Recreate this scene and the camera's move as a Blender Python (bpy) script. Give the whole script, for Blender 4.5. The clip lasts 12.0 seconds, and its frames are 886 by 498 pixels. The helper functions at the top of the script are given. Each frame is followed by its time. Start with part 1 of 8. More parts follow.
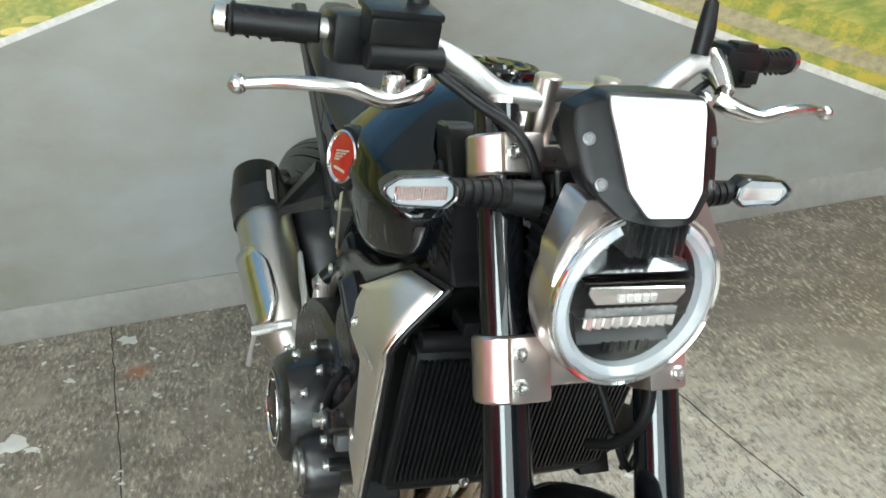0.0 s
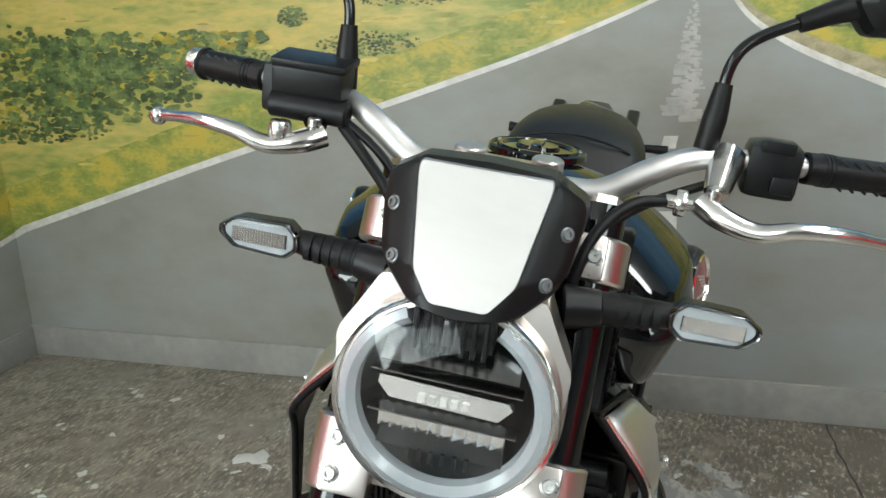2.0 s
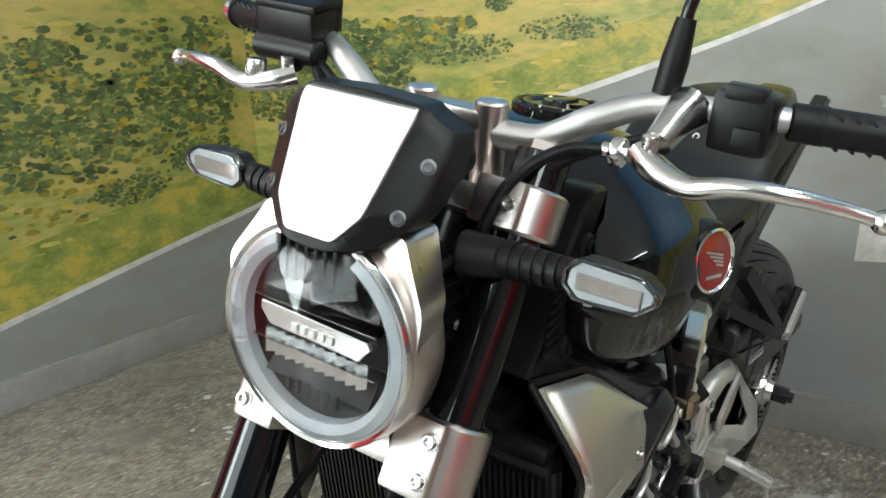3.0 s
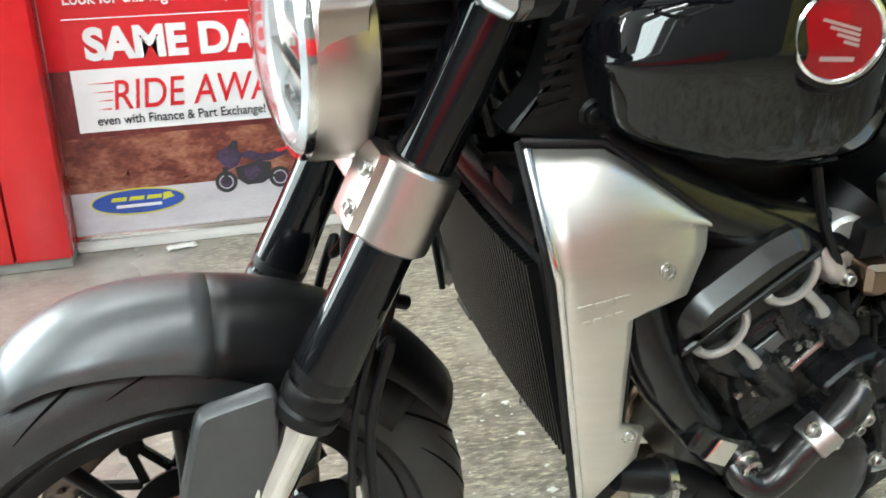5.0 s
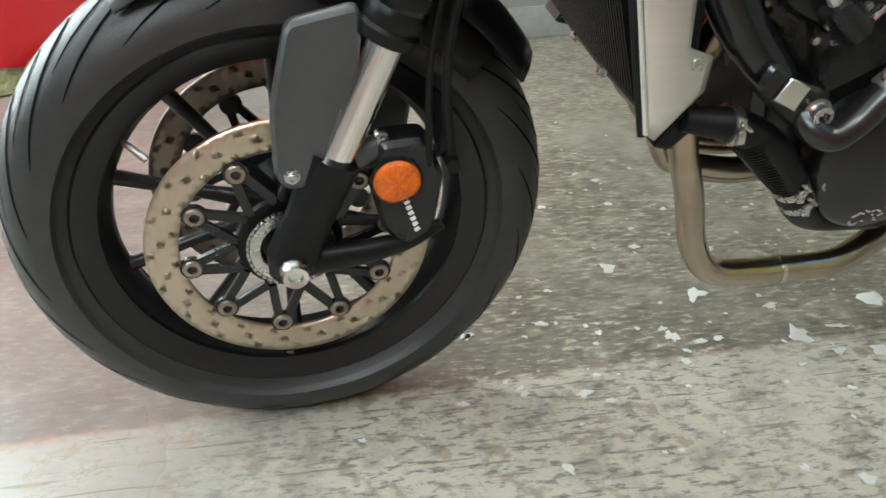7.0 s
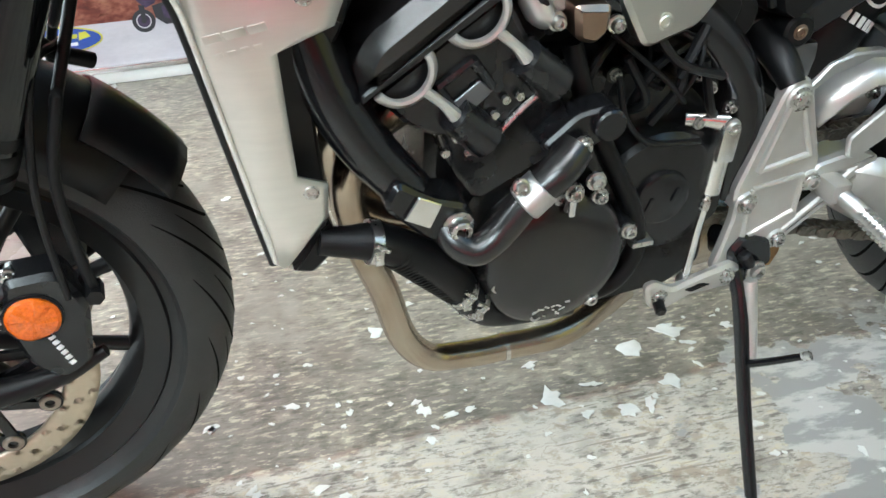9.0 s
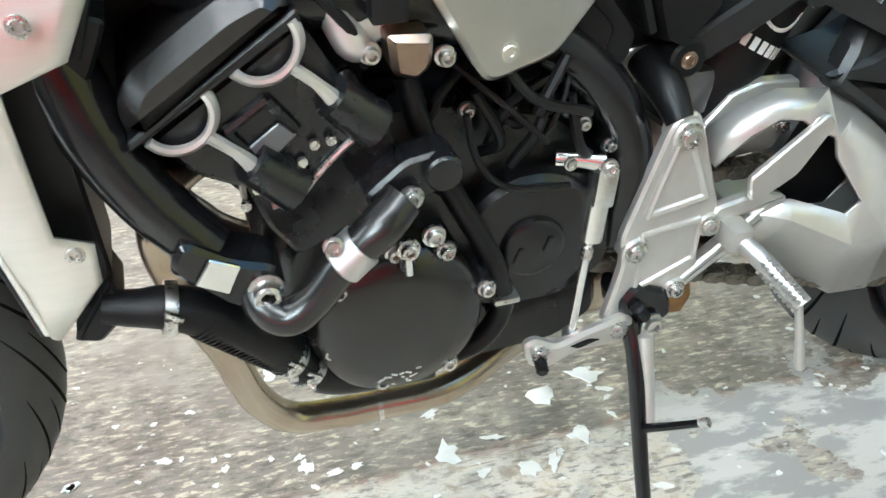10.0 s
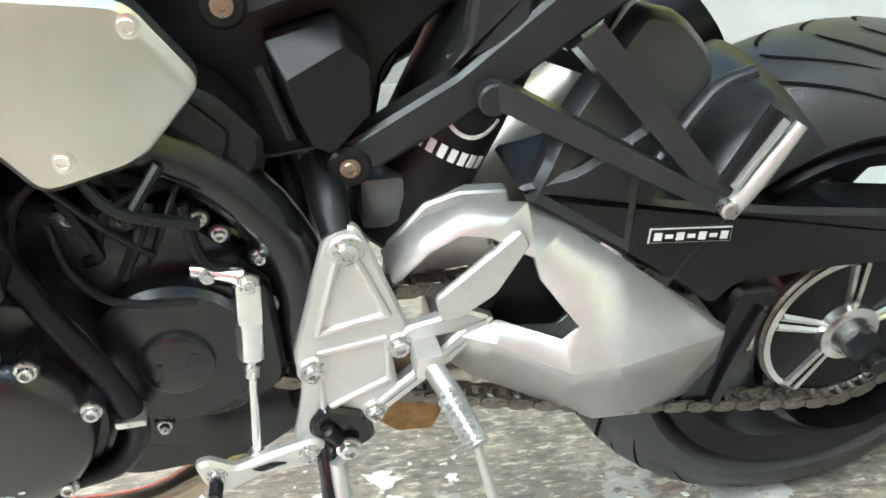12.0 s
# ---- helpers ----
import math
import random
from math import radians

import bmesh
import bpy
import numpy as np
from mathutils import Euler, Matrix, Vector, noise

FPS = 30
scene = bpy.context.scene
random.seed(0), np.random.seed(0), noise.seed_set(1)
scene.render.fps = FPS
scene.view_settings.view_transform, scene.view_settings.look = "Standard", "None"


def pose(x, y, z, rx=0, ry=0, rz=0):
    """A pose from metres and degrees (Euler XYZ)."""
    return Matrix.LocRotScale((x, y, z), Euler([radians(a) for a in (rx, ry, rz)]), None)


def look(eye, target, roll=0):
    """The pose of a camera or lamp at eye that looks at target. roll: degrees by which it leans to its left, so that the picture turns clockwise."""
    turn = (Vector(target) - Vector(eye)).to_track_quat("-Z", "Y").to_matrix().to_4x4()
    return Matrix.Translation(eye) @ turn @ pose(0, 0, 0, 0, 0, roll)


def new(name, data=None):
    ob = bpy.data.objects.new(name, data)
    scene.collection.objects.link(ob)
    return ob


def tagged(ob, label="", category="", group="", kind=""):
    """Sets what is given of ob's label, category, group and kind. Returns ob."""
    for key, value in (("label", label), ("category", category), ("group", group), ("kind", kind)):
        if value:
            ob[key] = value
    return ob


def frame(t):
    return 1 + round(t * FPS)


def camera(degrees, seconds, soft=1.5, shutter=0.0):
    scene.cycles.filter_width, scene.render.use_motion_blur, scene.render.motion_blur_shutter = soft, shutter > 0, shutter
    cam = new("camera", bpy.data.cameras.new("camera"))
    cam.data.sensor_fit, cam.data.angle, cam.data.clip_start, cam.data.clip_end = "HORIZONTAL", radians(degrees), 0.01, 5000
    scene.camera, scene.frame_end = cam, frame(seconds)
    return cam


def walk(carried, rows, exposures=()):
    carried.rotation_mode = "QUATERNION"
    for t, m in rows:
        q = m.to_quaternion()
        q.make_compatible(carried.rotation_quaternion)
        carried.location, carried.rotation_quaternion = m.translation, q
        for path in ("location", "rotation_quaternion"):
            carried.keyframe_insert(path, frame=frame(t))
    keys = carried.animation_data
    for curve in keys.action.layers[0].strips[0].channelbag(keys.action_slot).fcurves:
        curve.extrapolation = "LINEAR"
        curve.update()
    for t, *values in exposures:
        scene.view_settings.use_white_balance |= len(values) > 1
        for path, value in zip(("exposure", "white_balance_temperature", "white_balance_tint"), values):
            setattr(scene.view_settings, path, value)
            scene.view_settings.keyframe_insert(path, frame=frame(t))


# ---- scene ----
cam = camera(53.1, 12.0, shutter=0.15)
PATH = [
    (0, (-0.614, 0.292, 1.338), (1.121, -0.187, 0.466), -2.5),
    (0.5, (-0.65, 0.127, 1.37), (1.199, -0.156, 0.662), -2.0),
    (1, (-0.652, -0.069, 1.333), (1.248, -0.107, 0.707), -2.2),
    (1.5, (-0.61, -0.199, 1.276), (1.282, 0.06, 0.684), -2.5),
    (2, (-0.555, -0.351, 1.224), (1.269, 0.248, 0.662), -3.0),
    (2.5, (-0.489, -0.528, 1.176), (1.208, 0.4, 0.669), -3.4),
    (2.7, (-0.449, -0.584, 1.159), (1.181, 0.462, 0.658), -3.5),
    (4.3, (-0.038, -0.91, 1.032), (0.794, 0.801, 0.417), -2.7),
    (4.5, (-0.015, -0.901, 1.019), (0.714, 0.852, 0.389), -2.6),
    (5, (0.049, -0.896, 0.945), (0.526, 0.931, 0.286), -2.2),
    (5.5, (0.054, -0.922, 0.854), (0.281, 0.925, 0.12), -2.2),
    (6, (0.02, -0.965, 0.787), (0.097, 0.861, -0.024), -1.5),
    (6.5, (0.006, -1.008, 0.737), (0.095, 0.798, -0.118), -1.6),
    (7, (0.048, -1.029, 0.732), (0.259, 0.752, -0.153), -2.3),
    (7.5, (0.124, -1.019, 0.739), (0.428, 0.738, -0.166), -2.8),
    (7.7, (0.159, -1.009, 0.742), (0.493, 0.739, -0.17), -3.0),
    (9.3, (0.374, -0.945, 0.821), (0.777, 0.785, -0.099), -3.7),
    (9.5, (0.408, -0.926, 0.806), (0.815, 0.805, -0.109), -3.7),
    (10, (0.509, -0.88, 0.798), (0.914, 0.851, -0.118), -3.4),
    (10.5, (0.571, -0.864, 0.842), (0.971, 0.864, -0.082), -2.8),
    (11, (0.674, -0.86, 0.879), (1.041, 0.912, 0.028), -2.2),
    (11.5, (0.806, -0.869, 0.861), (1.08, 0.934, 0.041), -2.7),
    (12, (0.9, -0.864, 0.805), (1.183, 0.94, -0.012), -2.4),
]
EXPOSURES = [(0.0, 0.64, 6450, 10), (1.0, 0.22, 6550, 10), (2.5, 0.15, 6600, 11), (4.5, 0.98, 6500, 9), (5.0, 1.1, 6500, 9), (5.5, 1.22, 6450, 8), (6.0, 1.1, 6350, 8), (7.0, 0.65, 6450, 9), (7.7, 0.75, 6400, 9), (9.5, 1.4, 6100, 10), (10.5, 1.66, 6100, 9), (12.0, 1.98, 6200, 8)]
walk(cam, [(t, look(eye, target, roll)) for t, eye, target, roll in PATH], EXPOSURES)
# ---- light ----
world = bpy.data.worlds.new("showroom_world")
scene.world = world
world.use_nodes = True
_bg = world.node_tree.nodes["Background"]
_sky = world.node_tree.nodes.new("ShaderNodeTexSky")
_sky.sky_type = "NISHITA"
_sky.sun_disc = False
_sky.sun_elevation, _sky.sun_rotation = radians(35), radians(180)
world.node_tree.links.new(_sky.outputs[0], _bg.inputs[0])
_bg.inputs[1].default_value = 0.08


def area(name, m, sx, sy, power, colour):
    d = bpy.data.lights.new(name, "AREA")
    d.shape, d.size, d.size_y, d.energy, d.color = "RECTANGLE", sx, sy, power, colour
    ob = new(name, d)
    ob.matrix_world = m
    return ob


area("shopfront_daylight", look((-4.45, 0.79, 1.7), (0.8, 0.42, 0.5)), 2.6, 2.4, 76, (0.84, 0.98, 0.99))
# fill light added high on the unseen south side; no window known there
area("high_window_daylight", look((-0.9, -2.66, 2.3), (0.5, 0.3, 0.4)), 2.6, 0.8, 58, (0.84, 0.98, 0.99))
area("entrance_daylight", look((-2.42, 2.07, 1.35), (-1.8, 0.0, 0.6)), 1.85, 1.9, 150, (0.84, 0.98, 0.99))


# ---- materials ----
def mat(name, colour, rough=0.5, metal=0.0, vary=0.15, scale=40.0, bump=0.0, bscale=None, coat=0.0, second=None, spec=0.5, rvar=0.1, stretch=None, rnd=0.0):
    """A surface with variation at two scales in colour and roughness, and a fine relief."""
    m = bpy.data.materials.new(name)
    m.use_nodes = True
    nt = m.node_tree
    n, k = nt.nodes, nt.links
    b = n["Principled BSDF"]
    tc = n.new("ShaderNodeTexCoord")
    src = tc.outputs["Object"]
    if stretch:
        mp = n.new("ShaderNodeMapping")
        mp.inputs["Scale"].default_value = stretch
        k.new(src, mp.inputs[0])
        src = mp.outputs[0]
    big, fine = n.new("ShaderNodeTexNoise"), n.new("ShaderNodeTexNoise")
    big.inputs["Scale"].default_value, fine.inputs["Scale"].default_value = scale * 0.15, scale
    big.inputs["Detail"].default_value, fine.inputs["Detail"].default_value = 4, 6
    k.new(src, big.inputs["Vector"]), k.new(src, fine.inputs["Vector"])
    add = n.new("ShaderNodeMath")
    add.operation = "ADD"
    k.new(big.outputs["Fac"], add.inputs[0]), k.new(fine.outputs["Fac"], add.inputs[1])
    ramp = n.new("ShaderNodeMapRange")
    ramp.inputs["From Min"].default_value, ramp.inputs["From Max"].default_value = 0.65, 1.35
    k.new(add.outputs[0], ramp.inputs[0])
    mix = n.new("ShaderNodeMix")
    mix.data_type = "RGBA"
    lo = second or tuple(c * (1 - vary) for c in colour)
    hi = colour if second else tuple(min(1, c * (1 + vary)) for c in colour)
    mix.inputs["A"].default_value, mix.inputs["B"].default_value = (*lo, 1), (*hi, 1)
    k.new(ramp.outputs[0], mix.inputs["Factor"])
    out = mix.outputs["Result"]
    if rnd:
        oi = n.new("ShaderNodeObjectInfo")
        hs = n.new("ShaderNodeHueSaturation")
        mr = n.new("ShaderNodeMapRange")
        mr.inputs["To Min"].default_value, mr.inputs["To Max"].default_value = 1 - rnd, 1 + rnd
        k.new(oi.outputs["Random"], mr.inputs[0]), k.new(mr.outputs[0], hs.inputs["Value"]), k.new(out, hs.inputs["Color"])
        out = hs.outputs[0]
    k.new(out, b.inputs["Base Color"])
    rr = n.new("ShaderNodeMapRange")
    rr.inputs["From Min"].default_value, rr.inputs["From Max"].default_value = 0.65, 1.35
    rr.inputs["To Min"].default_value, rr.inputs["To Max"].default_value = max(0.02, rough * (1 - rvar)), min(1, rough * (1 + rvar))
    k.new(add.outputs[0], rr.inputs[0]), k.new(rr.outputs[0], b.inputs["Roughness"])
    b.inputs["Metallic"].default_value = metal
    b.inputs["Specular IOR Level"].default_value = spec
    if coat:
        b.inputs["Coat Weight"].default_value, b.inputs["Coat Roughness"].default_value = coat, 0.03
    if bump:
        bt = n.new("ShaderNodeTexNoise")
        bt.inputs["Scale"].default_value, bt.inputs["Detail"].default_value = bscale or scale * 4, 5
        k.new(src, bt.inputs["Vector"])
        bp = n.new("ShaderNodeBump")
        bp.inputs["Strength"].default_value, bp.inputs["Distance"].default_value = bump, 0.002
        k.new(bt.outputs["Fac"], bp.inputs["Height"]), k.new(bp.outputs[0], b.inputs["Normal"])
    return m


def glass(name, colour=(1, 1, 1), rough=0.02, ior=1.45):
    m = bpy.data.materials.new(name)
    m.use_nodes = True
    b = m.node_tree.nodes["Principled BSDF"]
    b.inputs["Base Color"].default_value = (*colour, 1)
    b.inputs["Transmission Weight"].default_value = 1
    b.inputs["Roughness"].default_value, b.inputs["IOR"].default_value = rough, ior
    return m


GLOSS = mat("black_gloss_paint", (0.003, 0.0035, 0.0045), 0.04, 0, 0.2, 30)
MATTE = mat("matt_graphite_paint", (0.088, 0.092, 0.097), 0.36, 0.5, 0.08, 60, bump=0.05, bscale=900)
GRAPH = mat("dark_graphite_paint", (0.022, 0.023, 0.024), 0.34, 0.3, 0.1, 60, bump=0.06, bscale=900)
PLASTIC = mat("black_grained_plastic", (0.006, 0.006, 0.0065), 0.34, 0, 0.2, 80, spec=0.25, bump=0.15, bscale=1200)
SOFT = mat("black_rubber", (0.005, 0.005, 0.0055), 0.42, 0, 0.25, 60, spec=0.25, bump=0.2, bscale=700)
ENGINE = mat("black_engine_enamel", (0.008, 0.008, 0.009), 0.26, 0.0, 0.25, 40, spec=0.5, bump=0.12, bscale=800)
FRAME = mat("black_frame_enamel", (0.006, 0.006, 0.007), 0.18, 0.0, 0.2, 40, bump=0.05, bscale=600)
SILVER = mat("brushed_aluminium_panel", (0.70, 0.68, 0.64), 0.42, 1.0, 0.05, 30, bump=0.05, bscale=900, stretch=(1, 1, 8))
PLATE = mat("brushed_aluminium_plate", (0.57, 0.56, 0.545), 0.45, 1.0, 0.04, 30, bump=0.05, bscale=900, stretch=(8, 1, 1))
CAST = mat("silver_cast_paint", (0.58, 0.565, 0.54), 0.34, 0.7, 0.06, 60, bump=0.08, bscale=1200)
SIDE = mat("satin_silver_cover", (0.72, 0.70, 0.64), 0.33, 1.0, 0.04, 40, bump=0.05, bscale=1200)
CHAMP = mat("champagne_anodised", (0.62, 0.56, 0.53), 0.3, 1.0, 0.05, 50, bump=0.03, bscale=900)
ALLOY = mat("polished_alloy", (0.72, 0.71, 0.69), 0.2, 1.0, 0.1, 60, bump=0.05, bscale=400)
CHROME = mat("chrome_tube", (0.78, 0.77, 0.76), 0.09, 1.0, 0.03, 40)
STEEL = mat("zinc_bolt", (0.55, 0.54, 0.52), 0.28, 1.0, 0.2, 300, bump=0.1, bscale=900)
DISC = mat("brake_disc_steel", (0.52, 0.44, 0.34), 0.34, 1.0, 0.12, 60, bump=0.1, bscale=900)
DARKDISC = mat("brake_disc_back_steel", (0.30, 0.25, 0.21), 0.4, 1.0, 0.12, 60, bump=0.1, bscale=900)
HEADER = mat("heat_stained_steel", (0.56, 0.50, 0.42), 0.24, 1.0, 0.2, 18, second=(0.34, 0.25, 0.17), bump=0.03, bscale=200)
SATIN = mat("satin_grey_enamel", (0.15, 0.153, 0.158), 0.32, 0.6, 0.1, 50, bump=0.06, bscale=900)
COVER = mat("sheened_black_cover", (0.013, 0.012, 0.012), 0.24, 0.1, 0.15, 50, spec=0.7, bump=0.05, bscale=1000)
MUFFLER = mat("dull_muffler_steel", (0.56, 0.54, 0.50), 0.36, 1.0, 0.1, 40, bump=0.04, bscale=500)
RUST = mat("heat_browned_collector", (0.46, 0.27, 0.09), 0.42, 0.6, 0.5, 45, second=(0.12, 0.05, 0.03), bump=0.2, bscale=300)
TYRE = mat("tyre_rubber", (0.026, 0.027, 0.027), 0.40, 0, 0.25, 30, bump=0.25, bscale=500)
GROOVE = mat("tread_groove_rubber", (0.003, 0.003, 0.003), 0.9, 0, 0.2, 60, spec=0.1)
RIM = mat("black_rim_enamel", (0.009, 0.009, 0.010), 0.3, 0.2, 0.2, 40)
AMBER = mat("amber_reflector", (0.74, 0.135, 0.002), 0.24, 0, 0.25, 260, bump=0.6, bscale=420, coat=0.25)
RED = mat("red_badge_enamel", (0.27, 0.008, 0.010), 0.12, 0, 0.1, 60, coat=1.0)
WHITE = mat("white_print", (0.78, 0.76, 0.74), 0.5, 0, 0.04, 60)
BRONZE = mat("bronze_sensor", (0.36, 0.26, 0.20), 0.30, 1.0, 0.1, 80)
CHAINM = mat("chain_steel", (0.20, 0.18, 0.15), 0.42, 0.9, 0.4, 200, bump=0.2, bscale=600)
LENS = glass("clear_lens", ior=1.3)
MIRROR = mat("mirror_glass", (0.9, 0.9, 0.9), 0.01, 1.0, 0.0, 10, rvar=0)
SMOKE = mat("smoked_reflector", (0.16, 0.16, 0.16), 0.14, 1.0, 0.3, 60)
DRL = mat("frosted_light_guide", (0.24, 0.255, 0.27), 0.2, 0, 0.03, 60, coat=0.6)
REFLECTOR = mat("lamp_reflector", (0.80, 0.80, 0.80), 0.12, 1.0, 0.1, 90)
SEATM = mat("black_seat_vinyl", (0.008, 0.008, 0.008), 0.45, 0, 0.2, 50, bump=0.3, bscale=500)
CORE = mat("radiator_core", (0.004, 0.004, 0.0045), 0.6, 0.0, 0.2, 100, spec=0.2)


# ---- mesh helpers ----
def crom(pts, n=6):
    """A smooth line through the given points."""
    p = [Vector(q) for q in pts]
    p = [2 * p[0] - p[1]] + p + [2 * p[-1] - p[-2]]
    out = []
    for i in range(1, len(p) - 2):
        for j in range(n):
            t = j / n
            out.append(0.5 * (2 * p[i] + (p[i + 1] - p[i - 1]) * t + (2 * p[i - 1] - 5 * p[i] + 4 * p[i + 1] - p[i + 2]) * t * t + (3 * p[i] - p[i - 1] - 3 * p[i + 1] + p[i + 2]) * t ** 3))
    return out + [p[-2]]


def rings(bm, loops, closed=True, cap=True):
    vs = [[bm.verts.new(q) for q in lp] for lp in loops]
    n = len(vs[0])
    for a, b in zip(vs, vs[1:]):
        for i in range(n if closed else n - 1):
            bm.faces.new((a[i], a[(i + 1) % n], b[(i + 1) % n], b[i]))
    if cap and closed:
        bm.faces.new(vs[0][::-1]), bm.faces.new(vs[-1])
    return vs


def tube(pts, r, segs=12, smooth=6, bm=None, flat=1.0):
    """A round bar along a line; r a number or one for each given point."""
    bm = bm or bmesh.new()
    line = crom(pts, smooth) if smooth else [Vector(q) for q in pts]
    rad = r if isinstance(r, (list, tuple)) else [r] * len(pts)
    loops, up = [], None
    for i, q in enumerate(line):
        t = (line[min(i + 1, len(line) - 1)] - line[max(i - 1, 0)]).normalized()
        if up is None:
            up = t.orthogonal().normalized()
        up = (up - t * up.dot(t)).normalized()
        side = t.cross(up)
        f = i / (len(line) - 1) * (len(pts) - 1)
        a = min(int(f), len(pts) - 2)
        rr = rad[a] + (rad[a + 1] - rad[a]) * (f - a)
        loops.append([q + rr * (math.cos(u) * up * flat + math.sin(u) * side) for u in (2 * math.pi * k / segs for k in range(segs))])
    rings(bm, loops)
    return bm


def cyl(p0, p1, r, r1=None, segs=20, bm=None, bev=0.0):
    p0, p1 = Vector(p0), Vector(p1)
    r1 = r if r1 is None else r1
    d = (p1 - p0).normalized()
    pts, rr = [p0, p1], [r, r1]
    if bev:
        pts, rr = [p0, p0 + d * bev, p1 - d * bev, p1], [r - bev, r, r1, r1 - bev]
    return tube(pts, rr, segs, 0, bm)


def revolve(profile, centre, axis="y", segs=64, closed=False, bm=None):
    """Turns (radius, along) round an axis."""
    bm = bm or bmesh.new()
    c = Vector(centre)
    loops = []
    for k in range(segs):
        u = 2 * math.pi * k / segs
        co, si = math.cos(u), math.sin(u)
        loops.append([c + (Vector((r * co, h, r * si)) if axis == "y" else Vector((h, r * co, r * si)) if axis == "x" else Vector((r * co, r * si, h))) for r, h in profile])
    n = len(profile)
    vs = [[bm.verts.new(q) for q in lp] for lp in loops]
    for a in range(segs):
        b = (a + 1) % segs
        for i in range(n if closed else n - 1):
            bm.faces.new((vs[a][i], vs[a][(i + 1) % n], vs[b][(i + 1) % n], vs[b][i]))
    return bm


def box(c, s, bev=0.002, bm=None, m=None):
    bm = bm or bmesh.new()
    r = bmesh.ops.create_cube(bm, size=1)
    for v in r["verts"]:
        v.co = Vector((v.co.x * s[0], v.co.y * s[1], v.co.z * s[2]))
    if bev:
        es = list({e for v in r["verts"] for e in v.link_edges})
        r2 = bmesh.ops.bevel(bm, geom=es, offset=bev, segments=2, affect="EDGES", profile=0.6)
        vs = {v for f in r2["faces"] for v in f.verts} | {v for v in r["verts"] if v.is_valid}
    else:
        vs = set(r["verts"])
    for v in vs:
        v.co = (m @ v.co if m else v.co) + Vector(c)
    return bm


def rounded(poly, r, n=4):
    """A 2D outline with its corners rounded."""
    out = []
    k = len(poly)
    for i in range(k):
        p, a, b = Vector(poly[i]), Vector(poly[i - 1]), Vector(poly[(i + 1) % k])
        da, db = (a - p), (b - p)
        ra = min(r, da.length * 0.45, db.length * 0.45)
        s, e = p + da.normalized() * ra, p + db.normalized() * ra
        for j in range(n + 1):
            t = j / n
            out.append(tuple((1 - t) ** 2 * s + 2 * t * (1 - t) * p + t * t * e))
    return out


def prism(poly, y0, y1, r=0.0, bev=0.003, bm=None, fn=None):
    """An (x, z) outline with thickness from y0 to y1, its rims bevelled. fn bends (x, y, z)."""
    bm = bm or bmesh.new()
    poly = rounded(poly, r) if r else [tuple(p) for p in poly]
    c = Vector((sum(p[0] for p in poly) / len(poly), sum(p[1] for p in poly) / len(poly)))
    s = 1 if y1 > y0 else -1

    def ring(y, inset):
        out = []
        k = len(poly)
        for i, p in enumerate(poly):
            a, b = Vector(poly[i - 1]), Vector(poly[(i + 1) % k])
            t = (b - a).normalized()
            nrm = Vector((-t.y, t.x))
            q = Vector(p) + nrm * inset * orient
            v = Vector((q.x, y, q.y))
            out.append(Vector(fn(*v)) if fn else v)
        return out

    areas = sum(poly[i - 1][0] * poly[i][1] - poly[i][0] * poly[i - 1][1] for i in range(len(poly)))
    orient = 1 if areas > 0 else -1
    loops = [ring(y0, bev), ring(y0 + s * bev, 0), ring(y1 - s * bev, 0), ring(y1, bev)] if bev else [ring(y0, 0), ring(y1, 0)]
    rings(bm, loops)
    return bm


def bolt(p, d, r=0.008, h=0.006, bm=None):
    """A socket-head bolt with a washer and a recessed hexagon."""
    bm = bm or bmesh.new()
    p, d = Vector(p), Vector(d).normalized()
    up = d.orthogonal().normalized()
    side = d.cross(up)

    def ring(rr, hh, n=12):
        return [p + d * hh + rr * (math.cos(2 * math.pi * i / n) * up + math.sin(2 * math.pi * i / n) * side) for i in range(n)]

    rings(bm, [ring(r * 1.35, -0.002), ring(r * 1.35, 0.001), ring(r, 0.0015), ring(r, h - 0.001), ring(r * 0.88, h), ring(r * 0.55, h), ring(r * 0.5, h * 0.4)])
    return bm


def patch(rows, bm=None):
    """A sheet through a grid of points."""
    bm = bm or bmesh.new()
    rings(bm, rows, closed=False, cap=False)
    return bm


def mirror_y(bm):
    """Adds the other half across y = 0."""
    g = bmesh.ops.duplicate(bm, geom=bm.verts[:] + bm.edges[:] + bm.faces[:])["geom"]
    for v in g:
        if isinstance(v, bmesh.types.BMVert):
            v.co.y = -v.co.y
    bmesh.ops.reverse_faces(bm, faces=[x for x in g if isinstance(x, bmesh.types.BMFace)])
    bmesh.ops.remove_doubles(bm, verts=bm.verts, dist=0.0004)
    return bm


STANCE = [Matrix()]


def settled(build, dx=0.0, wide=1.0, dz=0.0, xz=0.0, zx=0.0, tall=1.0, at=(0.0, 0.0), long=1.0):
    """Builds a group of parts moved by dx and dz, widened across the machine, sheared and stretched about the point at (x, z)."""
    before = STANCE[0]
    STANCE[0] = before @ Matrix(((long, 0, xz, dx - xz * at[1]), (0, wide, 0, 0), (zx, 0, tall, dz - zx * at[0] + (1 - tall) * at[1]), (0, 0, 0, 1)))
    build()
    STANCE[0] = before


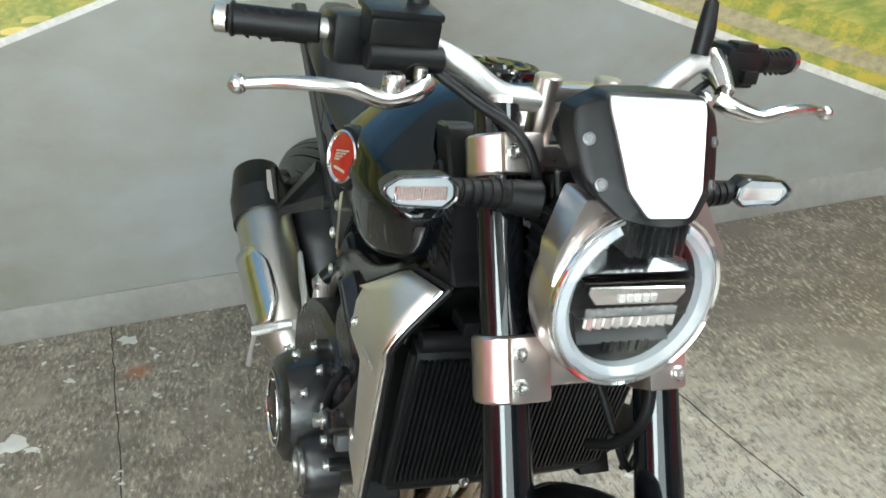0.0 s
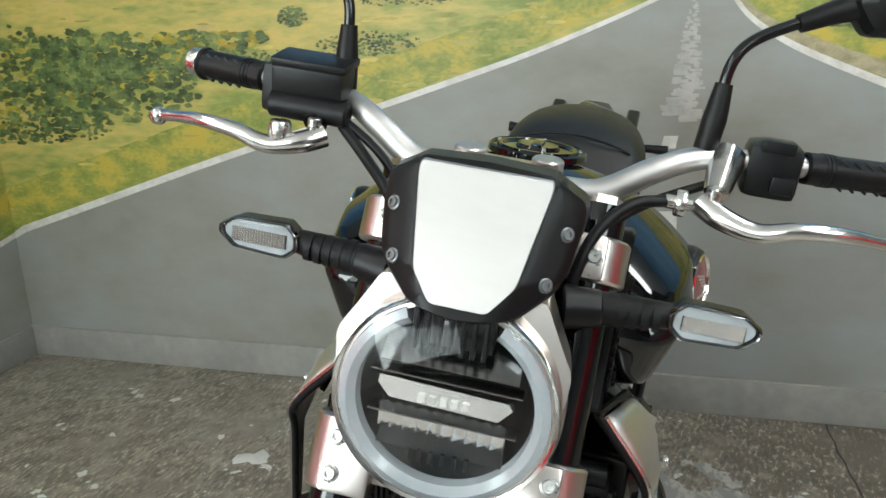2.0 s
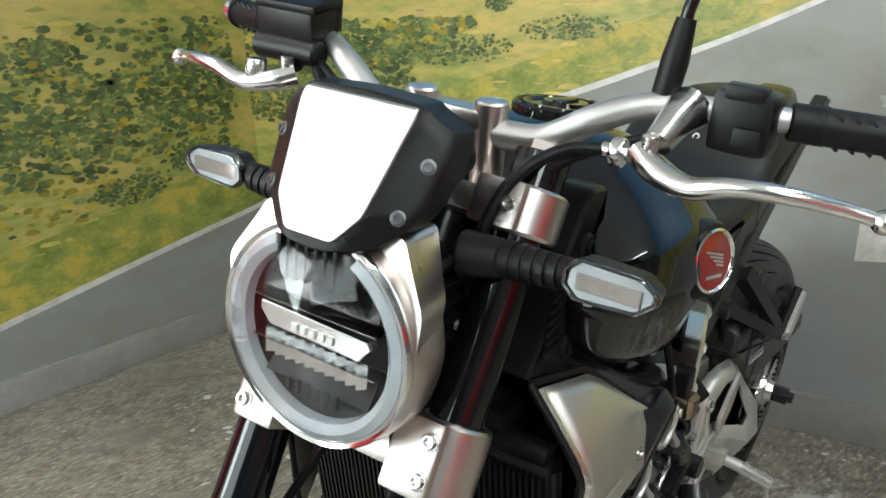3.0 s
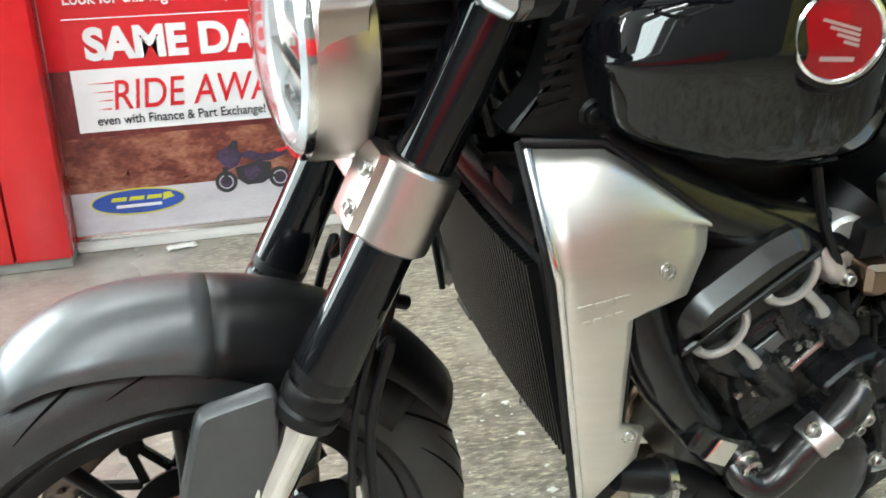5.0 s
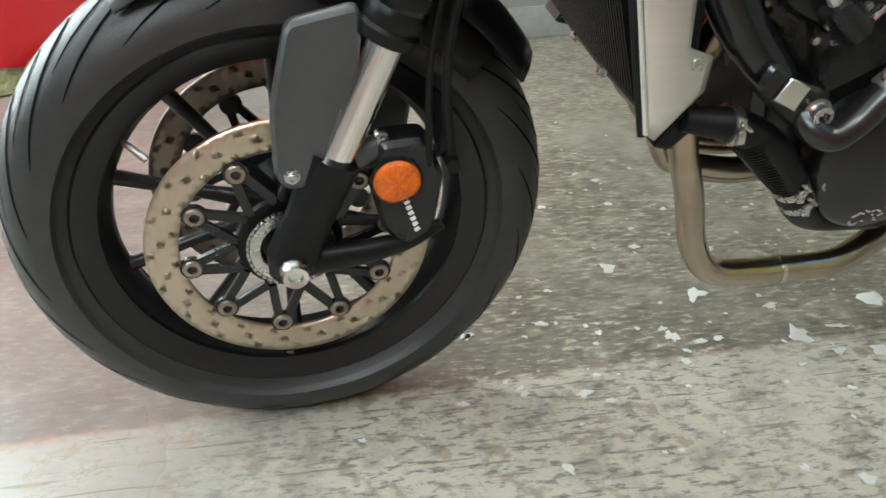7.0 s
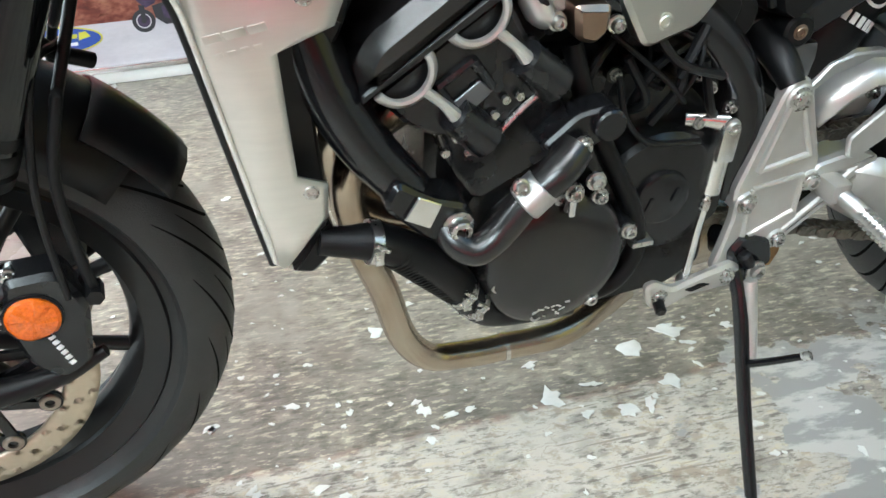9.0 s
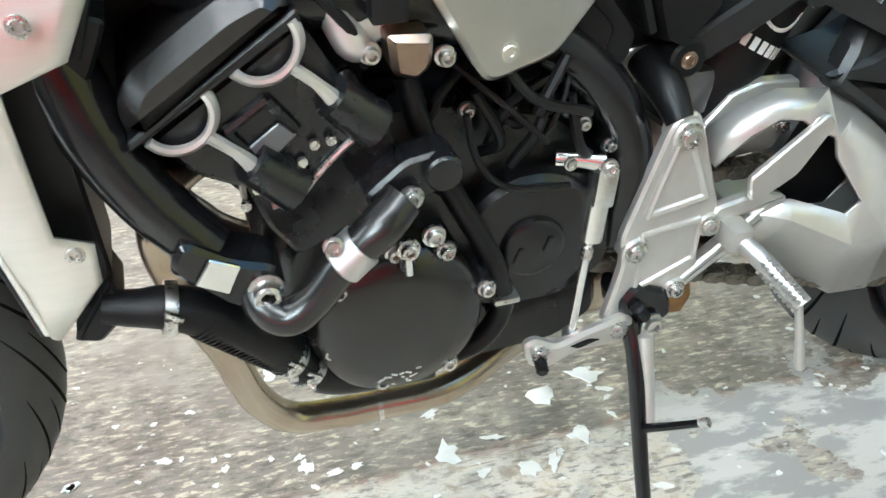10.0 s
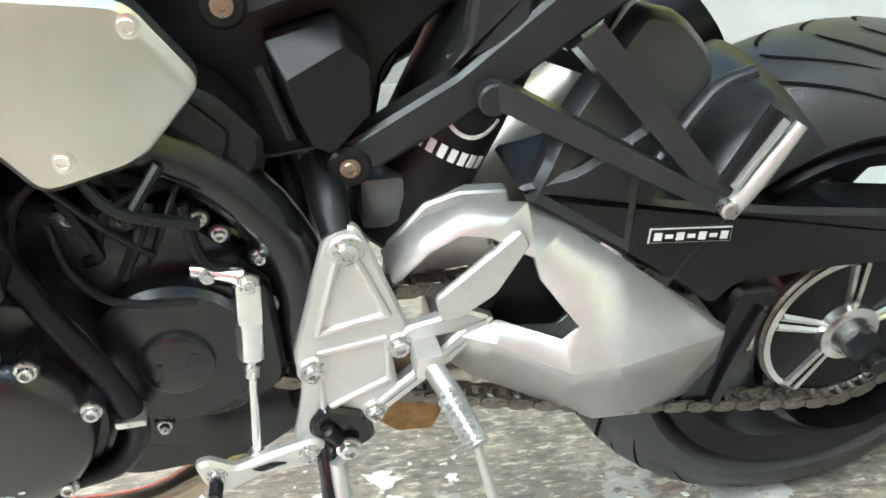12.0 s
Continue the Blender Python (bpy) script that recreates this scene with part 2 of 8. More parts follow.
def link(name, bm, material, parent=None, m=None, sharp=38, sub=0, thick=0.0, bevel=0.0):
    if m is not None:
        bm.transform(m)
    bm.transform(STANCE[0])
    bmesh.ops.recalc_face_normals(bm, faces=bm.faces)
    me = bpy.data.meshes.new(name)
    bm.to_mesh(me)
    bm.free()
    me.materials.append(material)
    for p in me.polygons:
        p.use_smooth = True
    if not sub:
        me.set_sharp_from_angle(angle=radians(sharp))
    ob = new(name, me)
    if parent is not None:
        ob.parent = parent
    if thick:
        s = ob.modifiers.new("thickness", "SOLIDIFY")
        s.thickness, s.offset = thick, 0
    if bevel:
        s = ob.modifiers.new("edges", "BEVEL")
        s.width, s.segments, s.limit_method, s.angle_limit = bevel, 2, "ANGLE", radians(40)
    if sub:
        s = ob.modifiers.new("smooth", "SUBSURF")
        s.levels = s.render_levels = sub
    return ob


def part(name, bm, material, parent, label="", **kw):
    ob = link(name, bm, material, parent, **kw)
    if label:
        ob["label"] = label
    return ob


def lettering(name, text, material, parent, size, m, bold=0.0, shear=0.0, align="LEFT", depth=0.0006, width=1.0):
    """Words in the built-in font as a thin mesh."""
    cu = bpy.data.curves.new(name, "FONT")
    cu.body, cu.size, cu.extrude, cu.offset, cu.shear, cu.align_x = text, size, depth, bold, shear, align
    tmp = new("lettering_curve", cu)
    bpy.context.view_layer.update()
    me = bpy.data.meshes.new_from_object(tmp.evaluated_get(bpy.context.evaluated_depsgraph_get()))
    bpy.data.objects.remove(tmp)
    me.transform(m @ Matrix.Diagonal((width, 1, 1, 1)))
    me.name = name
    me.materials.clear()
    me.materials.append(material)
    ob = new(name, me)
    ob.parent = parent
    return ob


def thing(name, label, category, m=None, group=""):
    ob = new(name)
    ob.empty_display_size = 0.1
    if m is not None:
        ob.matrix_world = m
    return tagged(ob, label, category, group)


# ---- the room ----
def ramp_print(name, stops, scale, stretch, rough=0.45, detail=8, second=0.25, bump=0.0):
    """A printed or stained surface whose colours follow a noise of two scales."""
    m = bpy.data.materials.new(name)
    m.use_nodes = True
    n, k = m.node_tree.nodes, m.node_tree.links
    b = n["Principled BSDF"]
    tc, mp = n.new("ShaderNodeTexCoord"), n.new("ShaderNodeMapping")
    mp.inputs["Scale"].default_value = stretch
    k.new(tc.outputs["Object"], mp.inputs[0])
    a, c = n.new("ShaderNodeTexNoise"), n.new("ShaderNodeTexNoise")
    a.inputs["Scale"].default_value, c.inputs["Scale"].default_value = scale, scale * 7
    a.inputs["Detail"].default_value = c.inputs["Detail"].default_value = detail
    a.inputs["Roughness"].default_value = 0.65
    k.new(mp.outputs[0], a.inputs["Vector"]), k.new(mp.outputs[0], c.inputs["Vector"])
    mx = n.new("ShaderNodeMix")
    mx.inputs["Factor"].default_value = second
    k.new(a.outputs["Fac"], mx.inputs["A"]), k.new(c.outputs["Fac"], mx.inputs["B"])
    cr = n.new("ShaderNodeValToRGB")
    e = cr.color_ramp.elements
    e[0].position, e[0].color = stops[0][0], (*stops[0][1], 1)
    e[1].position, e[1].color = stops[-1][0], (*stops[-1][1], 1)
    for pos, col in stops[1:-1]:
        e.new(pos).color = (*col, 1)
    k.new(mx.outputs["Result"], cr.inputs[0]), k.new(cr.outputs[0], b.inputs["Base Color"])
    b.inputs["Roughness"].default_value = rough
    if bump:
        bp = n.new("ShaderNodeBump")
        bp.inputs["Strength"].default_value, bp.inputs["Distance"].default_value = bump, 0.003
        k.new(c.outputs["Fac"], bp.inputs["Height"]), k.new(bp.outputs[0], b.inputs["Normal"])
    return m


FIELD = ramp_print("printed_meadow", [(0.30, (0.11, 0.17, 0.04)), (0.42, (0.26, 0.31, 0.075)), (0.50, (0.46, 0.41, 0.12)), (0.58, (0.62, 0.48, 0.14)), (0.70, (0.46, 0.36, 0.20))], 2.2, (1, 0.9, 3.0))
VERGE = ramp_print("printed_verge", [(0.32, (0.12, 0.20, 0.03)), (0.48, (0.29, 0.31, 0.07)), (0.58, (0.50, 0.40, 0.07)), (0.70, (0.54, 0.38, 0.05))], 9, (1, 1, 1.6))
BUSH = ramp_print("printed_bushes", [(0.34, (0.035, 0.06, 0.025)), (0.48, (0.085, 0.125, 0.045)), (0.58, (0.17, 0.21, 0.065)), (0.70, (0.32, 0.31, 0.10))], 12, (1, 1, 1))
ROADP = ramp_print("printed_road", [(0.32, (0.20, 0.195, 0.16)), (0.46, (0.265, 0.262, 0.235)), (0.56, (0.29, 0.30, 0.285)), (0.70, (0.32, 0.345, 0.345))], 0.9, (1, 1.0, 1.8), 0.4, second=0.22)
SKYP = ramp_print("printed_sky", [(0.30, (0.09, 0.26, 0.50)), (0.55, (0.20, 0.42, 0.66)), (0.72, (0.60, 0.70, 0.78))], 1.2, (1, 0.6, 1.6))
LINEP = ramp_print("printed_road_line", [(0.35, (0.50, 0.48, 0.44)), (0.6, (0.74, 0.72, 0.68))], 14, (1, 1, 1))
CLINEP = ramp_print("printed_worn_line", [(0.35, (0.30, 0.285, 0.27)), (0.6, (0.43, 0.405, 0.38))], 14, (1, 1, 1))
DIRTP = ramp_print("printed_dirt", [(0.35, (0.26, 0.23, 0.13)), (0.6, (0.44, 0.38, 0.24))], 20, (1, 1, 2))
SKIRT = ramp_print("painted_skirting", [(0.32, (0.24, 0.235, 0.22)), (0.52, (0.30, 0.295, 0.275)), (0.7, (0.37, 0.36, 0.33))], 5, (1, 1, 1), 0.5, bump=0.2)
PAINT = ramp_print("white_wall_paint", [(0.3, (0.66, 0.65, 0.62)), (0.7, (0.76, 0.75, 0.72))], 3, (1, 1, 1), 0.6)
CEIL = ramp_print("white_ceiling", [(0.3, (0.68, 0.68, 0.66)), (0.7, (0.78, 0.78, 0.76))], 3, (1, 1, 1), 0.8)
REDP = ramp_print("red_gloss_laminate", [(0.3, (0.50, 0.012, 0.015)), (0.7, (0.58, 0.018, 0.022))], 3, (1, 1, 1), 0.22)


# dark grey for walls out of view, so black bodywork reflects little
DUSK = ramp_print("unseen_wall_dark_grey", [(0.3, (0.10, 0.10, 0.10)), (0.7, (0.14, 0.138, 0.134))], 3, (1, 1, 1), 0.6)


def leafy(m, lo, hi):
    """Varies a printed colour from leaf clump to leaf clump."""
    n, k = m.node_tree.nodes, m.node_tree.links
    b = n["Principled BSDF"]
    src = b.inputs["Base Color"].links[0].from_socket
    ge, mr, hs = n.new("ShaderNodeNewGeometry"), n.new("ShaderNodeMapRange"), n.new("ShaderNodeHueSaturation")
    mr.inputs["To Min"].default_value, mr.inputs["To Max"].default_value = lo, hi
    k.new(ge.outputs["Random Per Island"], mr.inputs[0])
    k.new(mr.outputs[0], hs.inputs["Value"]), k.new(src, hs.inputs["Color"]), k.new(hs.outputs[0], b.inputs["Base Color"])


leafy(BUSH, 0.6, 1.5)
TUFT = ramp_print("printed_tufts", [(0.32, (0.21, 0.25, 0.055)), (0.48, (0.46, 0.41, 0.11)), (0.60, (0.64, 0.50, 0.13)), (0.72, (0.68, 0.57, 0.24))], 3, (1, 1, 1))
leafy(TUFT, 0.75, 1.1)
FLOWER = ramp_print("printed_flowering_scrub", [(0.30, (0.16, 0.19, 0.03)), (0.46, (0.36, 0.32, 0.05)), (0.56, (0.55, 0.40, 0.05)), (0.70, (0.60, 0.34, 0.04))], 7, (1, 1, 1))
leafy(FLOWER, 0.55, 1.15)


def floor_material():
    """Worn concrete: gritty dark paint behind a straight edge, paler bare floor before it, and flaking white paint."""
    m = ramp_print("worn_concrete", [(0.30, (0.125, 0.108, 0.088)), (0.46, (0.210, 0.186, 0.155)), (0.56, (0.275, 0.245, 0.205)), (0.72, (0.38, 0.345, 0.295))], 2.2, (1, 1, 1), 0.36, 10, 0.4, 0.2)
    n, k = m.node_tree.nodes, m.node_tree.links
    b = n["Principled BSDF"]
    col = b.inputs["Base Color"].links[0].from_socket
    tc = n.new("ShaderNodeTexCoord")
    sep = n.new("ShaderNodeSeparateXYZ")
    k.new(tc.outputs["Object"], sep.inputs[0])

    def noise_tex(scale, detail, rough=0.55, stretch=None):
        t = n.new("ShaderNodeTexNoise")
        t.inputs["Scale"].default_value, t.inputs["Detail"].default_value, t.inputs["Roughness"].default_value = scale, detail, rough
        src = tc.outputs["Object"]
        if stretch:
            mp = n.new("ShaderNodeMapping")
            mp.inputs["Rotation"].default_value, mp.inputs["Scale"].default_value = (0, 0, 0.6), stretch
            k.new(src, mp.inputs[0])
            src = mp.outputs[0]
        k.new(src, t.inputs["Vector"])
        return t.outputs["Fac"]

    def step(src, lo, hi):
        r = n.new("ShaderNodeMapRange")
        r.inputs["From Min"].default_value, r.inputs["From Max"].default_value = lo, hi
        k.new(src, r.inputs[0])
        return r.outputs[0]

    def calc(op, a, c):
        r = n.new("ShaderNodeMath")
        r.operation = op
        for i, v in enumerate((a, c)):
            if isinstance(v, (int, float)):
                r.inputs[i].default_value = v
            else:
                k.new(v, r.inputs[i])
        return r.outputs[0]

    def over(fac, base, colour):
        r = n.new("ShaderNodeMix")
        r.data_type = "RGBA"
        k.new(fac, r.inputs["Factor"]), k.new(base, r.inputs["A"])
        r.inputs["B"].default_value = (*colour, 1)
        return r.outputs["Result"]

    # the paler floor in front of the painted edge, which wanders a little
    edge = calc("ADD", sep.outputs["Y"], calc("MULTIPLY", calc("SUBTRACT", noise_tex(9, 8), 0.5), 0.045))
    edge = calc("SUBTRACT", edge, calc("MULTIPLY", sep.outputs["X"], 0.035))
    pale = calc("MULTIPLY", step(edge, 0.004, -0.006), calc("MULTIPLY", step(sep.outputs["X"], 1.30, 0.95), step(sep.outputs["Y"], -1.15, -0.75)))
    polished = step(calc("ADD", sep.outputs["X"], calc("MULTIPLY", noise_tex(2.5, 4), 0.5)), 0.35, 0.02)
    band = calc("MULTIPLY", calc("MULTIPLY", step(edge, 0.34, 0.03), step(edge, -0.004, 0.006)), step(noise_tex(6, 6), 0.30, 0.55))
    col = over(calc("MULTIPLY", band, 0.5), col, (0.105, 0.092, 0.075))
    # weaker light on the near side towards the rear, painted in as darker brown
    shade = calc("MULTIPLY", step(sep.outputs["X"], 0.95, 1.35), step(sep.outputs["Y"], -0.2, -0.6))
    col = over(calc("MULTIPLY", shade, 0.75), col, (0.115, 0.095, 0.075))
    col = over(calc("MULTIPLY", pale, 0.88), col, (0.51, 0.475, 0.415))
    col = over(calc("MULTIPLY", polished, 0.55), col, (0.185, 0.158, 0.150))
    rim = calc("MULTIPLY", step(calc("ABSOLUTE", edge, 0), 0.016, 0.002), step(noise_tex(30, 4), 0.42, 0.6))
    col = over(calc("MULTIPLY", rim, 0.55), col, (0.30, 0.16, 0.11))
    # grit: cream and dark grains, drawn out one way
    grit = noise_tex(62, 6, 0.68, (0.55, 1.5, 1))
    where = calc("MULTIPLY", step(noise_tex(3.5, 3), 0.30, 0.50), calc("SUBTRACT", 1.0, calc("MULTIPLY", polished, 0.85)))
    col = over(calc("MULTIPLY", calc("MULTIPLY", step(grit, 0.55, 0.595), where), 0.85), col, (0.52, 0.46, 0.34))
    col = over(calc("MULTIPLY", calc("MULTIPLY", step(grit, 0.47, 0.40), where), 0.7), col, (0.065, 0.055, 0.042))
    mott = noise_tex(13, 7, 0.62)
    col = over(calc("MULTIPLY", calc("MULTIPLY", step(mott, 0.52, 0.66), where), 0.45), col, (0.42, 0.365, 0.28))
    col = over(calc("MULTIPLY", calc("MULTIPLY", step(mott, 0.48, 0.36), where), 0.5), col, (0.11, 0.09, 0.07))
    blot = noise_tex(28, 6, 0.6)
    col = over(calc("MULTIPLY", calc("MULTIPLY", step(blot, 0.55, 0.64), where), 0.5), col, (0.085, 0.075, 0.055))
    gl = n.new("ShaderNodeMapRange")
    gl.inputs["To Min"].default_value, gl.inputs["To Max"].default_value = 0.42, 0.27
    k.new(polished, gl.inputs[0]), k.new(gl.outputs[0], b.inputs["Roughness"])
    scratch = noise_tex(40, 2, 0.5, (0.16, 2.6, 1))
    col = over(calc("MULTIPLY", calc("MULTIPLY", step(scratch, 0.63, 0.67), pale), 0.6), col, (0.13, 0.10, 0.08))
    stain = calc("MULTIPLY", calc("MULTIPLY", step(noise_tex(26, 8, 0.66), 0.55, 0.62), pale), 0.65)
    col = over(stain, col, (0.27, 0.21, 0.15))
    crack = calc("MULTIPLY", step(calc("ABSOLUTE", calc("SUBTRACT", noise_tex(9, 8, 0.6, (0.7, 1.3, 1)), 0.5), 0), 0.006, 0.001), pale)
    col = over(calc("MULTIPLY", crack, 0.5), col, (0.17, 0.13, 0.10))
    # flaking white paint round the side stand
    dist = n.new("ShaderNodeVectorMath")
    dist.operation = "DISTANCE"
    dist.inputs[1].default_value = (1.26, -0.20, 0)
    k.new(tc.outputs["Object"], dist.inputs[0])
    near = n.new("ShaderNodeMapRange")
    near.inputs["From Min"].default_value, near.inputs["From Max"].default_value = 0.22, 0.60
    near.inputs["To Min"].default_value, near.inputs["To Max"].default_value = 0.12, -0.22
    k.new(dist.outputs["Value"], near.inputs[0])
    flake = calc("MULTIPLY", step(calc("ADD", noise_tex(8, 10, 0.6), near.outputs[0]), 0.545, 0.555), step(sep.outputs["Y"], 0.14, 0.02))
    col = over(flake, col, (0.46, 0.45, 0.42))
    dirt = calc("MULTIPLY", flake, step(noise_tex(13, 7, 0.62, (0.8, 1.8, 1)), 0.45, 0.53))
    col = over(calc("MULTIPLY", dirt, 0.85), col, (0.25, 0.245, 0.235))
    # a rust stain
    d2 = n.new("ShaderNodeVectorMath")
    d2.operation = "DISTANCE"
    d2.inputs[1].default_value = (1.61, 0.566, 0)
    k.new(tc.outputs["Object"], d2.inputs[0])
    stain = step(calc("ADD", d2.outputs["Value"], calc("MULTIPLY", noise_tex(40, 5), 0.06)), 0.075, 0.035)
    col = over(calc("MULTIPLY", stain, 0.8), col, (0.36, 0.10, 0.03))
    k.new(col, b.inputs["Base Color"])
    return m


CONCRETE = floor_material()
CHIP = mat("white_paint_chip", (0.62, 0.62, 0.59), 0.6, 0, 0.1, 60, bump=0.2)
DARK = mat("dark_joint", (0.05, 0.045, 0.04), 0.8, 0, 0.3, 30)
WX, WY, PY, NX = 1.908, 2.07, 2.13, 0.552


def slab(name, lo, hi, material, bev=0.0):
    c = [(a + b) / 2 for a, b in zip(lo, hi)]
    ob = link(name, box(c, [b - a for a, b in zip(lo, hi)], bev), material)
    return tagged(ob, kind="structure")


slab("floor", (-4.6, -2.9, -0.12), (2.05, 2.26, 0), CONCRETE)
slab("ceiling", (-4.6, -2.9, 2.9), (2.05, 2.26, 3.0), CEIL)
mural_wall = slab("wall_east", (WX, -2.9, 0), (WX + 0.12, 2.26, 2.9), FIELD)
side_wall = slab("wall_north_mural", (NX, WY, 0), (WX, WY + 0.12, 2.9), FIELD)
slab("wall_north", (-4.6, PY + 0.012, 0), (NX + 0.2, PY + 0.13, 2.9), PAINT)
slab("wall_pillar", (NX - 0.012, WY - 0.012, 0), (NX, PY + 0.012, 2.9), PAINT, 0.004)
# unseen closing walls, coloured dark to cut bounce and reflections
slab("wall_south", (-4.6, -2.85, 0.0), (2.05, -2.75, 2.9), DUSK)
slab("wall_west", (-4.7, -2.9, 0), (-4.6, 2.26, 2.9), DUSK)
slab("wall_south_red_panel", (-2.0, -2.748, 0.35), (1.1, -2.71, 1.0), REDP)
tagged(link("baseboard_east", box((WX - 0.008, -0.335, 0.056), (0.016, 4.83, 0.112), 0.004), SKIRT), kind="structure")
tagged(link("baseboard_north", box(((NX + WX) / 2 - 0.009, WY - 0.008, 0.054), (WX - NX - 0.018, 0.016, 0.108), 0.004), SKIRT), kind="structure")


def sheet(outline, place, bm=None):
    """A flat printed shape on a wall; place turns (along, up) into the room."""
    bm = bm or bmesh.new()
    vs = [bm.verts.new(place(a, z)) for a, z in outline]
    f = bm.faces.new(vs)
    if len(vs) > 20:
        bmesh.ops.triangulate(bm, faces=[f])
    return bm


def strip(line, width, place, bm=None, lift=0.0):
    """A band along a line of (along, up), as wide as width(i)."""
    bm = bm or bmesh.new()
    n = len(line)
    pts = []
    for i, (a, z) in enumerate(line):
        p, q = Vector(line[max(i - 1, 0)]), Vector(line[min(i + 1, n - 1)])
        t = (q - p).normalized()
        w = width(i / (n - 1)) / 2
        pts.append(((a - t.y * w, z + t.x * w + lift), (a + t.y * w, z - t.x * w + lift)))
    rings(bm, [[Vector(place(*a)), Vector(place(*b))] for a, b in pts], closed=False, cap=False)
    return bm


def east(layer):
    return lambda y, z: (WX - 0.002 - 0.0012 * layer, min(0.9965 * y + 0.0033 * z + 0.0299, WY - 0.001), 0.9935 * z - 0.0104 * y + 0.020)


def north(layer):
    return lambda x, z: (max(NX, min(0.9792 * x - 0.0128 * z + 0.015, WX - 0.001)), WY - 0.002 - 0.0012 * layer, 0.0107 * x + 0.9915 * z - 0.0109)


def smooth2(line, n=6):
    return [(p.x, p.y) for p in crom([(a, b, 0) for a, b in line], n)]


def thicket(rng, a, z, w, h, count, wall, layer, limit=99.0):
    """A bush of many small leaf clumps, thinner towards its rim."""
    bm = bmesh.new()
    for i in range(count):
        u, r = rng.uniform(0, 2 * math.pi), rng.random() ** 0.6 * 0.5
        q = min(w, h, 0.2) * rng.uniform(0.05, 0.15)
        clump(rng, min(a + w * r * math.cos(u), limit), z + h * r * math.sin(u), q * rng.uniform(1.0, 1.9), q, wall(layer + 0.003 * i), bm, 13)
    return bm


def clump(rng, a, z, w, h, place, bm, n=34):
    """A leafy outline with an uneven edge."""
    pts = []
    for i in range(n):
        u = 2 * math.pi * i / n
        k = rng.uniform(0.72, 1.16)
        pts.append((a + w * 0.5 * k * math.cos(u), z + h * 0.5 * k * (math.sin(u) if math.sin(u) > 0 else 0.75 * math.sin(u))))
    sheet(pts, place, bm)


def foliage(rng, wall, place, span, band, count):
    """Dense printed scrub: dark leaf clumps above, flowering ones between and below them."""
    dark, bright = bmesh.new(), bmesh.new()
    for i in range(count):
        a = rng.uniform(*span)
        lo, hi = band(a)
        t = rng.random()
        z = lo + (hi - lo) * t
        w = rng.uniform(0.012, 0.042)
        flower = rng.random() > 0.25 + 0.6 * t
        clump(rng, a, z, w * rng.uniform(0.9, 1.5), w * rng.uniform(0.5, 0.9), place(1.05 + 0.001 * i), bright if flower else dark, 9)
    tagged(part("printed_scrub", dark, BUSH, wall), kind="stuff")
    tagged(part("printed_flowers", bright, FLOWER, wall), kind="stuff")


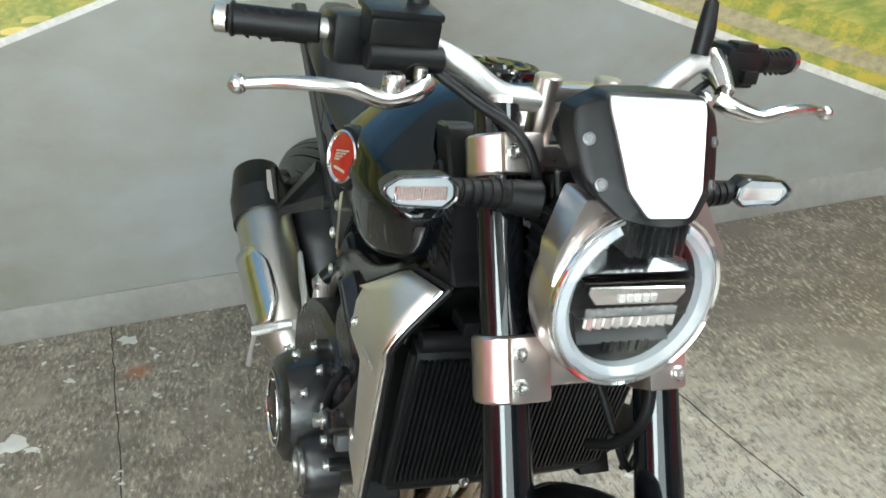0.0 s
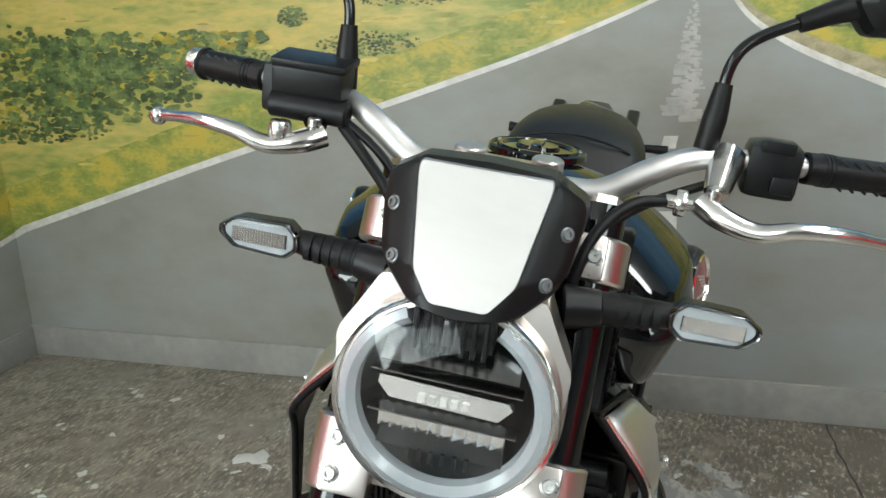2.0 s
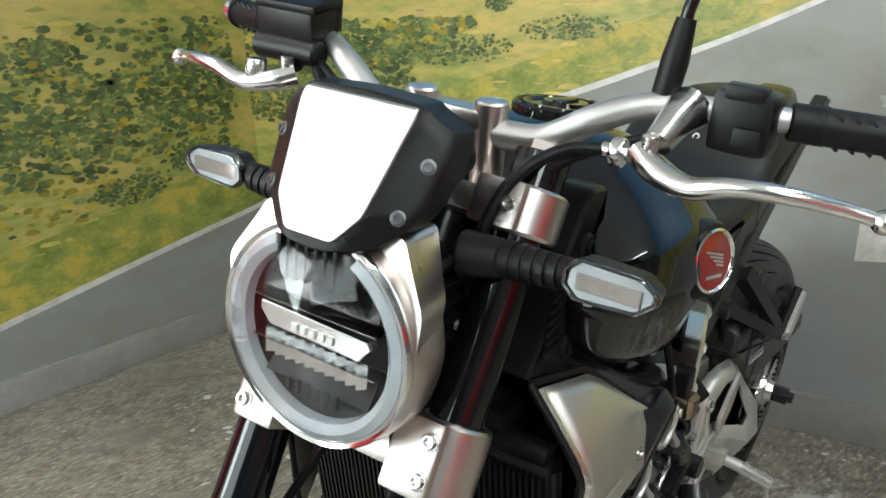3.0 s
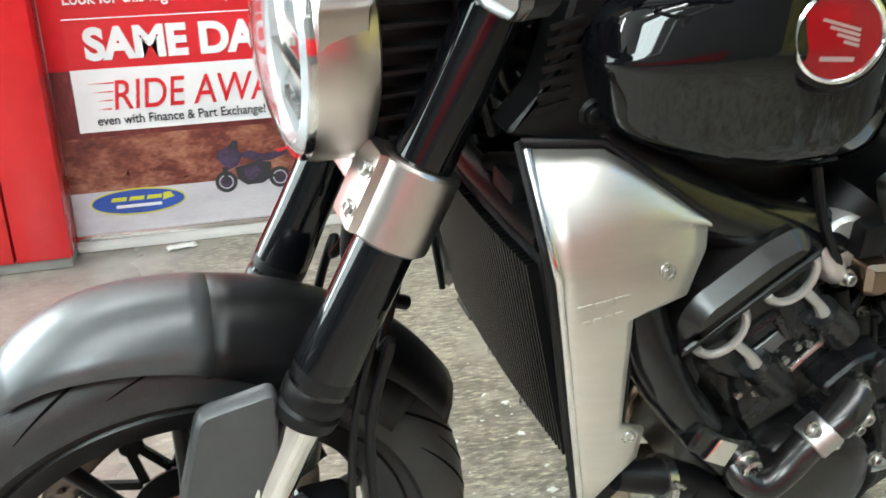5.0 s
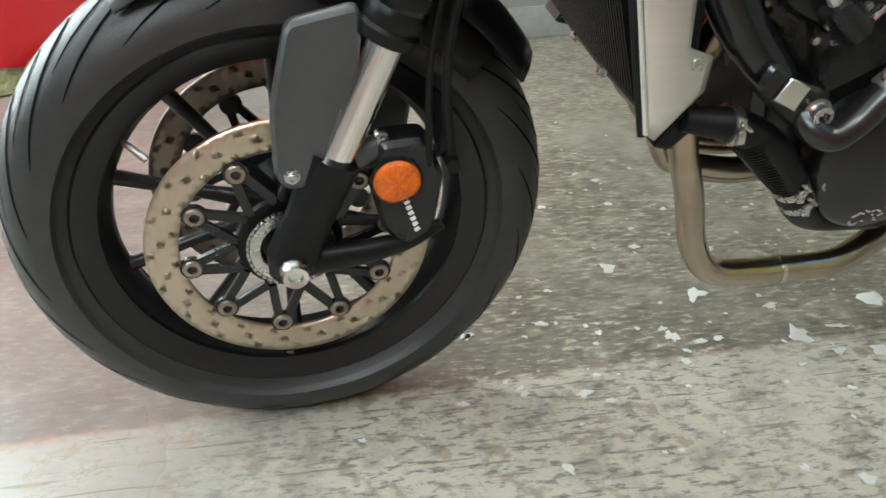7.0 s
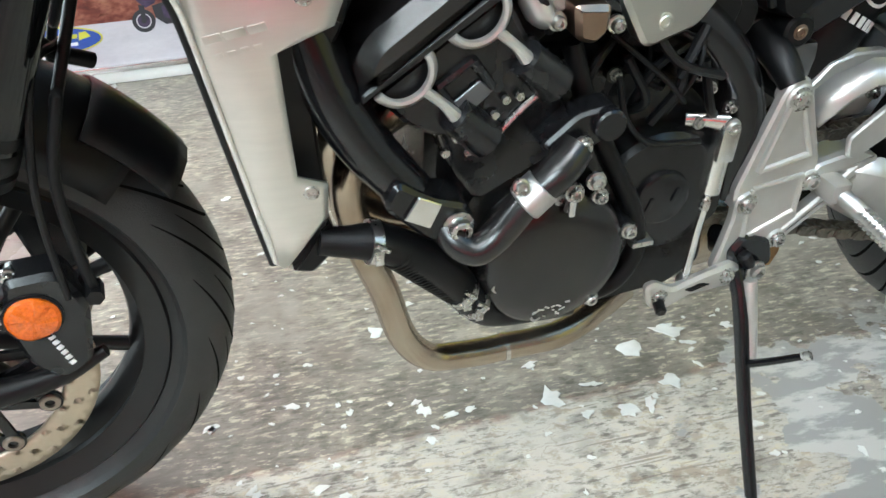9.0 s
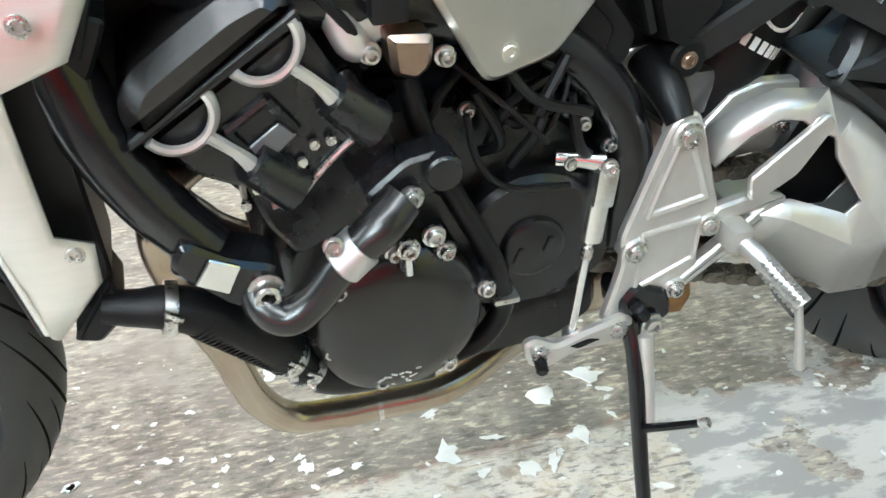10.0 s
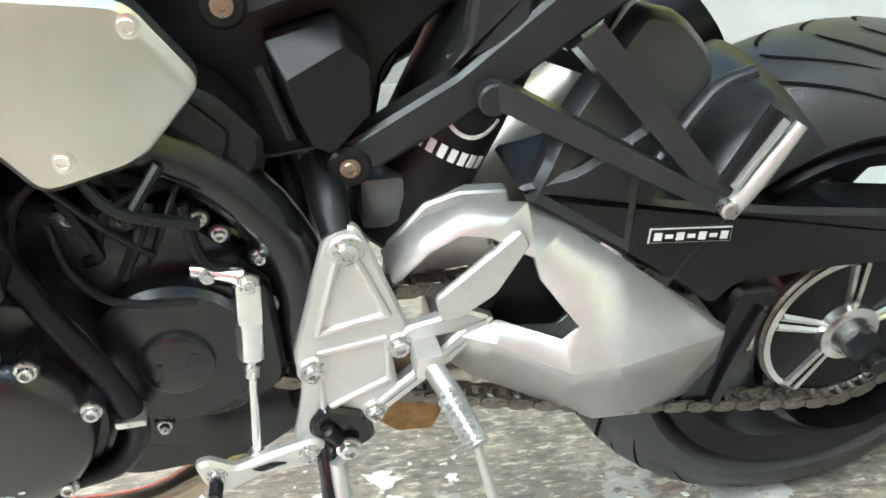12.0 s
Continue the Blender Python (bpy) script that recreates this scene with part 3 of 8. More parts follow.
def build_mural():
    rng = random.Random(4)
    left = smooth2([(2.08, 0.458), (1.6, 0.603), (1.13, 0.745), (0.65, 0.878), (0.33, 0.972), (0.12, 1.037), (-0.10, 1.117), (-0.20, 1.157), (-0.31, 1.192)])
    right = smooth2([(-0.365, 1.195), (-0.385, 1.165), (-0.43, 1.105), (-0.50, 1.05), (-0.60, 0.995), (-0.80, 0.905), (-1.05, 0.795), (-1.51, 0.600), (-1.83, 0.465), (-2.7, 0.10)])
    m = mural_wall
    part("printed_road", sheet([(2.08, 0.06)] + left + right + [(-2.7, 0.03)], east(1)), ROADP, m)
    for line, sgn, nm in ((left, 1, "printed_verge"), (right, 1, "printed_verge")):
        part(nm, strip([(a, z + 0.075) for a, z in line], (lambda t: 0.17 - 0.12 * t) if line is left else (lambda t: 0.05 + 0.2 * t), east(0)), VERGE, m)
    part("printed_dirt_edge", strip([(a, z + 0.018 + 0.05 * max(0, -a - 0.45)) for a, z in right], lambda t: 0.008 + 0.055 * t, east(0.5)), DIRTP, m)
    part("printed_edge_line", strip(left, lambda t: 0.026 - 0.018 * t, east(2)), LINEP, m)
    part("printed_edge_line", strip(right, lambda t: 0.008 + 0.022 * t, east(2)), LINEP, m)
    # worn centre line: broken patches that widen towards the floor
    bm = bmesh.new()
    for i in range(90):
        t = (i + 0.5) / 90
        z = 1.17 - 0.33 * t
        a = -0.296 + 0.025 * t + (0.010 + 0.075 * t) * rng.uniform(-0.5, 0.5)
        w, h = (0.004 + 0.055 * t) * rng.uniform(0.4, 1.0), (0.004 + 0.012 * t) * rng.uniform(0.6, 1.4)
        sheet([(a + w * c * rng.uniform(0.8, 1.2), z + h * q * rng.uniform(0.7, 1.3)) for c, q in ((-0.5, -0.5), (0.1, -0.55), (0.5, -0.4), (0.5, 0.45), (-0.1, 0.5), (-0.5, 0.4))], east(2 + 0.002 * i), bm)
    part("printed_centre_line", bm, CLINEP, m)
    for q in ([(-0.225, 0.795), (-0.262, 0.795), (-0.255, 0.76), (-0.215, 0.76)], [(-0.185, 0.58), (-0.262, 0.585), (-0.262, 0.475), (-0.175, 0.47)]):
        part("printed_dash", sheet(q, east(2)), LINEP, m)
    for a, z, w, h in ((1.95, 1.0, 0.5, 0.42), (1.70, 0.98, 0.5, 0.30), (1.45, 0.97, 0.5, 0.22), (1.80, 0.85, 0.5, 0.12), (1.62, 1.06, 0.4, 0.2), (1.35, 1.04, 0.45, 0.13), (1.02, 1.03, 0.42, 0.10), (0.62, 1.075, 0.34, 0.07), (0.86, 1.165, 0.10, 0.06), (0.46, 1.20, 0.36, 0.05), (0.02, 1.185, 0.16, 0.03), (-0.70, 1.09, 0.2, 0.06), (-0.92, 1.035, 0.2, 0.11), (-1.04, 1.05, 0.12, 0.09), (-0.78, 1.2, 0.3, 0.05), (-1.3, 1.15, 0.5, 0.10), (-1.9, 1.05, 0.6, 0.18), (1.3, 1.55, 1.4, 0.10), (-0.6, 1.6, 1.5, 0.12)):
        part("printed_bush", thicket(rng, a, z, w, h, 240, east, 1.1), BUSH, m)
    bm = bmesh.new()
    for i in range(900):
        a = rng.uniform(-2.6, 2.05)
        lo = 1.25 - 0.40 * abs(a + 0.33) if a > -0.33 else 1.25 - 0.46 * abs(a + 0.33)
        z = rng.uniform(lo, max(lo + 0.02, 1.6))
        w = rng.uniform(0.02, 0.09)
        clump(rng, a, z, w, w * rng.uniform(0.12, 0.3), east(0.2 + 0.0007 * i), bm, 9)
    tagged(part("printed_tufts", bm, TUFT, m), kind="stuff")
    foliage(rng, m, east, (0.95, 2.04), lambda a: (1.10 - 0.26 * (a - 0.95), 1.13 + 0.02 * (a - 0.95)), 520)
    part("printed_sky", sheet([(2.08, 1.62), (-2.7, 1.58), (-2.7, 2.9), (2.08, 2.9)], east(0.7)), SKYP, m)
    s = side_wall
    part("printed_sky", sheet([(0.50, 1.66), (1.945, 1.62), (1.945, 2.9), (0.50, 2.9)], north(0.7)), SKYP, s)
    lin = smooth2([(1.945, 0.450), (1.5, 0.385), (1.1, 0.325), (0.74, 0.27), (0.50, 0.234)])
    part("printed_road", sheet([(1.945, 0.08)] + lin + [(0.50, 0.08)], north(1)), ROADP, s)
    part("printed_verge", strip([(a, z + 0.10) for a, z in lin], lambda t: 0.22, north(0)), VERGE, s)
    part("printed_edge_line", strip(lin, lambda t: 0.02 + 0.004 * t, north(2)), LINEP, s)
    for a, z, w, h in ((1.75, 0.98, 0.36, 0.40), (1.5, 0.90, 0.42, 0.34), (1.22, 0.86, 0.42, 0.36), (0.95, 0.84, 0.4, 0.3), (1.66, 0.70, 0.3, 0.12), (1.35, 0.62, 0.3, 0.10), (1.1, 1.08, 0.3, 0.14)):
        part("printed_bush", thicket(rng, a, z, w, h, 240, north, 1.1, 1.86), BUSH, s)
    bm = bmesh.new()
    for i in range(300):
        a = rng.uniform(0.78, 1.84)
        z = rng.uniform(0.42 + 0.18 * (a - 0.74), 1.6)
        w = rng.uniform(0.02, 0.09)
        clump(rng, a, z, w, w * rng.uniform(0.12, 0.3), north(0.2 + 0.002 * i), bm, 9)
    tagged(part("printed_tufts", bm, TUFT, s), kind="stuff")
    foliage(rng, s, north, (0.78, 1.84), lambda a: (0.50 + 0.12 * (a - 0.74), 1.16 + 0.02 * a), 700)


build_mural()


def build_ceiling_lights():
    tube_m = bpy.data.materials.new("fluorescent_tube")
    tube_m.use_nodes = True
    e = tube_m.node_tree.nodes["Principled BSDF"]
    e.inputs["Emission Color"].default_value, e.inputs["Emission Strength"].default_value = (0.97, 1.0, 1.0, 1), 20
    for i, (x, y) in enumerate(((-0.6, 1.2), (-0.7, -1.5), (0.75, -1.3), (-3.0, 0.0))):
        t = thing("ceiling_light", "white batten light with a fluorescent tube on the ceiling", "ceiling light", pose(x, y, 2.9), "batten lights on the ceiling")
        part("batten", box((0, 0, -0.03), (1.5, 0.1, 0.06), 0.006), PAINT, t)
        part("diffuser", box((0, 0, -0.078), (1.44, 0.13, 0.034), 0.012), tube_m, t, "glowing white diffuser")


build_ceiling_lights()


# ---- the motorcycle ----
LEAN, YAW, BASE_Y, STEER = 9.7, 2.7, 0.028, 2.3
bike = thing("motorcycle", "black naked roadster motorcycle with silver panels leaning on its side stand", "motorcycle", pose(0, BASE_Y, 0, LEAN, 0, YAW))
AX = Vector((-0.0255, 0, 0.317))
FORK = 0.1025
AXIS = Vector((0.4226, 0, 0.9063))
PIV = AX + Vector((0.04, 0, 0))
TURN = Matrix.Translation(PIV) @ Matrix.Rotation(radians(STEER), 4, AXIS) @ Matrix.Translation(-PIV)
FWD = Vector((-0.9063, 0, 0.4226))


def leg(s, d=0.0, fwd=0.0):
    """A point on a fork leg: s metres up the leg from the axle, on the side d, fwd ahead of it."""
    return AX + AXIS * s + Vector((0, d, 0)) + FWD * fwd


def disc_plate(r0, r1, nr, nt, hole, y, holes, segs_shift=0.0):
    """A drilled brake disc: a ring of cells, some with a round hole."""
    bm = bmesh.new()
    cache = {}

    def v(r, a):
        key = (round(r, 5), round(a % (2 * math.pi), 5))
        if key not in cache:
            cache[key] = bm.verts.new((AX.x + r * math.cos(a), y, AX.z + r * math.sin(a)))
        return cache[key]

    da, dr = 2 * math.pi / nt, (r1 - r0) / nr
    for i in range(nt):
        for j in range(nr):
            a0, ra = i * da, r0 + j * dr
            ring = [v(ra, a0), v(ra, a0 + da / 2), v(ra, a0 + da if i < nt - 1 else 0), v(ra + dr / 2, a0 + da if i < nt - 1 else 0), v(ra + dr, a0 + da if i < nt - 1 else 0), v(ra + dr, a0 + da / 2), v(ra + dr, a0), v(ra + dr / 2, a0)]
            if not holes(i, j):
                bm.faces.new(ring)
                continue
            ca, cr = a0 + da / 2, ra + dr / 2
            c = Vector((AX.x + cr * math.cos(ca), y, AX.z + cr * math.sin(ca)))
            er, et = Vector((math.cos(ca), 0, math.sin(ca))), Vector((-math.sin(ca), 0, math.cos(ca)))
            inner = []
            for k in range(8):
                u = -3 * math.pi / 4 + k * math.pi / 4
                inner.append(bm.verts.new(c + hole * (math.cos(u) * er + math.sin(u) * et)))
            for k in range(8):
                bm.faces.new((ring[k], ring[(k + 1) % 8], inner[(k + 1) % 8], inner[k]))
    return bm


def tyre(name, parent, c, R, w, rim_r, m):
    """A rounded tyre carcass with a raised rim band on the sidewall."""
    prof = []
    n = 18
    hw = w / 2
    for i in range(n + 1):
        u = -math.pi / 2 * 1.02 + math.pi * 1.02 * i / n
        prof.append((R - hw * 0.92 + hw * 0.92 * math.cos(u), hw * math.sin(u)))
    lo = [(rim_r, -hw * 0.66), (rim_r + 0.006, -hw * 0.80), (rim_r + 0.014, -hw * 0.86), (rim_r + 0.016, -hw * 0.92)]
    prof = lo + [p for p in prof if p[0] > rim_r + 0.017] + [(r, -h) for r, h in reversed(lo)]
    return part(name, revolve(prof, c, "y", 96), TYRE, parent, "black road tyre with curved tread grooves", m=m)


def tread(name, parent, c, R, w, count, m, flip=1):
    """Curved grooves cut across the tread, as dark bands just over the rubber."""
    bm = bmesh.new()
    hw = w / 2
    a_r = hw * 0.92
    for side in (-1, 1):
        for k in range(count):
            base = 2 * math.pi * (k + (0.5 if side > 0 else 0)) / count
            for lng, off, wd in ((1.0, 0.0, 0.0048), (0.62, 0.5, 0.0040)):
                loops = []
                for i in range(13):
                    t = i / 12
                    u = side * (0.06 + (0.90 * lng) * t) * 1.25
                    ang = base + flip * (0.50 * t ** 1.5 * lng + off * 2 * math.pi / count * 0.9)
                    rr = R - a_r + (a_r + 0.0005) * math.cos(u)
                    yy = (hw + 0.0005) * math.sin(u)
                    wid = wd * (1 - 0.7 * abs(2 * t - 1) ** 3) / rr
                    loops.append([Vector((c[0] + rr * math.cos(ang + q), c[1] + yy, c[2] + rr * math.sin(ang + q))) for q in (-wid, wid)])
                rings(bm, loops, closed=False, cap=False)
    return part(name, bm, GROOVE, parent, m=m)


def build_front_wheel():
    turn = TURN @ Matrix.Translation(AX) @ Matrix.Diagonal((1.03, 1, 1.03, 1)) @ Matrix.Translation(-AX)
    hub = revolve([(0.012, -0.075), (0.030, -0.075), (0.034, -0.06), (0.028, -0.045), (0.026, 0.045), (0.034, 0.06), (0.030, 0.075), (0.012, 0.075)], AX, "y", 32)
    w = part("front_wheel", hub, RIM, bike, "black cast front wheel with ten thin spokes", m=turn)
    rim = [(0.206, -0.028), (0.203, -0.040), (0.216, -0.046), (0.229, -0.051), (0.233, -0.047), (0.225, -0.038), (0.208, -0.02), (0.206, 0.0), (0.208, 0.02), (0.225, 0.038), (0.233, 0.047), (0.229, 0.051), (0.216, 0.046), (0.203, 0.04), (0.206, 0.028), (0.192, 0.012), (0.189, 0), (0.192, -0.012)]
    part("rim", revolve(rim, AX, "y", 96, closed=True), RIM, w, m=turn)
    for k in range(10):
        u = 2 * math.pi * (k + 0.35) / 10
        er, et = Vector((math.cos(u), 0, math.sin(u))), Vector((-math.sin(u), 0, math.cos(u)))
        a, b = AX + er * 0.026, AX + er * 0.198 + et * 0.012
        part("spoke", tube([a, a.lerp(b, 0.5), b], [0.012, 0.0075, 0.0095], 10, 4, flat=1.0), RIM, w, m=turn)
    tyre("tyre", w, AX, 0.307, 0.126, 0.2275, turn)
    tread("tread_groove", w, AX, 0.307, 0.126, 20, turn, 1)
    for k in (0, 1):
        y0 = -0.0495 - 0.0 * k
        part("balance_weight", box(AX + Vector((-0.030 + 0.012 * k, -0.030, -0.2085)), (0.010, 0.010, 0.009), 0.002), CAST, w, m=turn)
    part("valve", cyl(AX + Vector((-0.158, -0.02, 0.118)), AX + Vector((-0.136, -0.034, 0.100)), 0.004, segs=10), STEEL, w, m=turn)
    for y, mt in ((-0.078, DISC), (0.078, DARKDISC)):
        d = part("brake_disc", disc_plate(0.119, 0.155, 3, 60, 0.0047, y, lambda i, j: (i + j * 2) % 3 == 0), mt, w, "drilled steel brake disc" if y < 0 else "", m=turn, thick=0.005)
        s = -1 if y < 0 else 1
        part("carrier", revolve([(0.03, y), (0.058, y), (0.060, y - s * 0.006), (0.034, y - s * 0.014)], AX, "y", 48, closed=True), PLASTIC, w, m=turn)
        for k in range(10):
            u = 2 * math.pi * (k + 0.2) / 10
            er = Vector((math.cos(u), 0, math.sin(u)))
            et = Vector((-math.sin(u), 0, math.cos(u)))
            o = AX + Vector((0, y + s * 0.002, 0))
            bm = bmesh.new()
            for e in (-1, 1):
                strut = [o + er * 0.058 + et * e * 0.021, o + er * 0.056 + et * e * 0.011, o + er * 0.098 + et * e * 0.001, o + er * 0.104 + et * e * 0.010]
                rings(bm, [[p + Vector((0, 0.003, 0)) for p in strut], [p - Vector((0, 0.003, 0)) for p in strut]])
            boss = [o + er * (0.109 + 0.0135 * math.cos(a)) + et * 0.0135 * math.sin(a) for a in (math.pi * i / 8 for i in range(16))]
            rings(bm, [[p + Vector((0, 0.0026, 0)) for p in boss], [p - Vector((0, 0.0026, 0)) for p in boss]])
            part("carrier_arm", bm, ENGINE, w, m=turn)
            part("bobbin", revolve([(0.0055, -s * 0.001), (0.0055, s * 0.004), (0.0095, s * 0.004), (0.0110, s * 0.0025), (0.0110, -s * 0.001)], o + er * 0.109 + Vector((0, s * 0.002, 0)), "y", 16), DARKDISC, w, m=turn)
    # toothed sensor ring
    bm = revolve([(0.034, -0.090), (0.045, -0.090), (0.045, -0.086), (0.034, -0.086)], AX, "y", 48, closed=True)
    for k in range(40):
        u = 2 * math.pi * k / 40
        box(AX + Vector((0.0475 * math.cos(u), -0.088, 0.0475 * math.sin(u))), (0.0025, 0.004, 0.005), 0, bm, Matrix.Rotation(-u, 3, "Y"))
    part("sensor_ring", bm, STEEL, w, m=turn)


def build_fork():
    for d in (-FORK, FORK):
        s = -1 if d < 0 else 1
        # cast foot, chrome slider, gloss black upper
        foot = tube([leg(-0.028, d), leg(0.0, d), leg(0.05, d), leg(0.10, d), leg(0.135, d)], [0.018, 0.030, 0.026, 0.029, 0.030], 20, 5)
        f = part("fork_leg", foot, PLASTIC, bike, "upside-down fork leg with a gloss black upper tube", m=TURN)
        part("slider", cyl(leg(0.13, d), leg(0.30, d), 0.0215, segs=28), CHROME, f, m=TURN)
        seal = revolve([(0.0215, -0.002), (0.030, 0.0), (0.0315, 0.012), (0.029, 0.016), (0.0315, 0.020), (0.0315, 0.034), (0.029, 0.038), (0.0305, 0.045), (0.0305, 0.055)], (0, 0, 0), "z", 32)
        rot = Matrix.Translation(leg(0.272, d)) @ AXIS.to_track_quat("Z", "Y").to_matrix().to_4x4()
        part("dust_seal", seal, PLASTIC, f, m=TURN @ rot)
        up = revolve([(0.0295, 0), (0.0305, 0.03), (0.0285, 0.08), (0.0275, 0.16), (0.0265, 0.30), (0.0265, 0.49)], (0, 0, 0), "z", 36)
        part("upper_tube", up, GLOSS, f, m=TURN @ Matrix.Translation(leg(0.305, d)) @ AXIS.to_track_quat("Z", "Y").to_matrix().to_4x4())
        part("fork_cap", cyl(leg(0.79, d), leg(0.805, d), 0.02, segs=6), CHAMP, f, m=TURN)
        nut = revolve([(0.0, s * 0.006), (0.007, s * 0.006), (0.0085, s * 0.010), (0.014, s * 0.012), (0.0155, s * 0.006), (0.0175, s * 0.003), (0.0175, 0)], AX + Vector((0, d + s * 0.030, 0)), "y", 24)
        part("axle_nut", nut, ALLOY, f, m=TURN)
    # clamps
    for s0, hgt, nm, mt in ((0.499, 0.075, "lower_fork_clamp", CHAMP), (0.738, 0.046, "upper_fork_clamp", CHAMP)):
        rot = Matrix((FWD, Vector((0, 1, 0)), AXIS)).transposed()
        bridge = box(leg(s0, 0, -0.018 if s0 > 0.6 else -0.01), (0.07, 0.15, hgt * 0.62), 0.008, m=rot)
        c = part(nm, bridge, mt, bike, "champagne anodised fork clamp", m=TURN)
        for d in (-FORK, FORK):
            part("clamp_ring", cyl(leg(s0 - hgt / 2, d), leg(s0 + hgt / 2, d), 0.0365, segs=36, bev=0.003), mt, c, m=TURN)
            part("clamp_lug", box(leg(s0, d * 0.88, 0.022), (0.042, 0.050, hgt * 0.98), 0.005, m=rot), mt, c, m=TURN)
        for d in (-FORK, FORK):
            for o in ((-0.018, 0.018) if hgt > 0.05 else (0.0,)):
                part("pinch_bolt", bolt(leg(s0 + o, d * 1.02, 0.043), FWD, 0.007), STEEL, c, m=TURN)


def build_fender():
    turn = TURN @ Matrix.Translation((0, 0, 0.006))
    rows = []
    R = 0.340
    for i in range(23):
        t = i / 22
        a = radians(117 - 78 * t)
        hw = 0.070 * min(1, 0.72 + 1.4 * t)
        drop = 0.018 + 0.055 * min(1, 1.6 * t)
        row = []
        for j in range(-6, 7):
            u = j / 6
            rr = R - 0.022 * max(0, 1 - 4 * t) ** 2 - drop * abs(u) ** 2.6
            row.append(Vector((AX.x + rr * math.cos(a), hw * u, AX.z + rr * math.sin(a))))
        rows.append(row)
    f = part("front_mudguard", patch(rows[:11]), MATTE, bike, "matt graphite front mudguard", m=turn, thick=0.003)
    part("rear_section", patch(rows[10:]), PLASTIC, f, "darker rear section", m=turn, thick=0.003)
    for s in (-1, 1):
        out = [(0.012, 0.582), (0.086, 0.592), (0.078, 0.53), (0.048, 0.44), (0.028, 0.408), (-0.004, 0.405), (-0.016, 0.425), (-0.012, 0.50)]
        bm = prism(out, s * 0.119, s * 0.100, 0.012, 0.004, fn=lambda x, y, z: (x - 0.018, y - s * max(0, z - 0.555) * 0.5, z))
        part("side_stay", bm, MATTE, f, m=turn)
        part("stay_bolt", bolt((-0.016, s * 0.120, 0.424), (0, s, 0), 0.0062), STEEL, f, m=turn)
    # dark rear flap
    rows = []
    for i in range(8):
        a = radians(50 - 20 * i / 7)
        rows.append([Vector((AX.x + (0.336 - 0.03 * abs(u) ** 2) * math.cos(a), 0.066 * u, AX.z + (0.336 - 0.03 * abs(u) ** 2) * math.sin(a))) for u in (-1, -0.7, -0.35, 0, 0.35, 0.7, 1)])
    part("rear_flap", patch(rows), PLASTIC, f, m=turn @ Matrix.Translation((0.004, 0, 0.006)), thick=0.004)


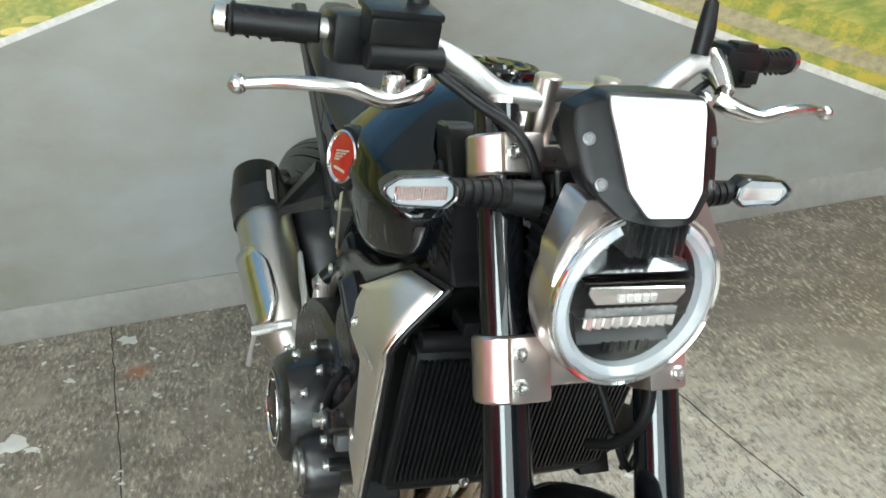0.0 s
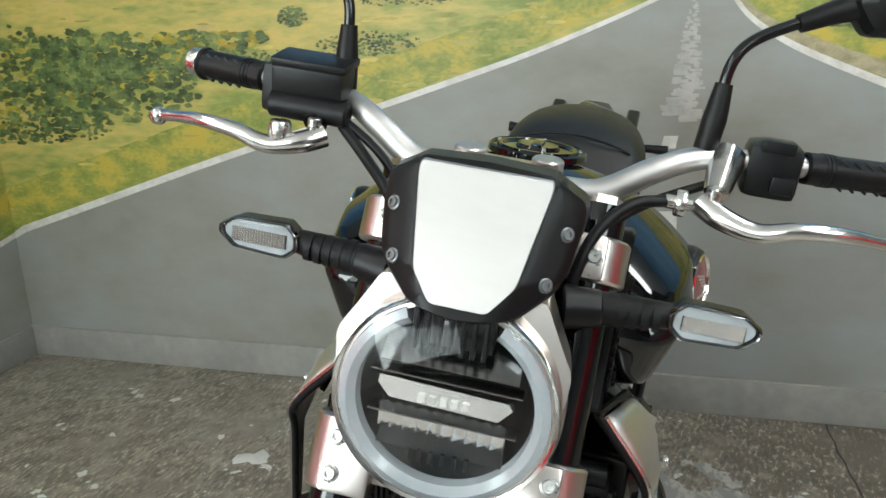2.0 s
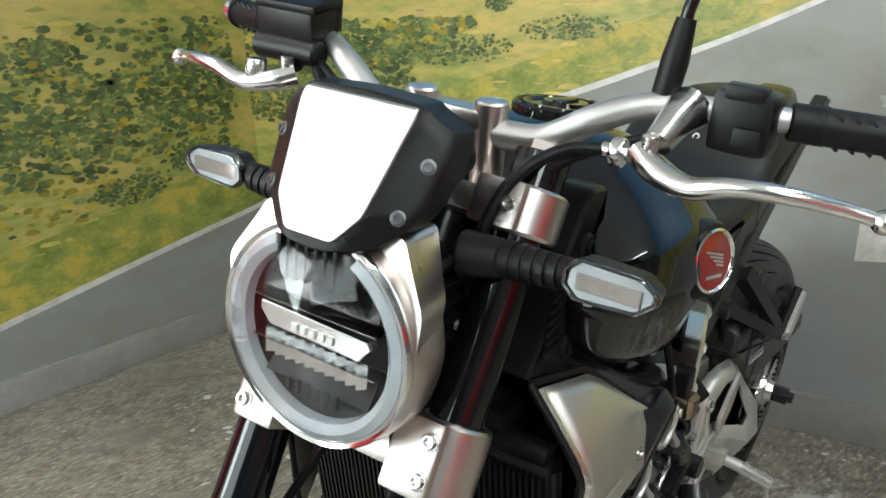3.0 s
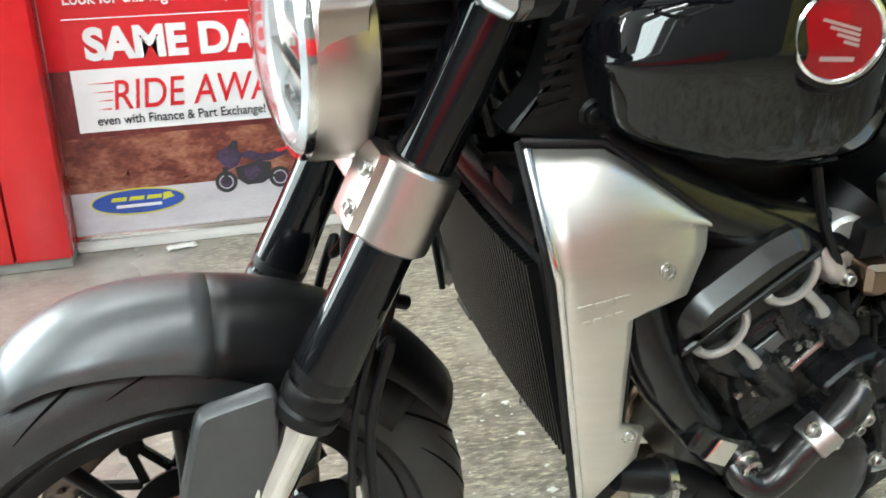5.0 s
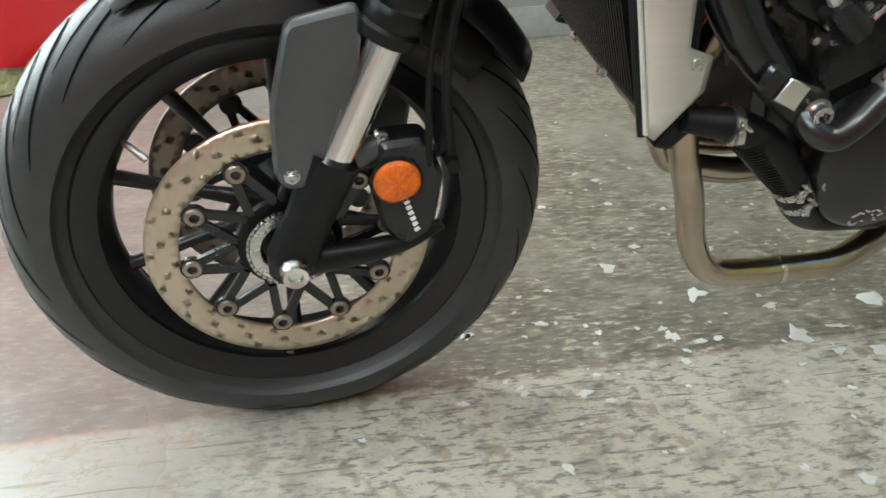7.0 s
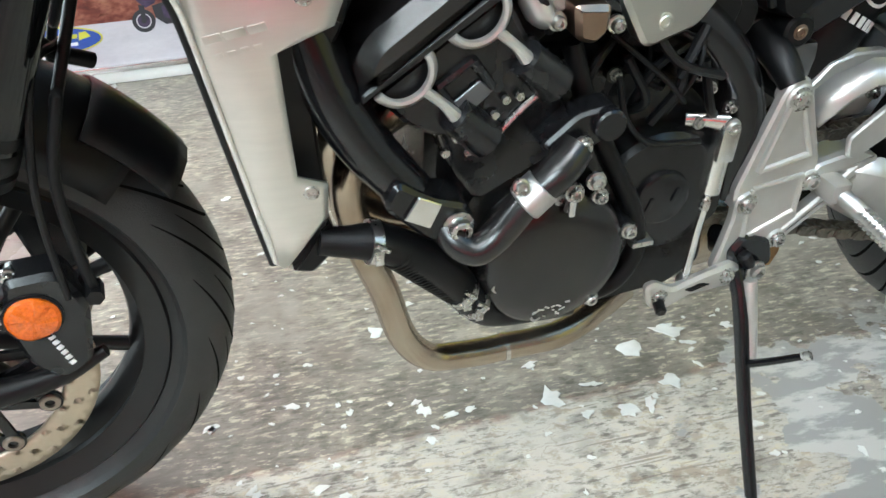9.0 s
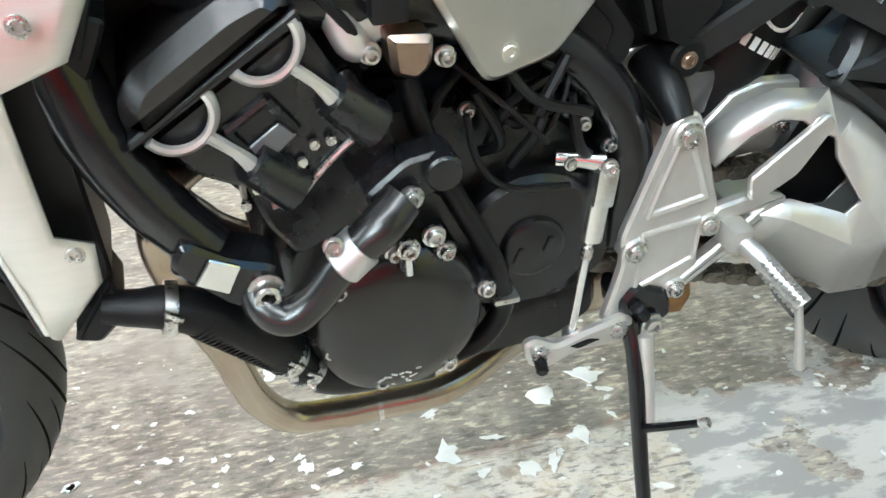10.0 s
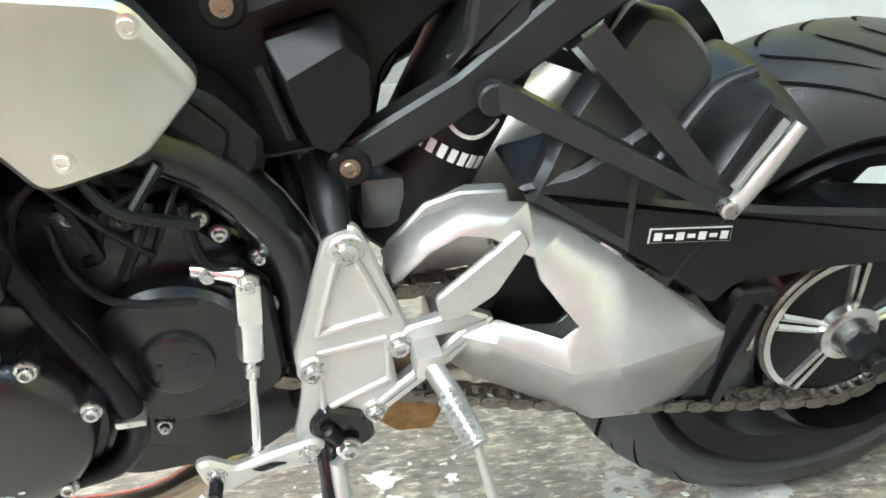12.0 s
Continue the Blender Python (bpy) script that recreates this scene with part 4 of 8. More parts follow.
def build_brakes():
    turn = TURN @ Matrix.Translation((-0.003, 0, -0.003)) @ Matrix.Diagonal((1, 0.98, 1, 1))
    for s in (-1, 1):
        o = AX + Vector((0.128, s * 0.093, 0.075))
        body = prism([(-0.030, 0.060), (0.022, 0.066), (0.045, 0.02), (0.040, -0.055), (0.010, -0.075), (-0.018, -0.05), (-0.034, 0.0)], -0.022, 0.022, 0.012, 0.006)
        c = part("brake_caliper", body, ENGINE, bike, "black radial brake caliper with grey marking", m=turn @ Matrix.Translation(o) @ Matrix.Rotation(radians(6), 4, "Y"))
        part("bracket", tube([AX + Vector((0.01, s * 0.104, -0.005)), AX + Vector((0.075, s * 0.104, -0.005)), AX + Vector((0.13, s * 0.100, 0.0)), AX + Vector((0.175, s * 0.10, 0.018))], [0.020, 0.015, 0.012, 0.007], 12, 4), PLASTIC, c, m=turn)
        part("bracket_arm", tube([leg(0.14, s * 0.104, -0.02), o + Vector((-0.01, 0, 0.055))], [0.016, 0.012], 12, 0), MATTE, c, m=turn)
        part("mount_bolt", bolt(o + Vector((-0.018, s * 0.006, 0.060)), (0, s, 0), 0.0062, 0.008), STEEL, c, m=turn)
        part("banjo_bolt", cyl(o + Vector((0.055, s * 0.005, 0.03)), o + Vector((0.055, s * 0.03, 0.03)), 0.009, segs=6), PLASTIC, c, m=turn)
        # reflector
        p = AX + Vector((0.122, s * 0.116, 0.092))
        bm = bmesh.new()
        mid = bm.verts.new(p + Vector((0, s * 0.0085, 0)))
        ring = [[bm.verts.new(p + Vector((rr * math.cos(2 * math.pi * k / 24), s * (h + (0.0022 if (k // 3) % 2 else 0)), rr * math.sin(2 * math.pi * k / 24)))) for k in range(24)] for rr, h in ((0.0225, 0.0045), (0.0258, 0.002), (0.0265, -0.004))]
        for k in range(24):
            bm.faces.new((mid, ring[0][k], ring[0][(k + 1) % 24]))
            for a, b in zip(ring, ring[1:]):
                bm.faces.new((a[k], b[k], b[(k + 1) % 24], a[(k + 1) % 24]))
        r = part("reflector", bm, AMBER, c, "round amber reflector", m=turn, sharp=4)
        part("reflector_cup", revolve([(0.0, -s * 0.005), (0.028, -s * 0.005), (0.0285, s * 0.001), (0.0265, s * 0.002)], p, "y", 36), PLASTIC, c, m=turn)
        bm = bmesh.new()
        for k in range(6):
            box(o + Vector((0.004 + 0.004 * k * 0.55, s * 0.0225, -0.012 - 0.0075 * k)), (0.006, 0.002, 0.0045), 0, bm, Matrix.Rotation(radians(-30), 3, "Y"))
        part("marking", bm, WHITE, c, "grey bars of a maker's marking", m=turn)
        hose = tube([o + Vector((0.055, s * 0.018, 0.032)), o + Vector((0.05, s * 0.02, 0.10)), o + Vector((0.052, s * 0.02, 0.17)), o + Vector((0.072, s * 0.015, 0.24)), leg(0.36, s * 0.09, -0.05), leg(0.47, s * 0.05, -0.045)], 0.0055, 10, 6)
        part("brake_hose", hose, SOFT, bike, m=turn)
        if s < 0:
            part("sensor_wire", tube([o + Vector((0.03, s * 0.02, 0.03)), o + Vector((0.03, s * 0.024, 0.12)), o + Vector((0.038, s * 0.024, 0.19)), o + Vector((0.06, s * 0.018, 0.27)), leg(0.40, s * 0.06, -0.045)], 0.004, 8, 6), SOFT, bike, m=turn)


build_front_wheel()
build_fork()
build_fender()
build_brakes()


def tp(pts):
    return [Vector(p) for p in pts]


def build_headlamp():
    C = Vector((0.120, 0, 0.885))
    shell = revolve([(0.094, -0.006), (0.1035, -0.004), (0.1065, 0.006), (0.1065, 0.036), (0.102, 0.047), (0.090, 0.052), (0.05, 0.055), (0.0, 0.055)], C, "x", 72)
    h = part("headlamp", shell, CHAMP, bike, "round headlamp in a champagne silver shell", m=TURN)
    # shoulders of the shell that rise to the visor
    for s in (-1, 1):
        out = [(0.104 * s, 0.90), (0.106 * s, 0.935), (0.088 * s, 0.965), (0.073 * s, 0.992), (0.040 * s, 0.985), (0.052 * s, 0.962), (0.075 * s, 0.935), (0.092 * s, 0.90)]
        bm = bmesh.new()
        lo = [Vector((0.119 + 0.25 * max(0, z - 0.93), y, z)) for y, z in rounded(out, 0.008)]
        hi = [Vector((0.158 + 0.45 * max(0, z - 0.93), y * 0.97, z)) for y, z in rounded(out, 0.008)]
        rings(bm, [lo, hi])
        part("shell_shoulder", bm, CHAMP, h, m=TURN)
    part("bezel", revolve([(0.0995, -0.008), (0.1025, -0.010), (0.1045, -0.006), (0.1035, 0.0), (0.0985, 0.0)], C, "x", 72, closed=True), CHROME, h, "thin bright bezel", m=TURN)
    part("housing", revolve([(0.100, -0.002), (0.096, 0.012), (0.080, 0.020), (0.070, 0.035), (0.0, 0.035)], C, "x", 48), PLASTIC, h, m=TURN)
    # light guide, open at the top
    loops = []
    for i in range(57):
        u = radians(90 + 27 + 306 * i / 56)
        er = Vector((0, math.cos(u), math.sin(u)))
        loops.append([C + er * r + Vector((x, 0, 0)) for r, x in ((0.0795, 0.004), (0.081, -0.006), (0.088, -0.012), (0.0955, -0.008), (0.098, 0.0), (0.09, 0.006))])
    bm = bmesh.new()
    rings(bm, loops)
    part("daytime_light_ring", bm, DRL, h, "frosted ring light open at the top", m=TURN)
    # ribbed cooling block in the gap
    part("block", box(C + Vector((-0.002, 0, 0.078)), (0.02, 0.072, 0.040), 0.003), PLASTIC, h, m=TURN)
    for k in range(7):
        part("block_rib", box(C + Vector((-0.014, -0.030 + 0.01 * k, 0.073)), (0.012, 0.0035, 0.036), 0.001), PLASTIC, h, m=TURN)
    for z, hw, mt in ((0.040, 0.060, SMOKE), (-0.044, 0.056, PLASTIC)):
        bm = bmesh.new()
        r = [C + Vector((0.022, -hw, z + 0.016)), C + Vector((0.022, hw, z + 0.016)), C + Vector((0.000, hw * 1.05, z - 0.010)), C + Vector((0.000, -hw * 1.05, z - 0.010))]
        rings(bm, [r, [p + Vector((0.012, 0, -0.004)) for p in r]])
        part("reflector_bowl", bm, mt, h, "smoky angled reflector", m=TURN)
    zig = [[C + Vector((-0.002 + 0.006 * (k % 2), -0.058 + 0.0058 * k, z)) for z in (-0.012, -0.024, -0.036)] for k in range(21)]
    part("fluted_reflector", patch(zig), REFLECTOR, h, "fluted clear reflector", m=TURN, sharp=10)
    part("centre_bar", prism([(-0.060, 0.013), (0.058, 0.010), (0.062, 0.004), (0.050, -0.010), (-0.050, -0.008), (-0.062, 0.005)], 0, 0.012, 0, 0.001), REFLECTOR, h, "bright bar with plain marks", m=TURN @ Matrix.Translation(C + Vector((-0.006, 0, 0.004))) @ Matrix.Rotation(radians(-90), 4, "Z"))
    bm = bmesh.new()
    for k in range(5):
        box(C + Vector((-0.0075, 0.020 - 0.010 * k, 0.003)), (0.002, 0.006, 0.007), 0, bm)
    part("maker_marks", bm, CAST, h, m=TURN)
    for z in (0.022, -0.018):
        part("divider", box(C + Vector((0.002, 0, z)), (0.018, 0.136, 0.0018), 0), SMOKE, h, m=TURN)
    bm = bmesh.new()
    for k in range(6):
        box(C + Vector((-0.004, -0.028 + 0.011 * k, -0.056)), (0.004, 0.0035, 0.012), 0, bm)
    part("vent_marks", bm, CORE, h, m=TURN)
    part("lens", revolve([(0.0, -0.034), (0.03, -0.032), (0.06, -0.026), (0.085, -0.018), (0.0995, -0.008), (0.0985, -0.006), (0.084, -0.0155), (0.06, -0.0235), (0.03, -0.0295), (0.0, -0.0315)], C, "x", 64), LENS, h, "clear domed lens", m=TURN).visible_shadow = False
    core = prism([(0.168, 0.800), (0.166, 0.965), (0.215, 0.968), (0.248, 0.915), (0.246, 0.835), (0.215, 0.802)], -0.066, 0.066, 0.010, 0.006)
    hs = part("heat_sink", core, PLASTIC, h, "black finned lamp housing", m=TURN)
    for k in range(8):
        z = 0.815 + 0.019 * k
        part("fin", box((0.203, 0, z), (0.062 if 0 < k < 7 else 0.045, 0.156, 0.0045), 0.001), PLASTIC, hs, m=TURN)


def dense(pts, n=6):
    """The outline with each edge cut into short pieces."""
    out = []
    for a, b in zip(pts, pts[1:] + pts[:1]):
        out += [(a[0] + (b[0] - a[0]) * q / n, a[1] + (b[1] - a[1]) * q / n) for q in range(n)]
    return out


def build_visor():
    turn = TURN @ Matrix.Translation((0.002, -0.002, -0.002)) @ Matrix.Diagonal((1, 0.96, 1, 1))

    def lower(z):
        return 0.975 + (z - 0.957) * 0.84

    def fold(z):
        return 0.0640 - 0.20 * max(0, 1.085 - z) - 0.5 * max(0, 1.012 - z)

    def px(y, z):
        return 0.126 + 0.55 * (z - 1.03) + 0.62 * max(0, abs(y) - fold(z))

    half = [(0.0, 1.104), (0.060, 1.101), (0.066, 1.096), (0.091, 1.078), (0.0935, 1.060), (0.086, 1.006), (0.077, 0.988), (0.050, 0.962), (0.0, 0.957)]
    half = [(y, lower(z)) for y, z in half]
    out = half + [(-y, z) for y, z in half[-2:0:-1]]
    bm = bmesh.new()
    pts = dense(rounded(out, 0.006, 2), 3)
    front = [Vector((px(y, z), y, z)) for y, z in pts]
    inner = [[Vector((px(y * k, 1.03 + (z - 1.03) * k) - 0.003, y * k, 1.03 + (z - 1.03) * k)) for y, z in pts] for k in (0.05, 0.2, 0.4, 0.5, 0.58, 0.66, 0.76, 0.88, 0.96)]
    back = [Vector((p.x + 0.028, p.y * 1.02, p.z)) for p in front]
    rings(bm, [*inner, front, back])
    v = part("meter_visor", bm, PLASTIC, bike, "black meter visor with a brushed aluminium plate", m=turn, sharp=30)
    ph = [(0.0605, 1.0985), (0.0615, 1.088), (0.0465, 0.998), (0.026, 0.970)]
    ph = [(y, lower(z)) for y, z in ph]
    po = dense(rounded(ph + [(-y, z) for y, z in ph[::-1]], 0.005, 3), 4)
    bm = bmesh.new()
    rings(bm, [[Vector((px(y * k, 1.035 + (z - 1.035) * k) + dx, y * k, 1.035 + (z - 1.035) * k)) for y, z in po] for dx, k in ((0.0, 1.0), (-0.0055, 1.0), (-0.0070, 0.985), (-0.0072, 0.8), (-0.0072, 0.6), (-0.0072, 0.4), (-0.0072, 0.2), (-0.0072, 0.03))])
    part("plate", bm, PLATE, v, "brushed aluminium plate", m=turn, sharp=25)
    for s in (-1, 1):
        for y, z in ((0.080, lower(1.048)), (0.070, lower(1.000))):
            part("visor_bolt", bolt((px(y, z) - 0.003, s * y, z), (-0.85, s * 0.42, 0.35), 0.0050, 0.004), SATIN, v, m=turn)
    part("mount", box((0.165, 0, 0.965), (0.06, 0.10, 0.03), 0.005), PLASTIC, v, m=turn)
    # instrument block behind the visor
    part("meter", box((0.225, 0, 1.030), (0.075, 0.12, 0.040), 0.010, m=Matrix.Rotation(radians(-25), 3, "Y")), PLASTIC, v, m=turn)


def build_indicators():
    turn = TURN @ Matrix.Translation((0.007, 0, 0.006)) @ Matrix.Diagonal((1, 0.965, 1, 1))
    for s in (-1, 1):
        a = Vector((0.205, s * 0.085, 0.955))
        bm = cyl(a, (0.212, s * 0.125, 0.958), 0.022, 0.018, 20, bev=0.003)
        i = part("front_indicator", bm, PLASTIC, bike, "front indicator with a clear lens on a black rubber stalk", m=turn)
        prof = []
        bm = tube([(0.212, s * 0.120, 0.958), (0.214, s * 0.150, 0.960), (0.216, s * 0.192, 0.963)], [0.0165, 0.0155, 0.0125], 18, 4)
        for k in range(5):
            cyl((0.213, s * (0.130 + 0.011 * k), 0.9590 + 0.0005 * k), (0.213, s * (0.137 + 0.011 * k), 0.9595 + 0.0005 * k), 0.0172 - 0.0006 * k, segs=18, bm=bm)
        part("stalk", bm, SOFT, i, m=turn)
        half = [(0.187, 0.958), (0.188, 0.972), (0.200, 0.983), (0.258, 0.981), (0.274, 0.971), (0.274, 0.963), (0.258, 0.950), (0.200, 0.947)]
        rim, lens, back = bmesh.new(), bmesh.new(), bmesh.new()

        def sec(x, k):
            return [Vector((x, s * (0.230 + (y - 0.230) * k), 0.964 + (z - 0.964) * k)) for y, z in rounded(half, 0.003, 2)]

        rings(rim, [sec(0.2050, 0.89), sec(0.1995, 0.92), sec(0.1985, 0.97), sec(0.1995, 1.0), sec(0.206, 1.02), sec(0.2065, 0.9)], cap=False)
        part("rim", rim, SMOKE, i, m=turn)
        rings(lens, [sec(0.2000, 0.94), sec(0.1988, 0.93), sec(0.1984, 0.85), sec(0.1984, 0.3)])
        part("lens", lens, LENS, i, "clear indicator lens", m=turn).visible_shadow = False
        rings(back, [sec(0.2075, 0.99), sec(0.226, 0.92), sec(0.232, 0.5)])
        part("body", back, PLASTIC, i, m=turn)
        pl = bmesh.new()
        rings(pl, [sec(0.2050, 0.88), sec(0.2030, 0.86), sec(0.2025, 0.3)])
        part("backing", pl, DRL, i, m=turn)
        zig = []
        for k in range(41):
            y = 0.200 + 0.0015 * k
            zig.append([Vector((0.2022 - 0.0016 * (k % 2), s * y, 0.9640 + q * 0.0075)) for q in (-1, 1)])
        part("fluted_strip", patch(zig), REFLECTOR, i, m=turn, sharp=10)


def build_bars():
    turn = TURN @ Matrix.Translation((-0.016, 0, 0.002))
    right = [(0.330, 0.0, 1.045), (0.330, 0.06, 1.045), (0.332, 0.10, 1.050), (0.342, 0.145, 1.078), (0.358, 0.185, 1.094), (0.375, 0.235, 1.098), (0.400, 0.31, 1.097), (0.428, 0.398, 1.095)]
    line = [(x, -y, z) for x, y, z in right[::-1]] + right[1:]
    r = [0.011, 0.011, 0.011, 0.012, 0.0135, 0.0145, 0.0145]
    b = part("handlebar", tube(line, r + [0.0145] + r[::-1], 20, 6), PLATE, bike, "tapered silver aluminium handlebar", m=turn)
    part("bar_clamp", box((0.331, 0, 1.056), (0.036, 0.094, 0.020), 0.005), CHAMP, b, m=turn)
    for s in (-1, 1):
        part("riser", cyl((0.333, s * 0.0405, 0.975), (0.328, s * 0.0405, 1.075), 0.0165, segs=28, bev=0.002), CHAMP, b, m=turn)
        gp = [Vector((0.396, s * 0.295, 1.097)), Vector((0.425, s * 0.388, 1.0953))]
        bm = cyl(gp[0], gp[1], 0.0168, segs=24, bev=0.002)
        d = (gp[1] - gp[0])
        for k in range(3):
            o = gp[0] + d * (0.18 + 0.05 * k)
            cyl(o, o + d * 0.03, 0.0176, segs=24, bm=bm)
        for k in range(4):
            for side in (0.6, 2.4, 4.2, 5.6):
                e = Vector((math.cos(side), 0, math.sin(side))) * 0.0168
                o = gp[0] + d * (0.42 + 0.14 * k)
                box(o + e, (0.004, 0.010, 0.003), 0.001, bm, Matrix.Rotation(radians(35), 3, "X"))
        cyl(gp[1] - d * 0.06, gp[1], 0.0195, segs=24, bm=bm, bev=0.002)
        part("grip", bm, SOFT, b, "ribbed black rubber grip", m=turn)
        part("bar_end", cyl(gp[1], gp[1] + Vector((0.0052, s * 0.017, -0.0003)), 0.0165, segs=28, bev=0.003), ALLOY, b, "silver bar end", m=turn)
        part("switch_block", box((0.386, s * 0.262, 1.092), (0.05, 0.055, 0.056), 0.010), PLASTIC, b, m=turn)
        # perch and lever
        part("lever_perch", tube([(0.37, s * 0.215, 1.096), (0.345, s * 0.212, 1.086), (0.322, s * 0.208, 1.070)], [0.021, 0.016, 0.013], 14, 4), PLASTIC if s > 0 else ALLOY, b, m=turn)
        lev = tube([(0.318, s * 0.196, 1.060), (0.304, s * 0.215, 1.052), (0.294, s * 0.250, 1.046), (0.290, s * 0.285, 1.056), (0.296, s * 0.325, 1.058), (0.318, s * 0.364, 1.052), (0.329, s * 0.389, 1.047)], [0.013, 0.012, 0.010, 0.0085, 0.0075, 0.0065, 0.006], 14, 6)
        lv = part("lever", lev, ALLOY, b, "polished alloy lever with a ball end", m=turn)
        part("ball", revolve([(0.0, -0.0105), (0.005, -0.0095), (0.009, -0.0055), (0.0105, 0), (0.009, 0.0055), (0.005, 0.0095), (0, 0.0105)], (0.331, s * 0.393, 1.046), "x", 20), ALLOY, lv, m=turn)
        part("pivot_bolt", cyl((0.312, s * 0.205, 1.045), (0.312, s * 0.205, 1.078), 0.0075, segs=12, bev=0.001), STEEL, lv, m=turn)
        if s > 0:
            part("adjuster_wheel", revolve([(0.0, 0.012), (0.010, 0.012), (0.012, 0.008), (0.0125, -0.006), (0.01, -0.01)], (0.300, s * 0.238, 1.060), "z", 20), STEEL, lv, m=turn)
            part("reservoir", box((0.345, s * 0.222, 1.112), (0.046, 0.080, 0.032), 0.006, m=Matrix.Rotation(radians(-8), 3, "Y")), PLASTIC, b, "black brake fluid reservoir", m=turn)
            part("reservoir_cap", box((0.347, s * 0.222, 1.131), (0.050, 0.084, 0.009), 0.003, m=Matrix.Rotation(radians(-8), 3, "Y")), PLASTIC, b, m=turn)
            part("master_cylinder", cyl((0.330, 0.175, 1.083), (0.330, 0.262, 1.083), 0.0145, segs=20, bev=0.002), PLASTIC, b, m=turn)
        else:
            part("cable_adjuster", revolve([(0.004, -0.01), (0.006, -0.008), (0.006, -0.002), (0.0125, -0.002), (0.0135, 0.0), (0.0135, 0.007), (0.0125, 0.009), (0.007, 0.009), (0.007, 0.018), (0.004, 0.02)], (0.318, -0.180, 1.056), "y", 20), ALLOY, b, "knurled alloy cable adjuster", m=turn)
            part("thumb_switch", box((0.372, -0.262, 1.118), (0.024, 0.035, 0.014), 0.004), PLASTIC, b, m=turn)
            part("rocker", box((0.357, -0.272, 1.082), (0.010, 0.024, 0.018), 0.003), SOFT, b, m=turn)
        # mirror
        seat_of = turn @ Matrix.Translation((0.002, -s * 0.012, 0.006))
        stem = tube([(0.365, s * 0.205, 1.105), (0.368, s * 0.208, 1.140), (0.374, s * 0.212, 1.185), (0.384, s * 0.232, 1.212), (0.396, s * 0.285, 1.240), (0.400, s * 0.312, 1.252)], [0.006, 0.006, 0.006, 0.006, 0.0062, 0.0075], 14, 6)
        mi = part("mirror", stem, FRAME, bike, "black mirror on a bent stem", m=seat_of)
        part("boot", tube([(0.364, s * 0.204, 1.098), (0.367, s * 0.207, 1.130), (0.371, s * 0.209, 1.165)], [0.012, 0.0125, 0.009], 16, 4), SOFT, mi, m=seat_of)
        part("neck", tube([(0.392, s * 0.268, 1.231), (0.400, s * 0.305, 1.249), (0.405, s * 0.335, 1.258)], [0.0095, 0.0125, 0.016], 16, 4), PLASTIC, mi, m=seat_of)
        prof = [(0.304, 1.258), (0.322, 1.296), (0.400, 1.312), (0.422, 1.290), (0.418, 1.262), (0.392, 1.232), (0.330, 1.226)]
        head = bmesh.new()
        loops = []
        for x, k in ((0.374, 0.25), (0.376, 0.55), (0.384, 0.8), (0.396, 0.95), (0.412, 1.0), (0.424, 0.985)):
            loops.append([Vector((x, s * (0.362 + (y - 0.362) * k), 1.268 + (z - 1.268) * k)) for y, z in rounded(prof, 0.007, 2)])
        rings(head, loops)
        part("mirror_head", head, PLASTIC, mi, m=seat_of, sharp=18)
        mg = bmesh.new()
        rings(mg, [[Vector((0.4246 + 0.0006 * j, s * (0.362 + (y - 0.362) * k), 1.268 + (z - 1.268) * k)) for y, z in rounded(prof, 0.007, 2)] for j, k in ((0, 0.93), (1, 0.92), (1, 0.3))])
        part("mirror_glass", mg, MIRROR, mi, "mirror glass", m=seat_of)
    # cables from the bars into the frame
    for pts, r in (([(0.33, 0.18, 1.07), (0.30, 0.14, 1.045), (0.26, 0.10, 1.02), (0.25, 0.075, 0.97), (0.27, 0.055, 0.90)], 0.006), ([(0.34, 0.20, 1.085), (0.315, 0.13, 1.05), (0.28, 0.09, 1.01), (0.27, 0.06, 0.95), (0.28, 0.05, 0.86)], 0.005),
                   ([(0.318, -0.165, 1.056), (0.300, -0.13, 1.05), (0.27, -0.10, 1.02), (0.25, -0.085, 0.96), (0.27, -0.07, 0.88), (0.30, -0.06, 0.80)], 0.006), ([(0.36, -0.22, 1.08), (0.32, -0.14, 1.045), (0.285, -0.09, 1.0), (0.27, -0.06, 0.93)], 0.005)):
        part("cable", tube(pts, r, 10, 8), SOFT, bike, m=turn)
    part("cable_loop", tube([(0.190, -0.055, 0.80), (0.165, -0.075, 0.755), (0.160, -0.075, 0.70), (0.185, -0.065, 0.655), (0.22, -0.05, 0.63)], 0.0075, 12, 8), SOFT, bike, m=turn)


